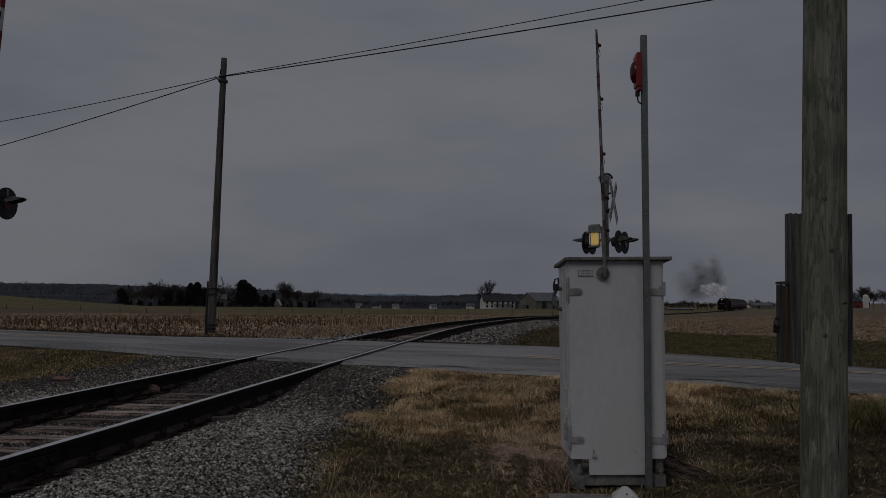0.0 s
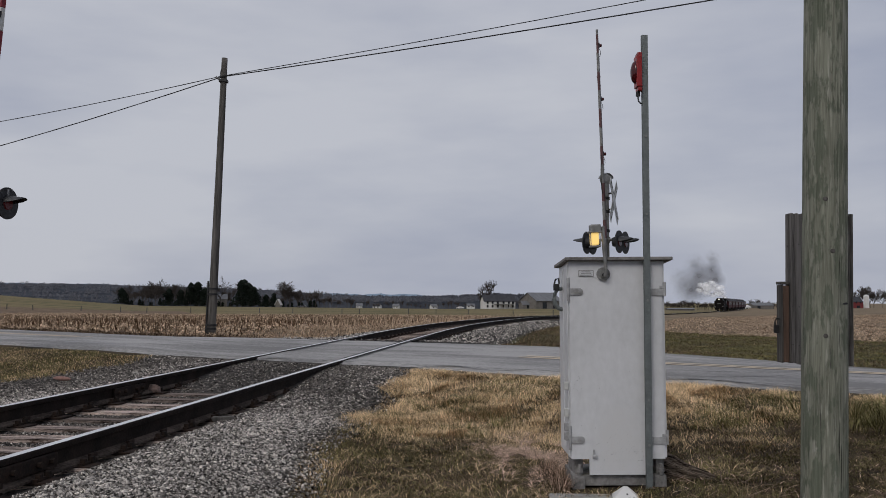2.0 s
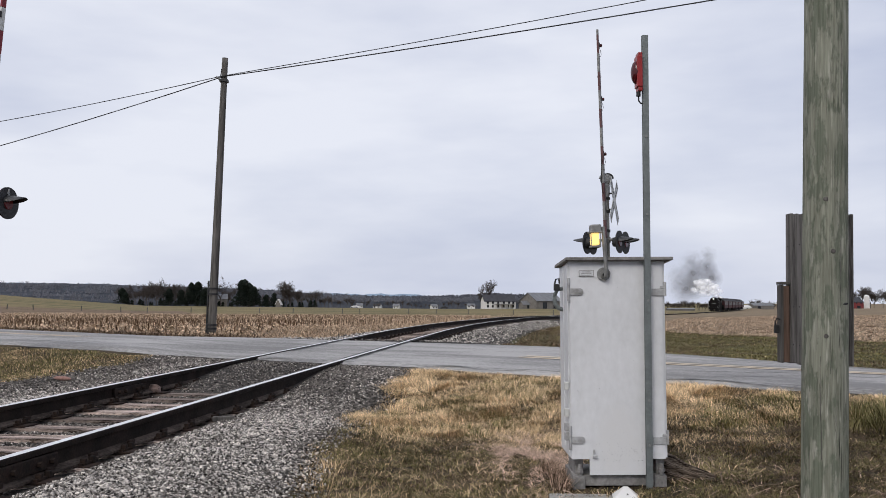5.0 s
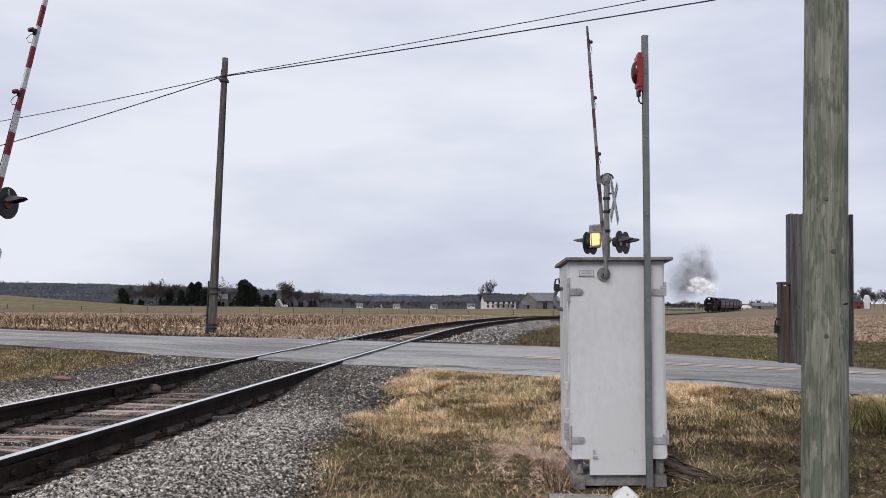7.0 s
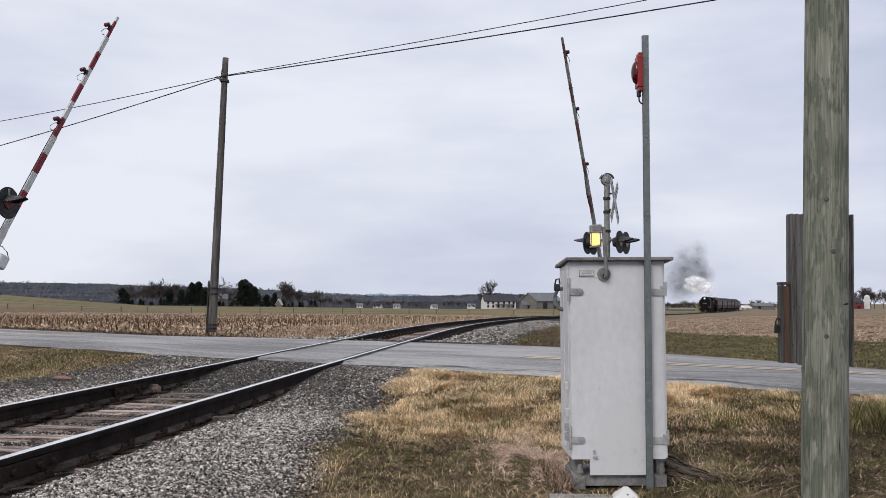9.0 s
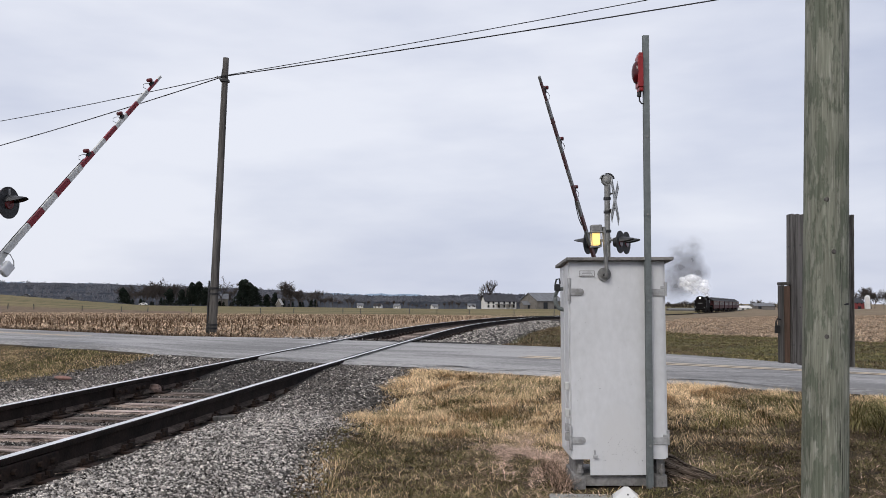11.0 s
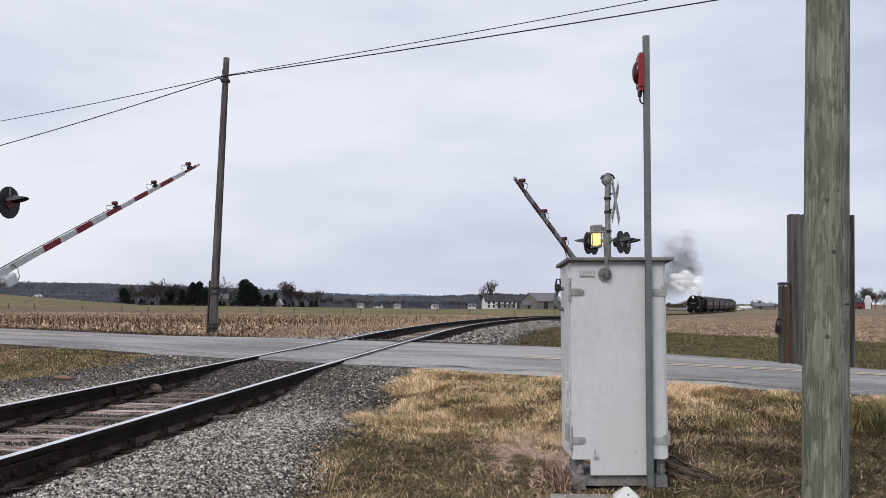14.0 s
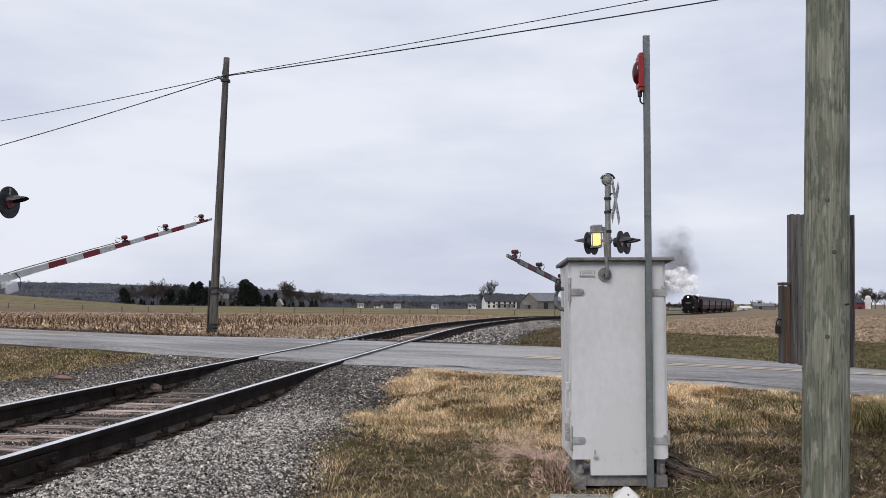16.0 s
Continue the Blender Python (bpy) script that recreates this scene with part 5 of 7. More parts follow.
def build_gates():
    # near side of the road, left of the track
    g, hz = build_gate(-7.749, 14.928, 65.6, 6.225, 1.12, 1.559, 2.86, -11, False, "railway crossing gate with striped arm coming down", M_RED, M_WHITE)
    inv = Matrix.Rotation(radians(-65.6), 4, "Z")
    for dx, dy, face in ((0.985, -0.936, -11), (-0.54, 0.02, -11)):
        base = inv @ Vector((dx, dy, hz))
        bm = B()
        tube(bm, [(0, -0.02, hz + 0.18), (base.x, base.y, hz + 0.18)], 0.03, 10)
        tube(bm, [(base.x, base.y, hz + 0.22), (base.x, base.y, hz)], 0.028, 8)
        part("crossarm", bm, M_PIPE, g)
        signal_head(g, Matrix.Translation(base) @ pose(0, 0, 0, 0, 0, face - 65.6), True)
    gl = g
    # far side of the road, right of the track
    yaw = 244.0
    g, hz = build_gate(3.68, 20.14, yaw, 6.113, 1.12, 1.212, 2.64, 0, True, "far railway crossing gate with crossbuck and bell", M_REDDULL, M_PIPE)
    inv = Matrix.Rotation(radians(-yaw), 4, "Z")
    zb = 4.05 - put(3.68, 20.14)
    mx, my = 0.0, -0.02
    bm = B()
    rod(bm, (mx - 0.03, my, zb - 0.35), (mx - 0.03, my, zb - 0.12), 0.07, n=16)
    part("bell_neck", bm, M_PIPE, g)
    bm = B()
    d = inv @ Vector((0.15, -0.98, 0))
    c = Vector((mx, my, zb))
    rod(bm, c - d * 0.02, c + d * 0.05, 0.135, 0.12, 24)
    ball(bm, c - d * 0.03, 0.125, 20, 12, (1, 1, 1))
    rod(bm, c + d * 0.05, c + d * 0.065, 0.02, n=8)
    part("bell", bm, M_PIPE, g, "grey crossing bell on the mast top")
    bm = B()
    rows = [[c + Vector((0, 0, 0)) + d * t + (inv @ Vector((math.cos(a) * 0.152, math.sin(a) * 0.02, 0))) + Vector((0, 0, 0.152 * math.sin(a))) for a in np.linspace(0.15, math.pi - 0.15, 12)] for t in (-0.06, 0.08)]
    vs = [[bm.verts.new(q) for q in row] for row in rows]
    for j in range(11):
        bm.faces.new((vs[0][j], vs[1][j], vs[1][j + 1], vs[0][j + 1]))
    bmesh.ops.solidify(bm, geom=bm.faces, thickness=0.012)
    part("bell_hood", bm, M_PIPE, g)
    for zz in (zb - 0.42, zb - 0.72, zb - 1.15):
        bm = rod(B(), (mx, my, zz - 0.03), (mx, my, zz + 0.03), 0.082, n=16)
        box(bm, mx - 0.13, mx - 0.05, my - 0.03, my + 0.03, zz - 0.03, zz + 0.03, 0.006)
        part("pipe_clamp", bm, M_BLACK, g, "dark steel pipe clamp")
    # crossbuck, square to the road
    rd = inv @ Vector((0.93, -0.36, 0)).normalized()
    rn = inv @ Vector((0.36, 0.93, 0)).normalized()
    cb = new("crossbuck")
    cb.parent = g
    frame_m = Matrix((rd.to_4d(), rn.to_4d(), Vector((0, 0, 1, 0)), (0, 0, 0, 1))).transposed()
    for col in range(4):
        for row in range(4):
            frame_m[row][col] = (1.0 if row == col else 0.0) if (row == 3 or col == 3) else frame_m[row][col]
    zc = 3.56 - put(3.68, 20.14)
    cb.matrix_basis = Matrix.Translation(Vector((mx, my, zc)) + rd * 0.17) @ frame_m
    for ang, off in ((45, 0.0), (-45, 0.012)):
        m = pose(off, 0, 0, ang, 0, 0)
        bl = part("blade", box(B(), -0.004, 0.004, -0.61, 0.61, -0.115, 0.115, 0.002, m), M_WHITE, cb, "white crossbuck blade with worn lettering")
        bm = B()
        for k in range(8):
            if k not in (3, 4):
                y0 = -0.53 + k * 0.145
                for zz in (-0.07, 0.05):
                    box(bm, 0.0045, 0.0060, y0, y0 + 0.022, -0.075, 0.075, 0, m)
                    box(bm, 0.0045, 0.0060, y0 + 0.035, y0 + 0.085, zz, zz + 0.022, 0, m)
        tagged(part("lettering", bm, M_BLACK, bl), kind="stuff")
    part("bracket", rod(B(), (0, 0, 0.18), (-0.17, 0, 0.18), 0.02, n=8), M_BLACK, cb)
    part("bracket", rod(B(), (0, 0, -0.18), (-0.17, 0, -0.18), 0.02, n=8), M_BLACK, cb)
    rd = inv @ Vector((0.857, -0.515, 0))
    rn = inv @ Vector((0.515, 0.857, 0))
    for face, along, across, lit in ((1, 0.34, -0.12, False), (1, 0.34, 0.27, False), (-1, 0.40, -0.17, False), (-1, 0.40, 0.18, False)):
        base = Vector((mx, my, hz)) + rd * (along * face) + rn * across
        yaw_l = math.degrees(math.atan2(rd.y, rd.x)) + (0 if face > 0 else 180)
        signal_head(g, Matrix.Translation(base) @ pose(0, 0, 0, 0, 0, yaw_l), lit)
        bm = B()
        tube(bm, [Vector((mx, my, hz + 0.06)), base + Vector((0, 0, 0.06)) - rd * (0.12 * face)], 0.026, 8)
        part("crossarm", bm, M_PIPE, g)
    return gl, g


CABINET = build_cabinet()
build_lamp()
build_post()
build_small_near()
build_poles()
GATE_L, GATE_R = build_gates()


# ---- train ----
def wheels(parent, xs, r, material):
    for x in xs:
        for y in (-0.75, 0.75):
            bm = B()
            rod(bm, (x, y - 0.06, r), (x, y + 0.06, r), r, n=24)
            rod(bm, (x, y * 1.04 - 0.03, r), (x, y * 1.04 + 0.03, r), r * 0.3, n=12)
            part("wheel", bm, material, parent)


def build_locomotive():
    """It runs tender first, towards its own +x; the origin is at the rail under the tender's end."""
    t = thing("steam_locomotive", Matrix(), "black steam locomotive running tender first with headlight lit", "locomotive")
    bm = box(B(), -8.4, -0.5, -1.48, 1.48, 1.15, 3.35, 0.12)
    part("tender_tank", bm, M_SOOT, t)
    bm = B()
    rows = []
    for x in (-0.55, -3.0):
        rows.append([bm.verts.new((x, 1.15 * math.cos(a), 3.3 + 1.05 * math.sin(a))) for a in np.linspace(0, math.pi, 17)])
    for j in range(16):
        bm.faces.new((rows[0][j], rows[1][j], rows[1][j + 1], rows[0][j + 1]))
    bm.faces.new(rows[0])
    bm.faces.new(rows[1][::-1])
    part("tender_hood", bm, M_SOOT, t)
    bm = B()
    bmesh.ops.create_icosphere(bm, subdivisions=4, radius=1.0, matrix=Matrix.Translation((-5.4, 0, 3.3)) @ Matrix.Diagonal((2.5, 1.25, 0.9, 1)))
    for v in bm.verts:
        v.co += Vector((0, 0, 0.25 * noise.noise(v.co * 2.5)))
    part("coal", bm, M_BLACK, t)
    bm = rod(B(), (-0.6, 0, 3.85), (-0.2, 0, 3.85), 0.30, n=20)
    hl = part("headlight", bm, M_SOOT, t)
    part("headlight_glass", rod(B(), (-0.2, 0, 3.85), (-0.17, 0, 3.85), 0.20, n=20), M_HEADLAMP, hl, "lit headlight glass")
    bm = B()
    box(bm, -0.5, -0.46, -0.55, 0.55, 2.35, 2.62)
    part("number_board", bm, mat("dull_white_numbers", (0.12, 0.12, 0.12), (0.06, 0.06, 0.06), 0.7), t, "plain pale number bar")
    bm = B()
    box(bm, -0.55, 0.05, -1.4, 1.4, 0.70, 1.15, 0.04)
    box(bm, -0.30, 0.02, -1.35, 1.35, 0.26, 0.40, 0.03)
    for y in (-1.1, -0.4, 0.4, 1.1):
        box(bm, -0.22, -0.12, y - 0.06, y + 0.06, 0.35, 0.75)
    for x in (-2.2, -6.6):
        for y in (-1.02, 1.02):
            box(bm, x - 1.5, x + 1.5, y - 0.06, y + 0.06, 0.34, 0.72, 0.04)
    box(bm, -8.4, -0.4, -1.3, 1.3, 0.80, 1.15)
    rod(bm, (0.0, 0, 0.9), (0.45, 0, 0.9), 0.14, n=10)
    part("frame", bm, M_SOOT, t)
    for y in (-1.2, 1.2):
        part("marker_lamp", rod(B(), (-0.1, y, 1.45), (0.1, y, 1.45), 0.10, n=10), M_HOUSEWHITE, t)
    for y in (-1.52, 1.52):
        part("hand_rail", tube(B(), [(-0.45, y, 1.3), (-0.45, y, 3.2)], 0.025), M_PIPE, t)
    wheels(t, (-1.4, -3.0, -5.8, -7.4), 0.42, M_SOOT)
    # cab and boiler
    bm = box(B(), -11.6, -8.9, -1.5, 1.5, 1.3, 3.75, 0.06)
    cab = part("cab", bm, M_SOOT, t)
    bm = B()
    rows = []
    for x in (-8.6, -11.9):
        rows.append([bm.verts.new((x, 1.62 * math.cos(a), 3.7 + 0.55 * math.sin(a))) for a in np.linspace(0, math.pi, 13)])
    for j in range(12):
        bm.faces.new((rows[0][j], rows[1][j], rows[1][j + 1], rows[0][j + 1]))
    bm.faces.new(rows[0])
    bm.faces.new(rows[1][::-1])
    part("cab_roof", bm, M_SOOT, t)
    for y in (-1.52, 1.505):
        part("cab_window", box(B(), -10.8, -9.7, y, y + 0.02, 2.6, 3.35), M_WINDOWDARK, cab)
    bm = rod(B(), (-20.2, 0, 2.75), (-11.6, 0, 2.75), 0.92, 1.02, 28)
    part("boiler", bm, M_SOOT, t, "", True)
    bm = B()
    rod(bm, (-19.4, 0, 3.6), (-19.4, 0, 4.45), 0.28, 0.36, 20)
    part("smokestack", bm, M_SOOT, t)
    for x, r in ((-17.3, 0.42), (-14.6, 0.45)):
        bm = rod(B(), (x, 0, 3.5), (x, 0, 3.95), r, n=20)
        ball(bm, (x, 0, 3.95), r, 16, 8, (1, 1, 0.5))
        part("dome", bm, M_SOOT, t)
    bm = B()
    box(bm, -20.4, -11.5, -1.45, 1.45, 1.55, 1.65)
    box(bm, -20.6, -9.0, -0.6, 0.6, 0.8, 1.9)
    for y in (-1.25, 1.25):
        rod(bm, (-19.9, y, 1.0), (-18.6, y, 1.0), 0.34, n=16)
    part("running_gear", bm, M_SOOT, t)
    wheels(t, (-12.6, -14.2, -15.8, -17.3), 0.66, M_SOOT)
    wheels(t, (-18.8, -20.3), 0.36, M_SOOT)
    return t


def build_coach():
    """A clerestory coach; the origin is at the rail in its middle."""
    L2 = 9.0
    c = thing("passenger_coach", Matrix(), "maroon wooden passenger coach with dark clerestory roof", "railway coach", "coaches of the train")
    body = part("body", box(B(), -L2 + 0.8, L2 - 0.8, -1.45, 1.45, 1.1, 3.35, 0.03), M_MAROON, c)
    for s in (-1, 1):
        bm = box(B(), s * L2 - 0.06, s * L2 + 0.02, -1.35, 1.35, 1.2, 2.1)
        for y in (-1.32, -0.45, 0.45, 1.32):
            box(bm, s * L2 - 0.06, s * L2, y - 0.05, y + 0.05, 1.2, 3.4)
        box(bm, min(s * L2, s * (L2 - 0.85)), max(s * L2, s * (L2 - 0.85)), -1.3, 1.3, 1.1, 1.22)
        part("platform", bm, M_SOOT, c, "dark end platform with railings")
    prof = [(-1.58, 3.30), (-1.50, 3.46), (-1.0, 3.72), (-0.62, 3.80), (-0.62, 4.08), (-0.35, 4.20), (0.35, 4.20), (0.62, 4.08), (0.62, 3.80), (1.0, 3.72), (1.50, 3.46), (1.58, 3.30)]
    bm = B()
    rows = [[bm.verts.new((x, y, z)) for y, z in prof] for x in (-L2 - 0.1, L2 + 0.1)]
    for j in range(len(prof)):
        k = (j + 1) % len(prof)
        bm.faces.new((rows[0][j], rows[0][k], rows[1][k], rows[1][j]))
    bm.faces.new(rows[0][::-1])
    bm.faces.new(rows[1])
    bmesh.ops.recalc_face_normals(bm, faces=bm.faces)
    part("roof", bm, M_COACHROOF, c, "dark clerestory roof")
    for x in (-6, 0, 6):
        part("roof_vent", rod(B(), (x, 0.0, 4.18), (x, 0.0, 4.45), 0.16, 0.20, 10), M_COACHROOF, c)
    for y in (-1.47, 1.452):
        for k in range(11):
            x = -7.3 + k * 1.34
            part("window", box(B(), x, x + 0.95, y, y + 0.018, 2.15, 3.0), M_WINDOWDARK, body)
        part("letter_board", box(B(), -8.1, 8.1, y, y + 0.015, 3.08, 3.28), mat("dull_gold_letterboard", (0.16, 0.07, 0.035), (0.11, 0.045, 0.03), 0.5), body)
    for x in (-6.2, 6.2):
        bm = box(B(), x - 1.5, x + 1.5, -1.12, 1.12, 0.32, 0.80, 0.05)
        part("truck", bm, M_SOOT, c)
        wheels(c, (x - 1.0, x + 1.0), 0.42, M_SOOT)
    bm = box(B(), -4.4, 4.4, -1.2, 1.2, 0.48, 1.08, 0.05)
    part("under_gear", bm, M_SOOT, c)
    return c


LOCO = build_locomotive()
COACHES = [build_coach()]
for _k in range(5):
    COACHES.append(copy_thing(COACHES[0], Matrix()))


# ---- smoke and steam: rigid puffs ----
def half_dome():
    """The near half of a flattened ball, on which smoke is drawn."""
    bm = B()
    bmesh.ops.create_icosphere(bm, subdivisions=4, radius=1.0, matrix=Matrix.Diagonal((1.0, 0.45, 1.0, 1)))
    bmesh.ops.delete(bm, geom=[v for v in bm.verts if v.co.y > 0.03], context="VERTS")
    return bm


STEAM = []
GREY = []


def build_smoke():
    r = random.Random(4)
    # white steam: a column that rolls up and back from the stack
    for k, (dx, dz, rad, op) in enumerate(((0.1, 0.4, 0.6, 0), (-0.6, 1.4, 0.9, 0), (-1.5, 2.2, 1.15, 0), (-0.4, 2.4, 1.0, 0), (-2.7, 2.9, 1.3, 0), (-1.4, 3.5, 1.3, 0), (-3.8, 3.6, 1.45, 0),
                                      (-2.6, 4.5, 1.5, 0), (-5.0, 4.0, 1.2, 0), (-4.6, 5.2, 1.4, 0), (-5.9, 5.2, 1.1, 0), (-3.6, 5.9, 1.1, 0), (-0.8, 4.4, 0.9, 0), (-6.4, 3.2, 1.0, 0), (-4.9, 2.3, 1.1, 0), (-3.2, 1.6, 0.9, 0))):
        s = thing("steam_puff", Matrix(), "billowing white steam puff above the locomotive", "steam", "steam puffs")
        c = part("cloud", half_dome(), M_STEAMSOFT, s, "", True)
        c.scale = (rad * 1.8, rad * 1.6, rad * 1.6)
        STEAM.append((s, dx, dz, k))
    for k, (dx, dz, rad, thin) in enumerate(((-1.6, 6.4, 3.4, 0), (-1.6, 9.8, 3.0, 0), (-5.4, 8.2, 3.9, 0), (-8.6, 3.2, 4.2, 0), (-5.6, 4.0, 3.8, 0),
                                             (-10.0, 7.0, 3.8, 1), (-6.0, 12.0, 3.6, 1), (-2.0, 13.6, 2.8, 1))):
        s = thing("smoke_puff", Matrix(), "thin drifting grey coal smoke puff", "smoke", "smoke puffs")
        c = part("cloud", half_dome(), M_SMOKETHIN if thin else M_SMOKE, s, "", True)
        c.scale = (rad * r.uniform(1.3, 1.5), rad, rad * r.uniform(1.2, 1.4))
        GREY.append((s, dx, dz, k))


build_smoke()


# ---- trees, ridges and farms in the distance ----
def far_x(px, y):
    """Sideways place at depth y of a bearing given in thousandths."""
    return px * y / 1000.0


def bare_tree_mesh(seed, height, spread, levels=5, trunk_r=0.03):
    """A winter tree: limbs fork into fine twigs. Returns trunk and crown as triangle lists."""
    r = random.Random(seed)
    trunk, crown = [], []

    def limb(p, d, length, rad, lv):
        q = p + d * length
        (trunk if lv >= levels - 1 else crown).append((p, q, rad, rad * 0.68))
        if lv == 0:
            return
        n = 3 if lv < levels - 1 else 4
        for k in range(n):
            side = Vector((r.gauss(0, 1), r.gauss(0, 1), r.gauss(0, 0.6)))
            nd = (d + side * (0.34 + 0.05 * spread)).normalized()
            nd = (nd + Vector((0, 0, 0.12))).normalized()
            st = p + (q - p) * (1.0 if k == 0 else r.uniform(0.55, 1.0))
            limb(st, nd, length * r.uniform(0.58, 0.82), rad * 0.72, lv - 1)
    limb(Vector((0, 0, 0)), Vector((r.gauss(0, 0.04), r.gauss(0, 0.04), 1)).normalized(), height * 0.27, height * trunk_r, levels)

    def prisms(segs):
        n = len(segs)
        P = np.array([s[0][:] for s in segs])
        Q = np.array([s[1][:] for s in segs])
        A = np.array([s[2] for s in segs])[:, None]
        C = np.array([s[3] for s in segs])[:, None]
        D = Q - P
        D = D / np.maximum(np.linalg.norm(D, axis=1, keepdims=True), 1e-6)
        X = np.cross(D, np.array([0.3, 0.9, 0.2]))
        X = X / np.maximum(np.linalg.norm(X, axis=1, keepdims=True), 1e-6)
        Y = np.cross(D, X)
        ring = [(1, 0), (-0.5, 0.866), (-0.5, -0.866)]
        V = np.stack([P + A * (X * c + Y * s) for c, s in ring] + [Q + C * (X * c + Y * s) for c, s in ring], 1).reshape(-1, 3)
        o = (np.arange(n) * 6)[:, None]
        T = np.concatenate([o + t for t in ([0, 1, 4], [0, 4, 3], [1, 2, 5], [1, 5, 4], [2, 0, 3], [2, 3, 5])], 0)
        return V, T
    return prisms(trunk), prisms(crown)


def make_bare_tree(seed, height, spread, levels, label, trunk_r=0.03):
    (tv, tt), (cv, ct) = bare_tree_mesh(seed, height, spread, levels, trunk_r)
    ob = thing("bare_tree", Matrix(), label, "tree", "bare trees")
    for nm, v, t in (("trunk", tv, tt), ("crown", cv, ct)):
        p = new(nm, tri_mesh(nm, v, t, M_BARK))
        p.parent = ob
    return ob


def make_conifer(seed, height):
    r = np.random.default_rng(seed)
    ob = thing("evergreen_tree", Matrix(), "dark dense evergreen tree in a farm windbreak", "tree", "evergreen trees")
    part("trunk", rod(B(), (0, 0, 0), (0, 0, height * 0.9), height * 0.02, 0.02, 6), M_BARK, ob)
    n = 700
    h = r.uniform(0.05, 1.0, n) ** 0.8
    rad = height * (0.27 + 0.07 * np.sin(h * 9 + seed)) * (1 - h) ** 0.62 * r.uniform(0.3, 1.3, n) + 0.01
    a = r.uniform(0, 6.28, n)
    rad = rad * (1 + 0.38 * np.sin(a * 3 + h * 8 + seed))
    c = np.stack([rad * np.cos(a), rad * np.sin(a), h * height], -1)
    out = np.stack([np.cos(a), np.sin(a), -0.25 * np.ones(n)], -1) * (height * 0.075)
    sd = np.stack([-np.sin(a), np.cos(a), r.uniform(-0.4, 0.4, n)], -1) * (height * 0.05)
    up = np.array([0, 0, 1.0]) * height * 0.05
    V = np.stack([c + out, c + sd, c - sd, c + up], 1).reshape(-1, 3)
    o = (np.arange(n) * 4)[:, None]
    T = np.concatenate([o + [0, 1, 3], o + [0, 3, 2], o + [0, 2, 1], o + [1, 2, 3]], 0)
    p = new("crown", tri_mesh("crown", V, T, M_CONIFER))
    p.parent = ob
    return ob


def build_far_trees():
    r = random.Random(21)
    protos = [make_bare_tree(100 + k, 1.0, 1.0 + 0.3 * (k % 3), 6, "bare grey-brown winter tree on a field edge", 0.014) for k in range(6)]
    small = [make_bare_tree(120 + k, 1.0, 1.0 + 0.3 * (k % 3), 5, "small bare winter tree on a field edge", 0.016) for k in range(5)]
    cons = [make_conifer(200 + k, 1.0) for k in range(3)]
    used = set()

    def place(kind, bearing, depth, height):
        kind = "s" if kind == "b" and height < 10 else kind
        pool = {"b": protos, "s": small, "c": cons}[kind]
        k = r.randrange(len(pool))
        x = far_x(bearing, depth)
        m = pose(x, depth, put(x, depth) - 0.1, 0, 0, r.uniform(0, 360))
        if (kind, k) in used:
            ob = copy_thing(pool[k], m)
        else:
            ob = pool[k]
            used.add((kind, k))
            ob.matrix_world = m
        w = height * r.uniform(0.85, 1.15)
        ob.scale = (w, w, height)
    # windbreak round a farmstead: bearings run from -0.36 to -0.10
    for b in np.arange(-352, -248, 2.8):
        place("b", b + r.uniform(-2, 2), 520 + r.uniform(-8, 25), r.uniform(10, 17.5) * (0.85 + 0.25 * math.sin((b + 352) / 22)))
    for b in np.arange(-346, -140, 5.5):
        place("c", b + r.uniform(-3, 3), 505 + r.uniform(-8, 12), r.uniform(2.0, 4.5))
    for b, h in ((-354, 9), (-350, 6.5), (-278, 13.0), (-270, 13.5), (-302, 9.5), (-289, 9.0), (-262, 10), (-222, 14.5), (-214, 13.0), (-219, 15), (-208, 11), (-186, 8.0), (-195, 7)):
        place("c", b, 500 + r.uniform(-5, 8), h)
    for b in np.arange(-246, -95, 4.2):
        place("b", b + r.uniform(-3, 3), 520 + r.uniform(-5, 30), r.uniform(4.5, 10) + 5 * r.random() ** 3)
    for b, h in ((-245, 20), (-216, 17.0), (-178, 17.0), (-173, 18.0), (-169, 16), (-160, 13), (-140, 13)):
        place("b", b, 505, h)
    for b in np.arange(-100, 110, 5.0):
        if abs(b - 58) > 22:
            place("b", b + r.uniform(-2, 2), 545 + r.uniform(0, 25), r.uniform(3.5, 7.5))
    for b, h in ((47.5, 21.0), (45, 13.0), (90, 8.5), (98, 7.0)):
        place("b", b, 506, h)
    # behind the railway and round the red barn
    for b in np.arange(322, 376, 2.2):
        place("b", b + r.uniform(-2, 2), 560, r.uniform(3.5, 7.5))
    for b, h in ((457, 14), (463, 16.5), (467, 14.5), (472, 15.5), (476, 13), (486, 13), (491, 14.5), (497, 13), (510, 13)):
        place("b", b, 540 + r.uniform(0, 10), h)
    for b in np.arange(246, 302, 1.7):
        place("b", b + r.uniform(-2, 2), 590, r.uniform(5, 9.5))


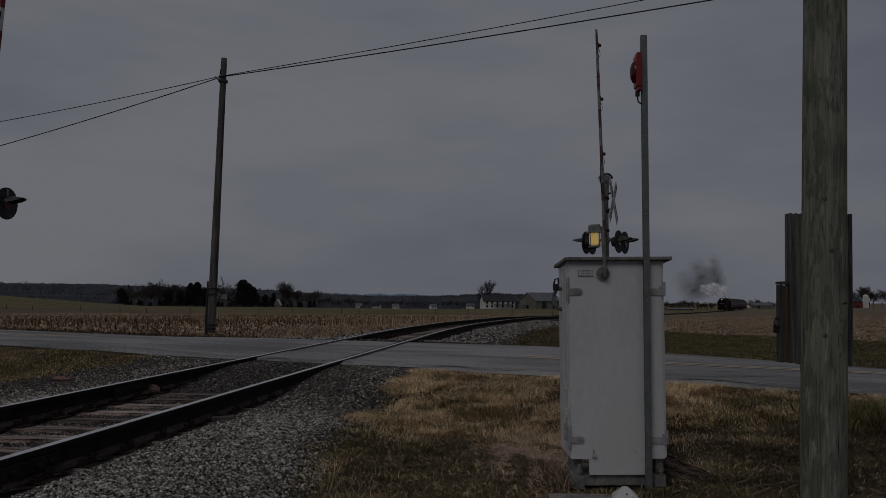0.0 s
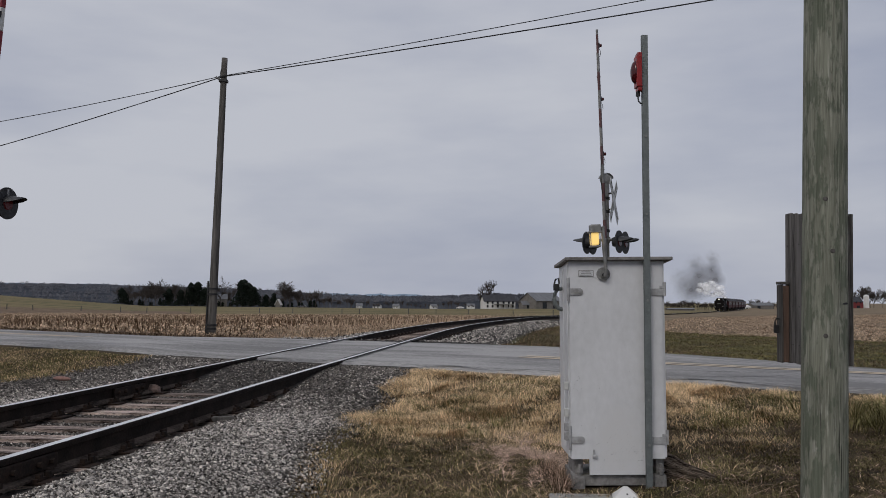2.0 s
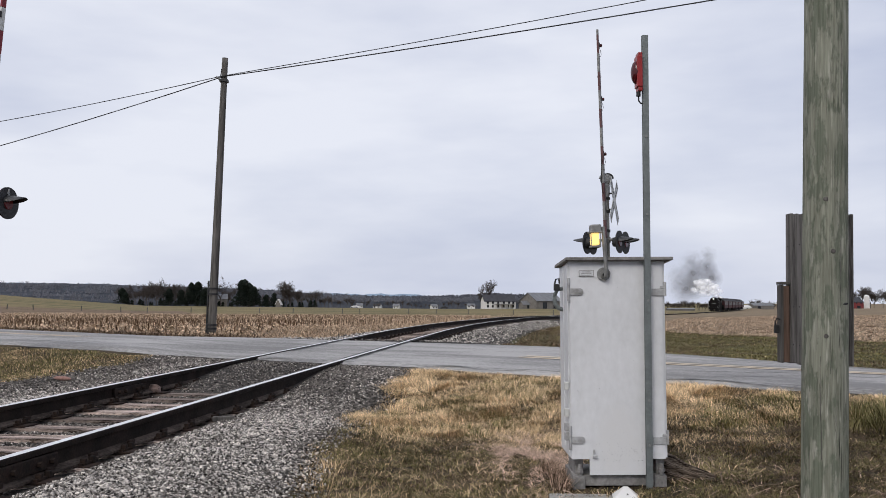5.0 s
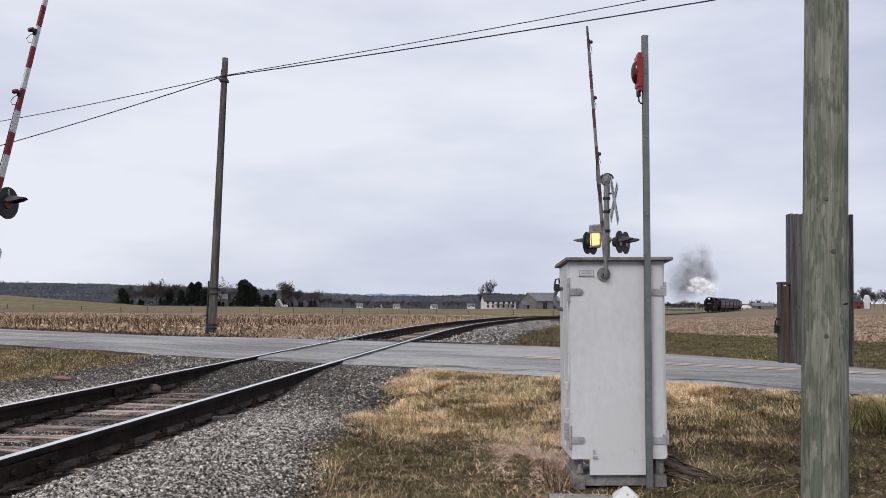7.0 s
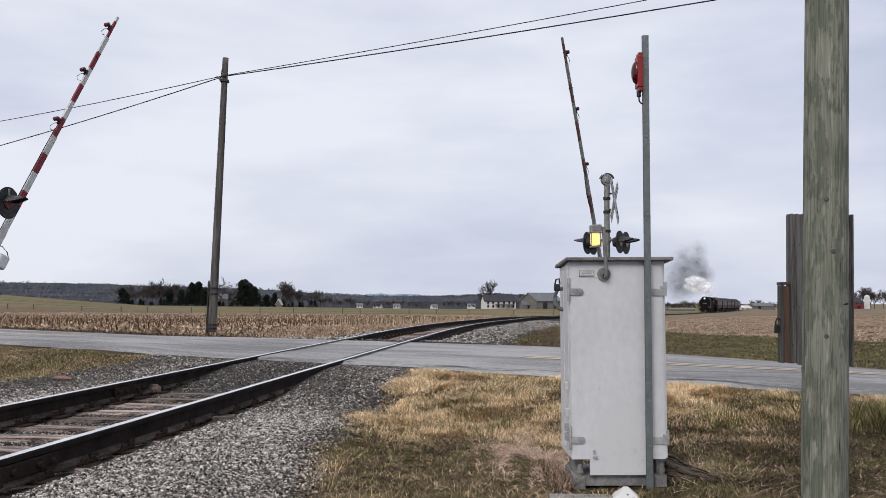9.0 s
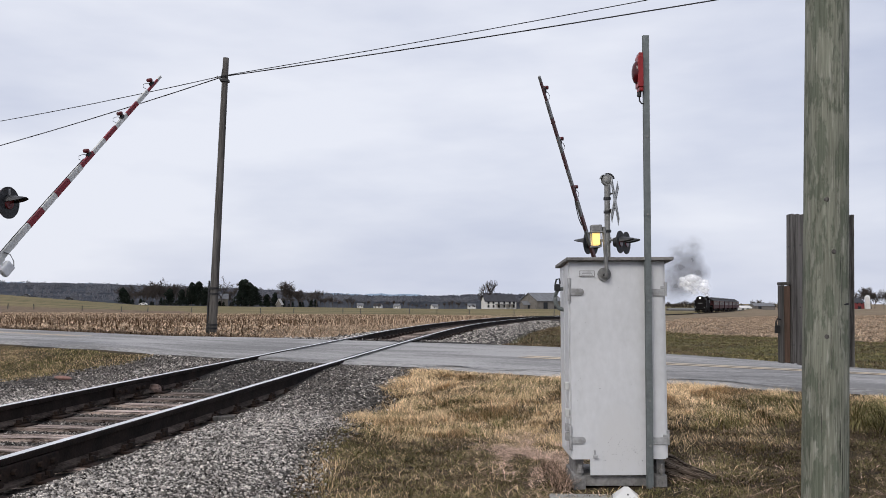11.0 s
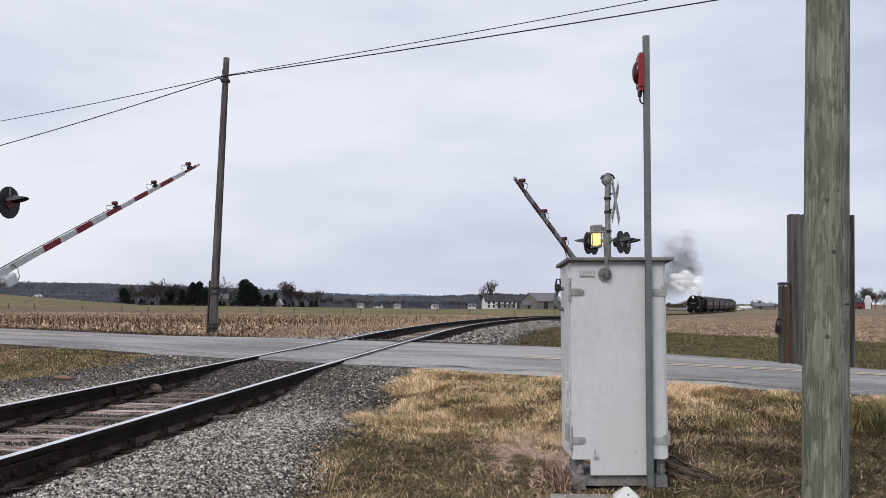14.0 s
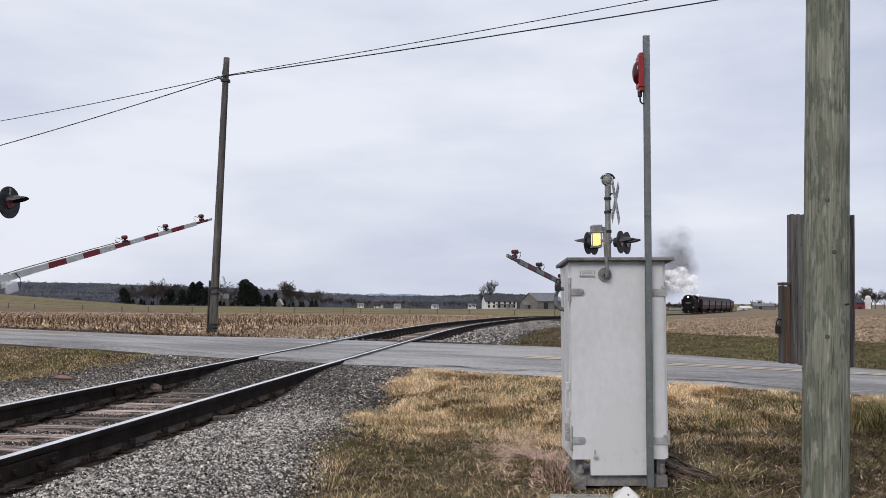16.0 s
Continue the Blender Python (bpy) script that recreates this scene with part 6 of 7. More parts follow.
def build_ridge(name, depth, x0, x1, tops, material, label, bump, step):
    xs = np.arange(x0, x1, step)
    r = np.random.default_rng(int(depth))
    base = np.interp(xs / depth, [t[0] for t in tops], [t[1] for t in tops])
    soft = np.convolve(r.normal(0, 1, len(xs) + 40), np.ones(9) / 3.0, 'same')[20:-20]
    n = base + bump * (r.normal(0, 0.8, len(xs)) + soft)
    V = []
    for f, dy in ((-1.0, 0.0), (0.0, 0.02), (0.5, 0.085), (1.0, 0.15)):
        zz = n * f if f >= 0 else np.full(len(xs), -30.0)
        V.append(np.stack([xs, np.full(len(xs), depth * (1 + dy)), EYE[2] + zz - 1.0], -1))
    V.append(np.stack([xs, np.full(len(xs), depth * 1.3), np.full(len(xs), -60.0)], -1))
    m = len(xs)
    F = [(i * m + j, i * m + j + 1, (i + 1) * m + j + 1, (i + 1) * m + j) for i in range(4) for j in range(m - 1)]
    ob = new(name, mesh_of(name, np.vstack(V), F, material))
    tagged(ob, label, "backdrop", kind="structure")


def ridge_woods(name, depth, b0, b1, tops, count, size, label, seed):
    """Crowns of the woods that cover a ridge, too many to count."""
    r = np.random.default_rng(seed)
    shapes, tri = stone_shapes(16, seed)
    shapes = np.array(shapes) * np.array([0.75, 1.0, 2.1])
    b, f = r.uniform(b0, b1, count), r.uniform(0.0, 1.0, count) ** 0.8
    top = np.interp(b, [q[0] for q in tops], [q[1] for q in tops])
    y = depth * (1.005 + 0.14 * f)
    x = b * y
    z = EYE[2] + top * f - 3.0 * (1 - f)
    s = size * r.uniform(0.6, 1.4, count)
    v = shapes[r.integers(0, 16, count)] * s[:, None, None] + np.stack([x, y, z], -1)[:, None, :]
    t = (tri[None] + (np.arange(count) * shapes.shape[1])[:, None, None]).reshape(-1, 3)
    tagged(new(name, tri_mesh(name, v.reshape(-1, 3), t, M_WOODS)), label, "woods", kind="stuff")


def skyline_trees(name, depth, b0, b1, tops, up, count, size, label, seed):
    """A row of uneven tree tops part of the way up a ridge: clumps of thin twig slivers."""
    r = np.random.default_rng(seed)
    b = np.repeat(np.clip(r.uniform(b0, b1, count) + r.normal(0, 0.004, count), b0, b1), 34)
    tall = np.repeat(r.uniform(0.3, 1.35, count) ** 1.8, 34)
    top = np.interp(b, [q[0] for q in tops], [q[1] for q in tops])
    n = len(b)
    f = r.uniform(0, 1, n)
    half = size * tall * (0.20 + 0.42 * np.sin(np.pi * np.clip(f, 0.08, 1.0)))
    y = depth * (1.0 + 0.135 * up) + r.uniform(-4.0, 4.0, n)
    x = b * y + r.normal(0, 0.5, n) * half
    z = EYE[2] + top * up - 2.2 + f * size * tall
    h, w, lean = size * r.uniform(0.16, 0.4, n), size * r.uniform(0.04, 0.11, n), r.normal(0, 0.15, n) * size
    v = np.stack([np.stack([x - w, y, z], -1), np.stack([x + w, y, z], -1), np.stack([x + lean, y, z + h], -1)], 1).reshape(-1, 3)
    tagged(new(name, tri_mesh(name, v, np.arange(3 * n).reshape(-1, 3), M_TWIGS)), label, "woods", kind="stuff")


def gable_house(name, label, category, bearing, depth, w, d, wall_h, roof_h, wall_m, roof_m, yaw=0.0, windows=(), door=None, overhang=0.3, porch=None):
    x = far_x(bearing, depth)
    hs = thing(name, pose(x, depth, put(x, depth) - 0.1, 0, 0, yaw), label, category)
    bm = B()
    a = [bm.verts.new(p) for p in ((-w / 2, -d / 2, 0), (w / 2, -d / 2, 0), (w / 2, d / 2, 0), (-w / 2, d / 2, 0), (-w / 2, -d / 2, wall_h), (w / 2, -d / 2, wall_h), (w / 2, d / 2, wall_h), (-w / 2, d / 2, wall_h), (-w / 2, 0, wall_h + roof_h), (w / 2, 0, wall_h + roof_h))]
    for q in ((0, 1, 5, 4), (2, 3, 7, 6), (1, 2, 6, 9, 5), (3, 0, 4, 8, 7)):
        bm.faces.new([a[i] for i in q])
    wall = part("wall", bm, wall_m, hs)
    bm = B()
    o = overhang
    for s in (-1, 1):
        p = [(-w / 2 - o, s * (d / 2 + o), wall_h - o * roof_h / (d / 2)), (w / 2 + o, s * (d / 2 + o), wall_h - o * roof_h / (d / 2)), (w / 2 + o, 0, wall_h + roof_h + 0.05), (-w / 2 - o, 0, wall_h + roof_h + 0.05)]
        lo = [bm.verts.new(q) for q in p]
        hi = [bm.verts.new((q[0], q[1], q[2] + 0.18)) for q in p]
        bm.faces.new(lo)
        bm.faces.new(hi)
        for i in range(4):
            k = (i + 1) % 4
            bm.faces.new((lo[i], lo[k], hi[k], hi[i]))
    bmesh.ops.recalc_face_normals(bm, faces=bm.faces)
    part("roof", bm, roof_m, hs)
    for wx, wz, ww, wh in windows:
        part("window", box(B(), wx - ww / 2, wx + ww / 2, -d / 2 - 0.06, -d / 2 + 0.02, wz, wz + wh), M_WINDOW, wall)
    if door:
        part("door", box(B(), door[0] - door[1] / 2, door[0] + door[1] / 2, -d / 2 - 0.08, -d / 2 + 0.02, 0, door[2]), M_WINDOW, wall)
    if porch:
        bm = box(B(), porch[0], porch[1], -d / 2 - 2.4, -d / 2, 2.6, 2.8)
        part("porch_roof", bm, M_ROOFDARK, hs)
        for k in np.linspace(porch[0] + 0.2, porch[1] - 0.2, 5):
            part("porch_post", box(B(), k - 0.1, k + 0.1, -d / 2 - 2.3, -d / 2 - 2.1, 0, 2.6), M_HOUSEWHITE, hs)
    return hs


def build_farms():
    wins = [(x, z, 1.1, 1.5) for z in (0.9, 2.9) for x in (-7.0, -4.2, -1.2, 2.0, 5.0, 7.4)]
    gable_house("farmhouse", "white two-storey farmhouse with dark roof and porch", "house", 61, 500, 17.5, 9, 4.4, 3.2, M_HOUSEWHITE, M_ROOFDARK, 12, wins, None, 0.5, (-3.5, 7.5))
    gable_house("barn", "grey weathered barn with pale metal roof", "barn", 108, 492, 17, 15, 4.5, 4.2, M_BARNGREY, M_ROOFGREY, 32, [(-3, 0.3, 2.8, 3.4), (4, 0.3, 2.4, 3.0)], None, 0.5)
    gable_house("shed", "small grey shed beside the barn", "shed", 92, 488, 6, 5, 2.4, 1.8, M_BARNGREY, M_ROOFGREY, 20, [(0, 0.3, 1.2, 1.8)])
    gable_house("farmhouse", "small white house among far trees", "house", 31, 600, 5, 4, 2.2, 1.2, M_HOUSEWHITE, M_ROOFGREY, 5, [(-1.5, 1.2, 1, 1.2), (1.5, 1.2, 1, 1.2)])
    gable_house("farmhouse", "small white house among far trees", "house", -246, 512, 8, 7, 4.5, 2.4, M_BARNGREY, M_ROOFGREY, 15, [(-1.5, 1.2, 1, 1.2)])
    gable_house("farmhouse", "white gabled house among dark evergreens", "house", -181, 500, 3.0, 3.0, 1.8, 2.6, M_BARNGREY, M_HOUSEWHITE, 80, [(0, 0.8, 0.8, 0.9)])
    for bearing, yaw in ((-92, 10), (-51, -15), (-10, 25)):
        gable_house("farmhouse", "tiny white house among valley trees", "house", bearing, 530, 3.4, 3.4, 1.6, 1.1, M_HOUSEWHITE, M_ROOFGREY, yaw, [(-0.9, 0.5, 0.5, 0.7), (0.9, 0.5, 0.5, 0.7)])
    gable_house("farmhouse", "pale house with grey roof in the valley", "house", -72, 600, 5, 4, 1.6, 1.5, M_HOUSEWHITE, M_ROOFDARK, -20, [(-1.3, 0.5, 0.7, 0.8), (1.3, 0.5, 0.7, 0.8)])
    gable_house("barn", "red barn with white trim and dark roof", "barn", 454, 520, 7, 7, 3.8, 2.6, M_BARNRED, M_ROOFDARK, 20, [(-1.6, 3.0, 0.9, 1.1), (1.6, 3.0, 0.9, 1.1), (0, 0.1, 2.4, 1.6)])
    x = far_x(468, 525)
    s = thing("silo", pose(x, 525, put(x, 525)), "white farm silo with domed top", "silo")
    part("tower", rod(B(), (0, 0, 0), (0, 0, 6.8), 1.5, n=24), M_HOUSEWHITE, s)
    part("dome", ball(B(), (0, 0, 6.8), 1.5, 20, 10, (1, 1, 0.75)), M_HOUSEWHITE, s)
    gable_house("greenhouse", "long white greenhouse beyond the railway", "greenhouse", 334, 520, 9, 5, 1.5, 1.0, M_HOUSEWHITE, M_HOUSEWHITE, 6, [(-3, 0.4, 1.0, 0.7), (0, 0.4, 1.0, 0.7), (3, 0.4, 1.0, 0.7)])
    gable_house("barn", "grey long shed beyond the railway", "barn", 351, 520, 13, 6, 2.2, 1.4, M_BARNGREY, M_ROOFGREY, 14, [(-3, 0.3, 2, 2)])
    gable_house("greenhouse", "long low grey greenhouse beyond the railway", "greenhouse", 262, 540, 16, 5, 0.9, 0.5, M_BARNGREY, M_ROOFGREY, 4)
    # low fence posts across the meadow
    r = random.Random(9)
    proto = None
    for k in range(17):
        b = -480 + k * 40 + r.uniform(-12, 12)
        y = 150 + r.uniform(-3, 3)
        x = far_x(b, y)
        m = pose(x, y, put(x, y) - 0.1, r.uniform(-3, 3), r.uniform(-3, 3), 0)
        if proto is None:
            proto = thing("fence_post", m, "thin weathered wooden fence post in the meadow", "fence post", "fence posts")
            part("stake", box(B(), -0.06, 0.06, -0.06, 0.06, 0, 0.95, 0.01), M_DARKPOLE, proto)
        else:
            copy_thing(proto, m)


CARS = []


def build_car(paint, label):
    c = thing("car", Matrix(), label, "car", "cars on the far road")
    bm = B()
    prof = [(-2.2, 0.35), (2.2, 0.35), (2.25, 0.75), (1.3, 0.95), (0.6, 1.42), (-1.1, 1.45), (-1.9, 0.98), (-2.25, 0.9)]
    rows = [[bm.verts.new((x, y, z)) for x, z in prof] for y in (-0.85, 0.85)]
    for j in range(len(prof)):
        k = (j + 1) % len(prof)
        bm.faces.new((rows[0][j], rows[0][k], rows[1][k], rows[1][j]))
    bm.faces.new(rows[0])
    bm.faces.new(rows[1])
    bmesh.ops.recalc_face_normals(bm, faces=bm.faces)
    part("body", bm, paint, c)
    for y in (-0.87, 0.852):
        part("side_window", box(B(), -1.4, 0.55, y, y + 0.018, 0.98, 1.32), M_WINDOW, c)
    for x in (-1.4, 1.4):
        for y in (-0.8, 0.8):
            part("wheel", rod(B(), (x, y - 0.1, 0.33), (x, y + 0.1, 0.33), 0.33, n=16), M_BLACK, c)
    return c


NEAR_TOPS = [(-0.8, 21.0), (-0.49, 21.0), (-0.40, 18.5), (-0.36, 17), (-0.3, 16), (-0.2, 12), (-0.12, 5.5), (-0.06, 2), (0.02, 2), (0.05, 3), (0.11, 1), (0.13, -8)]
MID_TOPS = [(-0.5, 18), (-0.2, 14), (-0.12, 9), (-0.08, 6), (-0.03, 6), (0.02, 8), (0.06, 12), (0.1, 7), (0.12, 2), (0.13, -12)]


def build_distance():
    build_far_trees()
    for f, count in ((0.12, 240), (0.34, 260), (0.56, 300), (0.78, 360), (0.93, 700)):
        skyline_trees("ridge_trees", 900.0, -0.56, 0.10, NEAR_TOPS, f, count, 3.8 if f < 0.9 else 3.0, "grey leafless trees rising up the near ridge", int(33 + f * 50))
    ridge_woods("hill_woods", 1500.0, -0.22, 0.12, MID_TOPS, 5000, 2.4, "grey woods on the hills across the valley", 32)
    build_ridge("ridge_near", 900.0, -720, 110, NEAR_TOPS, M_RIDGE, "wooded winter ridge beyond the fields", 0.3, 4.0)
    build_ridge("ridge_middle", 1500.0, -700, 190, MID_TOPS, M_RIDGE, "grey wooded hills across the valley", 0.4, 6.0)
    build_ridge("ridge_far", 3200.0, -1800, 300, [(-0.6, 75), (-0.45, 70), (-0.2, 35), (-0.1, 26), (-0.03, 22), (0.0, 12), (0.05, 4), (0.2, -4)], M_FARRIDGE, "far hills on the skyline in painted pale blue haze", 1.5, 25.0)
    build_farms()
    silver = mat("silver_car_paint", (0.10, 0.10, 0.11), (0.07, 0.07, 0.08), 0.3, bump=0)
    white = mat("white_car_paint", (0.75, 0.75, 0.75), (0.65, 0.65, 0.65), 0.3, bump=0)
    CARS.append((build_car(silver, "dark grey car on the far road"), [(8.5, -376.0), (9.0, -393.0)]))
    CARS.append((build_car(M_BLACK, "black car on the far road"), [(11.5, -393.0), (12.0, -373.0)]))
    CARS.append((build_car(white, "white car on the far road"), [(12.5, -390.0), (14.5, -468.0)]))
    CARS.append((build_car(M_BLACK, "dark car on the far road"), [(15.2, -375.0), (16.0, -404.5)]))


build_distance()


# ---- what grows and lies on the ground ----
def grow():
    # verge this side of the road, right of the stones
    def lie(x, y, loose=0.7):
        return 11.0 * patch_noise(x, y, 0.38, 41) + RNG.normal(0, loose, len(x))
    n = 400000
    x, y = RNG.uniform(-1.9, 8.2, n), RNG.uniform(4.6, 14.5, n)
    side, s = track_distance(x, y)
    ru, rv = road_uv(x, y)
    lim = gravel_edge(s) - 0.25 + 0.4 * patch_noise(x, y, 0.5, 8)
    ok = (side > lim) & (rv < -0.08 - 0.5 * patch_noise(x, y, 0.3, 17)) & (np.abs(x) < 0.56 * y + 0.3)
    ok &= ~((x > 0.80) & (x < 1.46) & (y > 5.74) & (y < 6.25)) & ~(np.hypot(x - 2.27, y - 5.45) < 0.15)
    ok &= ~((x > 0.62) & (x < 1.1) & (y > 5.0) & (y < 5.55))
    x, y = x[ok], y[ok]
    ru, rv = road_uv(x, y)
    tan = patch_noise(x, y, 0.55, 1)
    grn = patch_noise(x, y, 0.5, 2)
    far_tan = np.clip((y - 7.45 - 0.5 * (x > 1.3) + 1.0 * patch_noise(x, y, 0.6, 12)) / 0.9, 0, 1)
    u = RNG.uniform(0, 1, len(x))
    is_tan = u < (0.17 - 0.12 * (x > 1.2) + 0.83 * far_tan) * (0.55 + 0.6 * tan)
    is_tan &= ~((grn > 0.80) & (RNG.uniform(0, 1, len(x)) < 0.55))
    is_grn = ~is_tan & (RNG.uniform(0, 1, len(x)) < 0.35 + 0.45 * grn)
    z = ground_z(x, y) - 0.004
    hgt = 0.022 + 0.062 * patch_noise(x, y, 0.16, 5) * (0.35 + 0.65 * far_tan)
    for sel, m, nm, lb, k, ln in ((is_tan, M_GRASS_TAN, "dead_grass", "tan dead winter grass along the road", 1.0, 0.9), (is_grn, M_GRASS_GREEN, "green_grass", "short green grass among the dead blades", 0.75, 0.7),
                                  (~is_tan & ~is_grn, M_GRASS_BROWN, "matted_grass", "brown matted grass and leaf litter", 0.55, 1.6)):
        blades(x[sel], y[sel], z[sel], hgt[sel] * k, 0.0014 + 0.00026 * y[sel], ln * 1.7, m, nm, lb, "grass", ang=lie(x[sel], y[sel]))
    # low dark growth close by
    n = 210000
    x, y = RNG.uniform(-1.6, 4.6, n), RNG.uniform(4.6, 8.2, n)
    side, s = track_distance(x, y)
    ok = (side > gravel_edge(s) + 0.05) & (np.abs(x) < 0.56 * y + 0.3) & (RNG.uniform(0, 1, n) < np.clip((8.2 - y) / 1.0, 0, 1))
    ok &= ~((x > 0.80) & (x < 1.46) & (y > 5.74) & (y < 6.25)) & ~(np.hypot(x - 2.27, y - 5.45) < 0.15) & ~((x > 0.62) & (x < 1.1) & (y > 5.0) & (y < 5.68))
    x, y = x[ok], y[ok]
    ok = patch_noise(x, y, 0.09, 24) + 0.5 * patch_noise(x, y, 0.3, 25) > 0.55
    x, y = x[ok], y[ok]
    g = RNG.uniform(0, 1, len(x)) < 0.35 + 0.45 * patch_noise(x, y, 0.3, 22)
    z = ground_z(x, y) - 0.002
    blades(x[g], y[g], z[g], 0.020, 0.0040, 1.2, M_GRASS_GREEN, "low_green_growth", "low dark green growth on damp soil", "grass")
    blades(x[~g], y[~g], z[~g], 0.020, 0.0042, 2.0, M_GRASS_BROWN, "low_brown_growth", "low brown leaf litter on damp soil", "grass")
    # blades lying flat over one another
    n = 150000
    x, y = RNG.uniform(-1.7, 8.0, n), RNG.uniform(4.6, 13.5, n)
    side, s = track_distance(x, y)
    ru, rv = road_uv(x, y)
    ok = (side > gravel_edge(s) - 0.1) & (rv < -0.1) & (np.abs(x) < 0.56 * y + 0.3)
    ok &= ~((x > 0.80) & (x < 1.46) & (y > 5.74) & (y < 6.25)) & ~(np.hypot(x - 2.27, y - 5.45) < 0.2) & ~((x > 0.62) & (x < 1.1) & (y > 5.0) & (y < 5.55))
    x, y = x[ok], y[ok]
    pale = RNG.uniform(0, 1, len(x)) < 0.08 + 0.12 * (x < 0.7) + 0.60 * np.clip((y - 7.7) / 1.0, 0, 1) * (0.4 + 0.8 * patch_noise(x, y, 0.55, 1))
    z = ground_z(x, y) + 0.006
    blades(x[pale], y[pale], z[pale] + 0.010, 0.013, 0.0004 + 0.00036 * y[pale], 5.0, M_GRASS_TAN, "flattened_grass", "flattened tan grass along the road", "grass")
    blades(x[~pale], y[~pale], z[~pale], 0.014, 0.0018 + 0.00028 * y[~pale], 5.0, M_GRASS_BROWN, "flattened_litter", "flattened brown litter on the verge", "grass")
    # tufts: blades that fan out from one root
    def tufts(n, xs, ys, k, spread, height, width, material, name, label, keep=None):
        cx, cy = RNG.uniform(*xs, n), RNG.uniform(*ys, n)
        side, s = track_distance(cx, cy)
        ru, rv = road_uv(cx, cy)
        ok = (side > gravel_edge(s) - 0.1) & (rv < -0.25) & (np.abs(cx) < 0.54 * cy + 0.2) & ~((cx > 0.55) & (cx < 1.55) & (cy > 4.9) & (cy < 6.3)) & (np.hypot(cx - 2.27, cy - 5.45) > 0.22)
        if keep is not None:
            ok &= keep(cx, cy)
        cx, cy = cx[ok], cy[ok]
        big = np.repeat(RNG.uniform(0.55, 1.35, len(cx)), k)
        ox, oy = RNG.normal(0, spread, len(big)) * big, RNG.normal(0, spread, len(big)) * big
        px, py = np.repeat(cx, k) + ox, np.repeat(cy, k) + oy
        blades(px, py, ground_z(px, py) - 0.004, height * big, width, 0.95, material, name, label, "grass", ang=np.arctan2(oy, ox) + RNG.normal(0, 0.5, len(px)))
    tufts(1500, (-1.4, 7.4), (8.0, 13.2), 38, 0.045, 0.050, 0.0034, M_GRASS_TAN, "dead_grass_tufts", "thick tan tufts of dead winter grass")
    tufts(420, (-1.4, 7.2), (7.9, 9.2), 42, 0.05, 0.062, 0.0036, M_GRASS_GREEN, "green_grass_tufts", "green tufts at the foot of dead grass", lambda x, y: patch_noise(x, y, 0.5, 51) > 0.5)
    tufts(260, (-1.4, 7.2), (9.2, 13.0), 40, 0.05, 0.050, 0.0040, M_GRASS_GREEN, "green_grass_tufts", "olive tufts among the tan grass", lambda x, y: patch_noise(x, y, 0.7, 52) > 0.55)
    tufts(420, (-1.5, 0.75), (5.2, 8.3), 40, 0.045, 0.036, 0.0026, M_GRASS_GREEN, "green_grass_tufts", "short green tufts on damp soil", lambda x, y: patch_noise(x, y, 0.4, 53) > 0.4)
    tufts(300, (-1.5, 0.75), (5.2, 8.0), 30, 0.07, 0.026, 0.0014, M_GRASS_TAN, "dead_grass_tufts", "small tan tufts on damp soil", lambda x, y: patch_noise(x, y, 0.3, 54) > 0.6)
    tufts(130, (1.5, 4.4), (5.2, 8.4), 34, 0.045, 0.045, 0.0028, M_GRASS_GREEN, "green_grass_tufts", "short green tufts by the pole", lambda x, y: patch_noise(x, y, 0.4, 55) > 0.5)
    tufts(26, (3.35, 4.3), (7.3, 8.7), 80, 0.09, 0.15, 0.0050, M_GRASS_GREEN, "green_grass_tufts", "tall lush green tufts beyond the pole")
    tufts(16, (-1.15, -0.7), (5.6, 6.5), 30, 0.07, 0.065, 0.0022, M_GRASS_TAN, "dead_grass_tufts", "tall pale dead grass beside the stones")
    # pale straw lying about the foot of the cabinet
    n = 7000
    x, y = RNG.normal(0.66, 0.16, n), RNG.normal(7.0, 0.55, n)
    ok = (y > 4.8) & (patch_noise(x, y * 0.35, 0.06, 15) > 0.45) & ~((x > 0.80) & (x < 1.46) & (y > 5.76) & (y < 6.25))
    straw = mat("pale_straw", (0.72, 0.53, 0.41), (0.34, 0.23, 0.17), 0.9, bump=0, random_=0.65, island=True, spec=0.1)
    blades(x[ok], y[ok], ground_z(x[ok], y[ok]) + 0.022, 0.014, 0.0050, 6.5, straw, "straw", "pale dry straw lying by the cabinet", "straw")
    n = 700
    x, y = RNG.uniform(1.3, 3.8, n), RNG.uniform(4.9, 6.9, n)
    blades(x, y, ground_z(x, y) + 0.012, 0.014, 0.005, 6.0, straw, "straw", "pale dry straw lying by the pole", "straw")
    n = 46
    x, y = RNG.uniform(1.5, 2.15, n), RNG.uniform(5.3, 6.6, n)
    blades(x, y, ground_z(x, y) + 0.012, 0.045, 0.006, 3.2, straw, "dead_twigs", "pale broken twigs lying by the pole", "twigs")
    # dead weeds against the side of the cabinet
    n = 1500
    x, y = 0.80 - np.abs(RNG.normal(0, 0.055, n)), RNG.uniform(5.72, 6.5, n)
    weed = RNG.uniform(0, 1, n) < 0.45
    for sel, m in ((weed, straw), (~weed, M_GRASS_BROWN)):
        blades(x[sel], y[sel], ground_z(x[sel], y[sel]) - 0.004, 0.085, 0.0028, 0.9, m, "dead_weeds", "brown dead weeds against the cabinet side", "weeds")
    # verge left of the track
    n = 170000
    y = RNG.uniform(11.0, 21.0, n)
    x = -y * RNG.uniform(0.22, 0.56, n)
    side, s = track_distance(x, y)
    ru, rv = road_uv(x, y)
    ok = (side < gravel_left(s) + 0.25 - 0.45 * patch_noise(x, y, 0.8, 8)) & (rv < -0.25) & (np.abs(x) < 0.54 * y + 0.4)
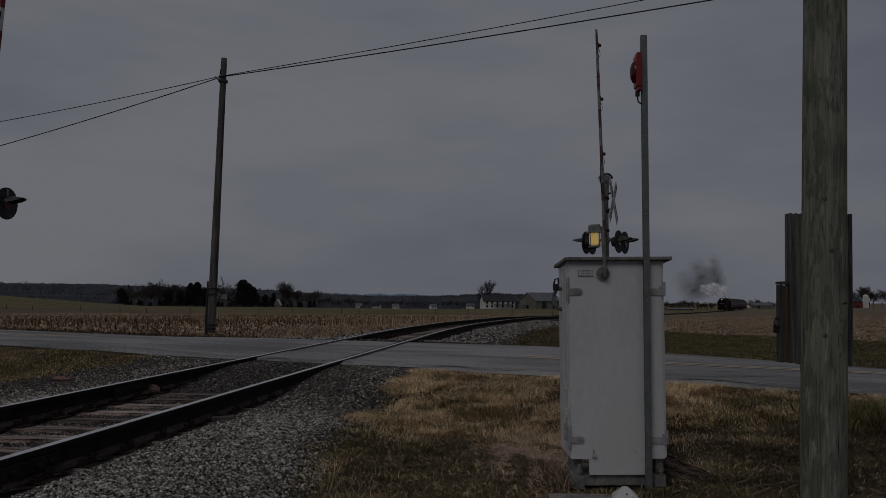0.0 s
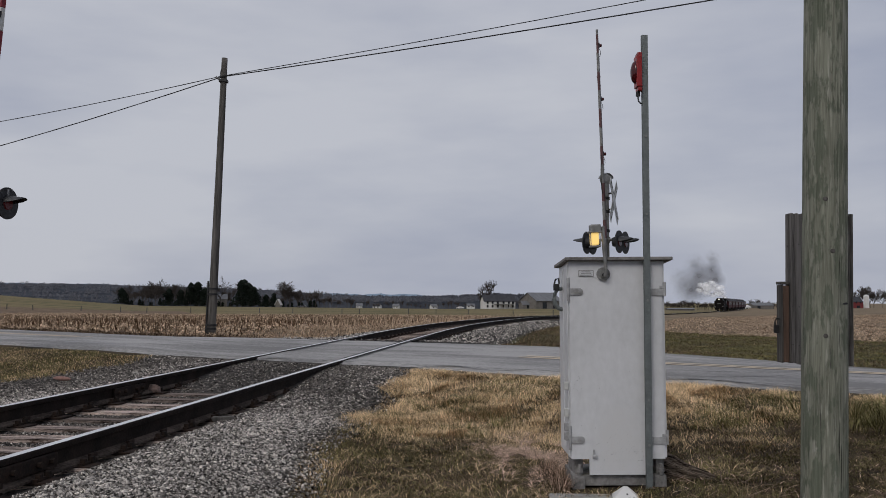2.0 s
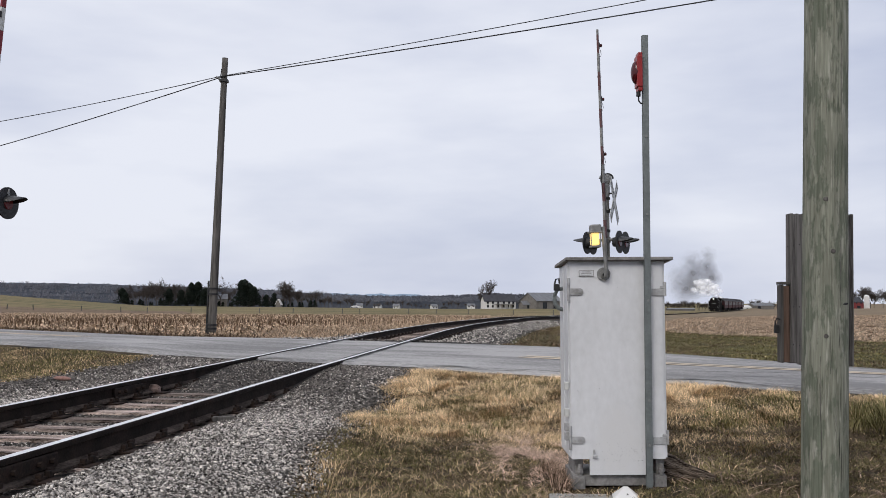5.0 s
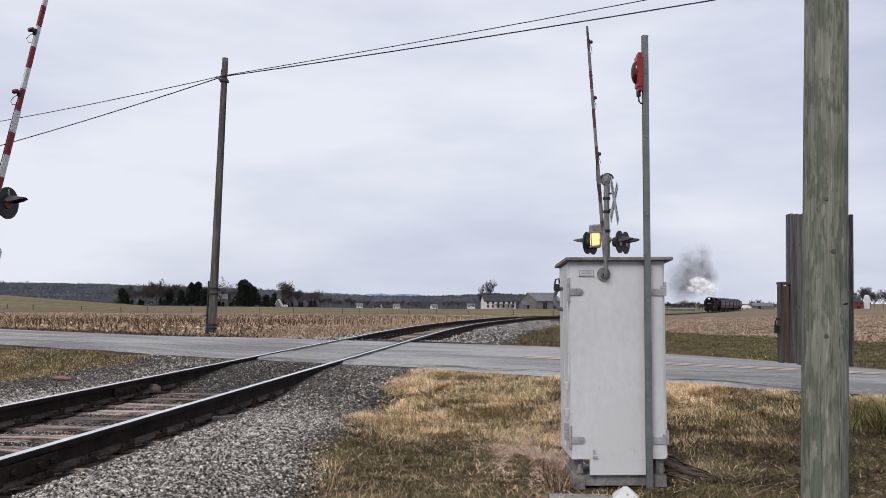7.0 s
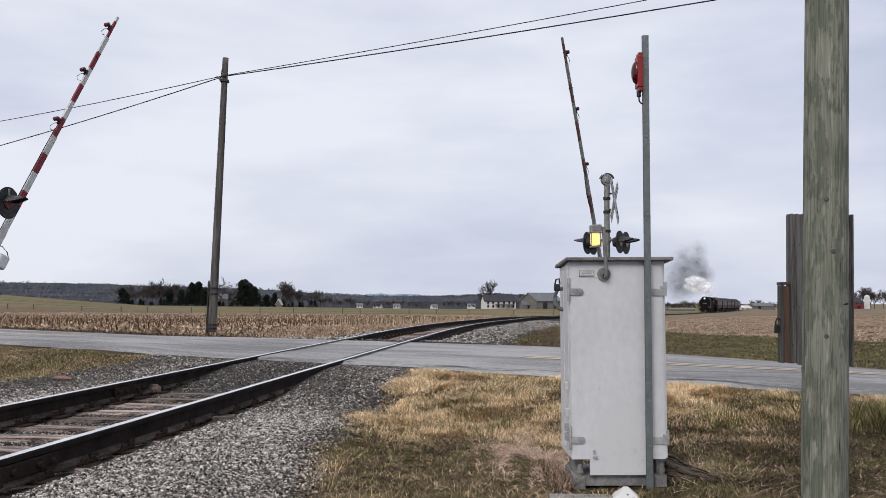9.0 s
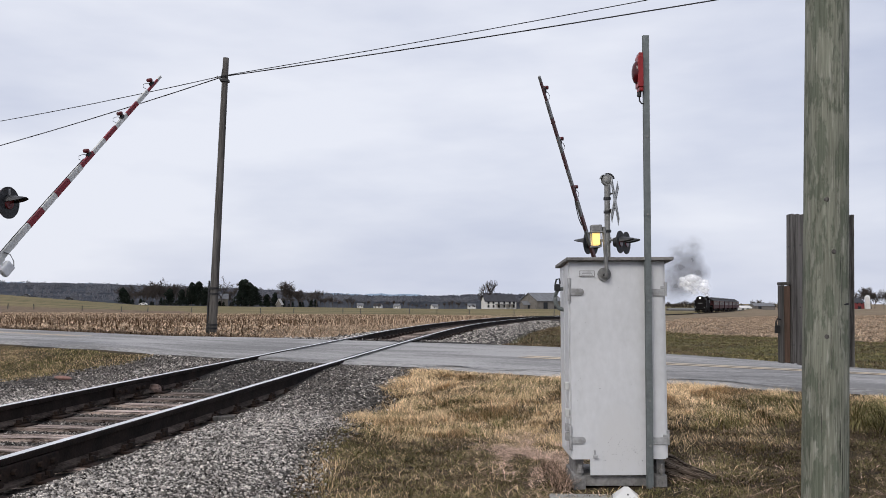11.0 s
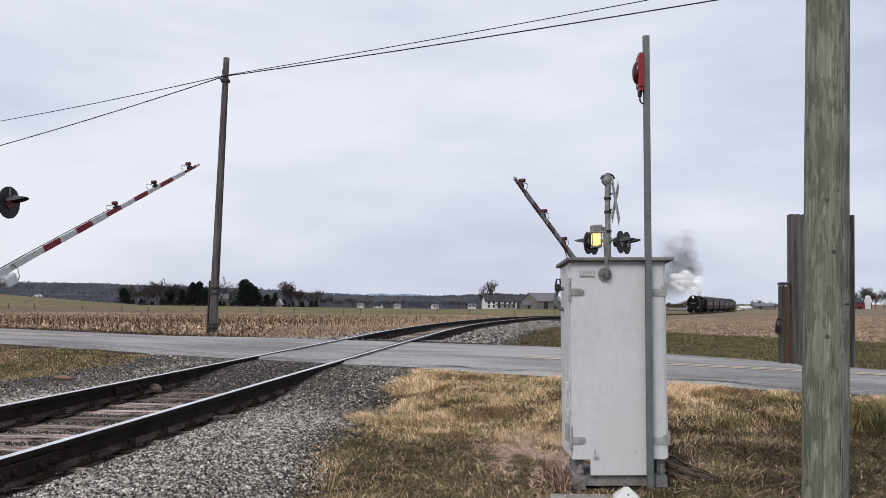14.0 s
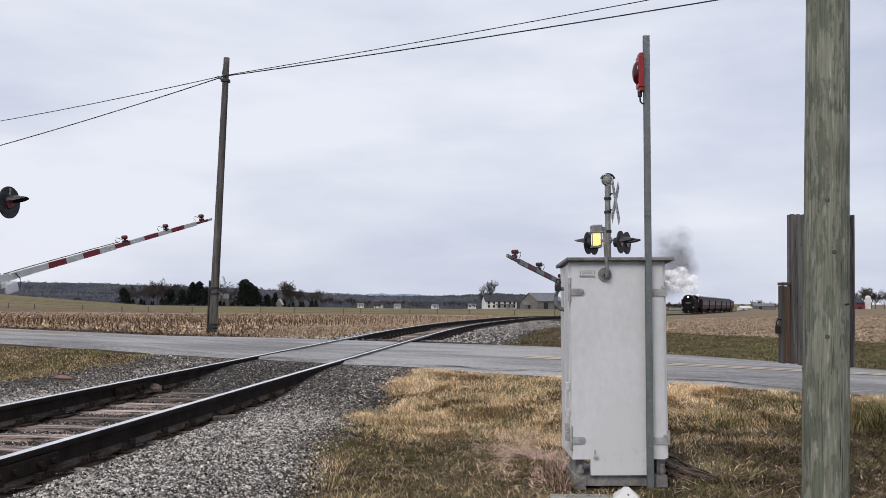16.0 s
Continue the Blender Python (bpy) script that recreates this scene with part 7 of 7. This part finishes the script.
    x, y = x[ok], y[ok]
    g = RNG.uniform(0, 1, len(x)) < 0.42 + 0.45 * patch_noise(x, y, 0.9, 4)
    z = ground_z(x, y)
    clump = 0.4 + 1.1 * patch_noise(x, y, 0.3, 71)
    tan = ~g & (RNG.uniform(0, 1, len(x)) < 0.60 + 0.4 * patch_noise(x, y, 0.7, 72))
    for sel, m, nm, lb in ((g, M_GRASS_GREEN, "green_grass", "green and tan grass beside the track"), (tan, M_GRASS_TAN, "dead_grass", "tan dead grass beside the track"), (~g & ~tan, M_GRASS_BROWN, "brown_grass", "brown dead grass beside the track")):
        blades(x[sel], y[sel], z[sel], 0.026 * clump[sel], 0.0055, 0.9, m, nm, lb, "grass", ang=lie(x[sel], y[sel], 2.0))
    # verge beyond the road
    n = 190000
    x, y = RNG.uniform(0.0, 24, n), RNG.uniform(12, 42, n)
    side, s = track_distance(x, y)
    ru, rv = road_uv(x, y)
    ok = (side > 2.7) & (rv > ROAD_W + 0.1) & (rv < green_edge(side) - 1.5 + 3 * patch_noise(x, y, 2.0, 3)) & (np.abs(x) < 0.56 * y)
    x, y = x[ok], y[ok]
    g = RNG.uniform(0, 1, len(x)) < np.clip(0.25 + 0.75 * np.clip((x - 3.0) / 3.0, 0, 1), 0, 0.97) * (0.45 + 0.6 * patch_noise(x, y, 1.2, 4))
    z = ground_z(x, y)
    blades(x[g], y[g], z[g], 0.035, 0.013, 1.2, M_GRASS_GREEN, "green_grass", "short green grass beyond the road", "grass")
    b = ~g & (RNG.uniform(0, 1, len(x)) < 0.92)
    blades(x[b], y[b], z[b], 0.04, 0.012, 1.5, M_GRASS_BROWN, "brown_grass", "brown dead grass beyond the road", "grass")
    g = g | b
    blades(x[~g], y[~g], z[~g], 0.04, 0.008, 1.5, M_GRASS_TAN, "dead_grass", "tan dead grass beyond the road", "grass")
    # tall reeds by the far track
    n = 1500
    y = RNG.uniform(34, 75, n)
    x = RNG.normal(0, 1.0, n)
    sx = np.interp(y, PATH[:, 1], PATH[:, 0])
    x = sx - 4.4 - np.abs(x) * 1.0
    blades(x, y, ground_z(x, y), 0.40, 0.020, 0.5, M_CORN, "tall_dead_weeds", "tall tan dead weeds along the railway", "weeds")
    n = 16000
    s = RNG.uniform(19, 60, n)
    d = -2.7 - np.abs(RNG.normal(0.6, 0.9, n))
    x, y, z, h = on_track(s, d)
    ru, rv = road_uv(x, y)
    ok = rv > ROAD_W + 0.3
    blades(x[ok], y[ok], ground_z(x[ok], y[ok]), 0.09, 0.014, 1.5, M_CORN, "track_side_grass", "brown dead grass along the ballast", "grass")
    n = 900
    y = RNG.uniform(38, 47, n)
    x = np.interp(y, PATH[:, 1], PATH[:, 0]) + 3.0 + RNG.uniform(0, 1.6, n)
    blades(x, y, ground_z(x, y), 1.3, 0.02, 0.35, M_BARK, "brush", "dark bare brush beside the track", "bush")


def litter(n, xs, ys, test, size, material, name, label, tall=0.0):
    """Bent strips of husk lying and leaning on the field."""
    x, y = RNG.uniform(*xs, n), ys[0] + (ys[1] - ys[0]) * RNG.uniform(0, 1, n) ** 1.7
    ok = test(x, y)
    x, y = x[ok], y[ok]
    z = ground_z(x, y) + 0.01
    n = len(x)
    a, e = RNG.uniform(0, 6.28, n), RNG.uniform(0.0, 0.75, n) ** 1.5
    ln = size * RNG.uniform(0.5, 1.5, n)
    w = 0.020 * RNG.uniform(0.5, 1.4, n) * (1 + y / 60)
    d = np.stack([np.cos(a) * np.cos(e), np.sin(a) * np.cos(e), np.sin(e)], -1) * ln[:, None]
    sd = np.stack([-np.sin(a), np.cos(a), 0.5 * np.ones(n)], -1) * (w / 2)[:, None]
    p = np.stack([x, y, z], -1)
    mid = p + d * 0.55 + np.array([0, 0, 0.03])
    tip = p + d * 1.0 - np.array([0, 0, 0.02])
    v = np.stack([p - sd, p + sd, mid - sd, mid + sd, tip], 1).reshape(-1, 3)
    o = (np.arange(n) * 5)[:, None]
    t = np.concatenate([o + [0, 1, 3], o + [0, 3, 2], o + [2, 3, 4]], 0)
    tagged(new(name, tri_mesh(name, v, t, material)), label, "crop residue", kind="stuff")


def stubble():
    def left(x, y):
        side, s = track_distance(x, y)
        ru, rv = road_uv(x, y)
        return (side < -4.6) & (rv > ROAD_W + 1.5) & (np.abs(x) < 0.55 * y)

    def right(x, y):
        side, s = track_distance(x, y)
        ru, rv = road_uv(x, y)
        return (side > 5.5) & (rv > green_edge(side) - 1.0) & (np.abs(x) < 0.55 * y)
    litter(150000, (-50, 6), (20, 120), left, 0.17, M_CORN, "corn_husks", "dry tan corn husks littering the field")
    litter(70000, (6, 60), (27, 120), right, 0.10, M_CORN, "corn_husks", "pale crop litter on the far field")
    # standing stubs in rows along the road's direction
    rows, pts = np.arange(ROAD_W + 2.2, ROAD_W + 62, 0.76), []
    for v in rows:
        u = np.arange(-62, 40, 0.24) + RNG.uniform(-0.08, 0.08)
        u = u[RNG.uniform(0, 1, len(u)) < (0.75 if v < ROAD_W + 25 else 0.4)]
        pts.append(np.stack([u + RNG.normal(0, 0.05, len(u)), v + RNG.normal(0, 0.06, len(u))], -1))
    p = np.vstack(pts)
    x, y = ROAD_O[0] + p[:, 0] * RD[0] + p[:, 1] * RN[0], ROAD_O[1] + p[:, 0] * RD[1] + p[:, 1] * RN[1]
    ok = left(x, y)
    x, y = x[ok], y[ok]
    blades(x, y, ground_z(x, y), 0.24, 0.034, 0.35, M_STALK, "corn_stubble", "rows of broken corn stalk stubs", "crop residue")
    # edge grass between road and field
    n = 9000
    u, v = RNG.uniform(-40, 10, n), ROAD_W + np.abs(RNG.normal(0.3, 0.8, n))
    x, y = ROAD_O[0] + u * RD[0] + v * RN[0], ROAD_O[1] + u * RD[1] + v * RN[1]
    side, s = track_distance(x, y)
    ok = (side < -3.0)
    blades(x[ok], y[ok], ground_z(x[ok], y[ok]), 0.11, 0.022, 0.8, M_GRASS_BROWN, "edge_grass", "brown grass fringe along the road edge", "grass")


grow()
stubble()
build_stones(BED)


def track_pose(s, z=0.0, flip=True):
    x, y, zz, h = on_track(s)
    return pose(x, y, zz + 0.012 + z, 0, 0, math.degrees(h) + (180 if flip else 0))


def path_s(y):
    return float(np.interp(y, PATH[:, 1], PATH_S))


def motions():
    for gate, rows in ((GATE_L, ARM_L), (GATE_R, ARM_R)):
        arm = next(o for o in gate.children if o.name.startswith("arm"))
        at = arm.matrix_basis.translation.copy()
        walk(arm, [(t, pose(at.x, at.y, at.z, 0, -a, 0)) for t, a in rows])
    # the train comes towards the crossing
    front = [(0.0, 304.0), (4.0, 279.5), (8.0, 254.5), (12.0, 230.0), (16.0, 206.5)]
    lead = [(t, path_s(y)) for t, y in front]
    walk(LOCO, [(t, track_pose(s)) for t, s in lead])
    for k, c in enumerate(COACHES):
        walk(c, [(t, track_pose(s + 21.3 + 9.4 + k * 18.8)) for t, s in lead])
    for s, dx, dz, k in STEAM:
        rows = []
        for t, a in lead:
            x, y, z, h = on_track(a + 19.4)
            g = 1.25 - 0.25 * t / 16
            w = 0.35 * math.sin(t * 0.45 + k * 1.7)
            rows.append((t, pose(x + dx * g + w, y + 0.6 * math.sin(k * 2.1), z + 4.1 + dz * (0.80 + 0.014 * t) + 0.3 * math.cos(t * 0.5 + k), -42 + 6 * math.sin(k), 0, 8 * math.sin(k * 1.9))))
        walk(s, rows)
    for s, dx, dz, k in GREY:
        rows = []
        for t, a in lead:
            x, y, z, h = on_track(a + 24)
            g = 1.35 - 0.45 * t / 16
            rows.append((t, pose(x + dx * g + 0.4 * math.sin(t * 0.3 + k), y + 6 + 3.5 * math.sin(k * 1.3), z + 4.2 + dz * (1.0 + 0.010 * t))))
        walk(s, rows)
    for car, ((t0, b0), (t1, b1)) in CARS:
        v = (b1 - b0) / (t1 - t0)
        rows = []
        for t in np.arange(0.0, 16.01, 1.0):
            x = far_x(b0 + v * (t - t0), 500.0)
            rows.append((float(t), pose(x, 500.0, put(x, 500.0) + 0.02, 0, 0, 0 if v > 0 else 180)))
        walk(car, rows)


motions()
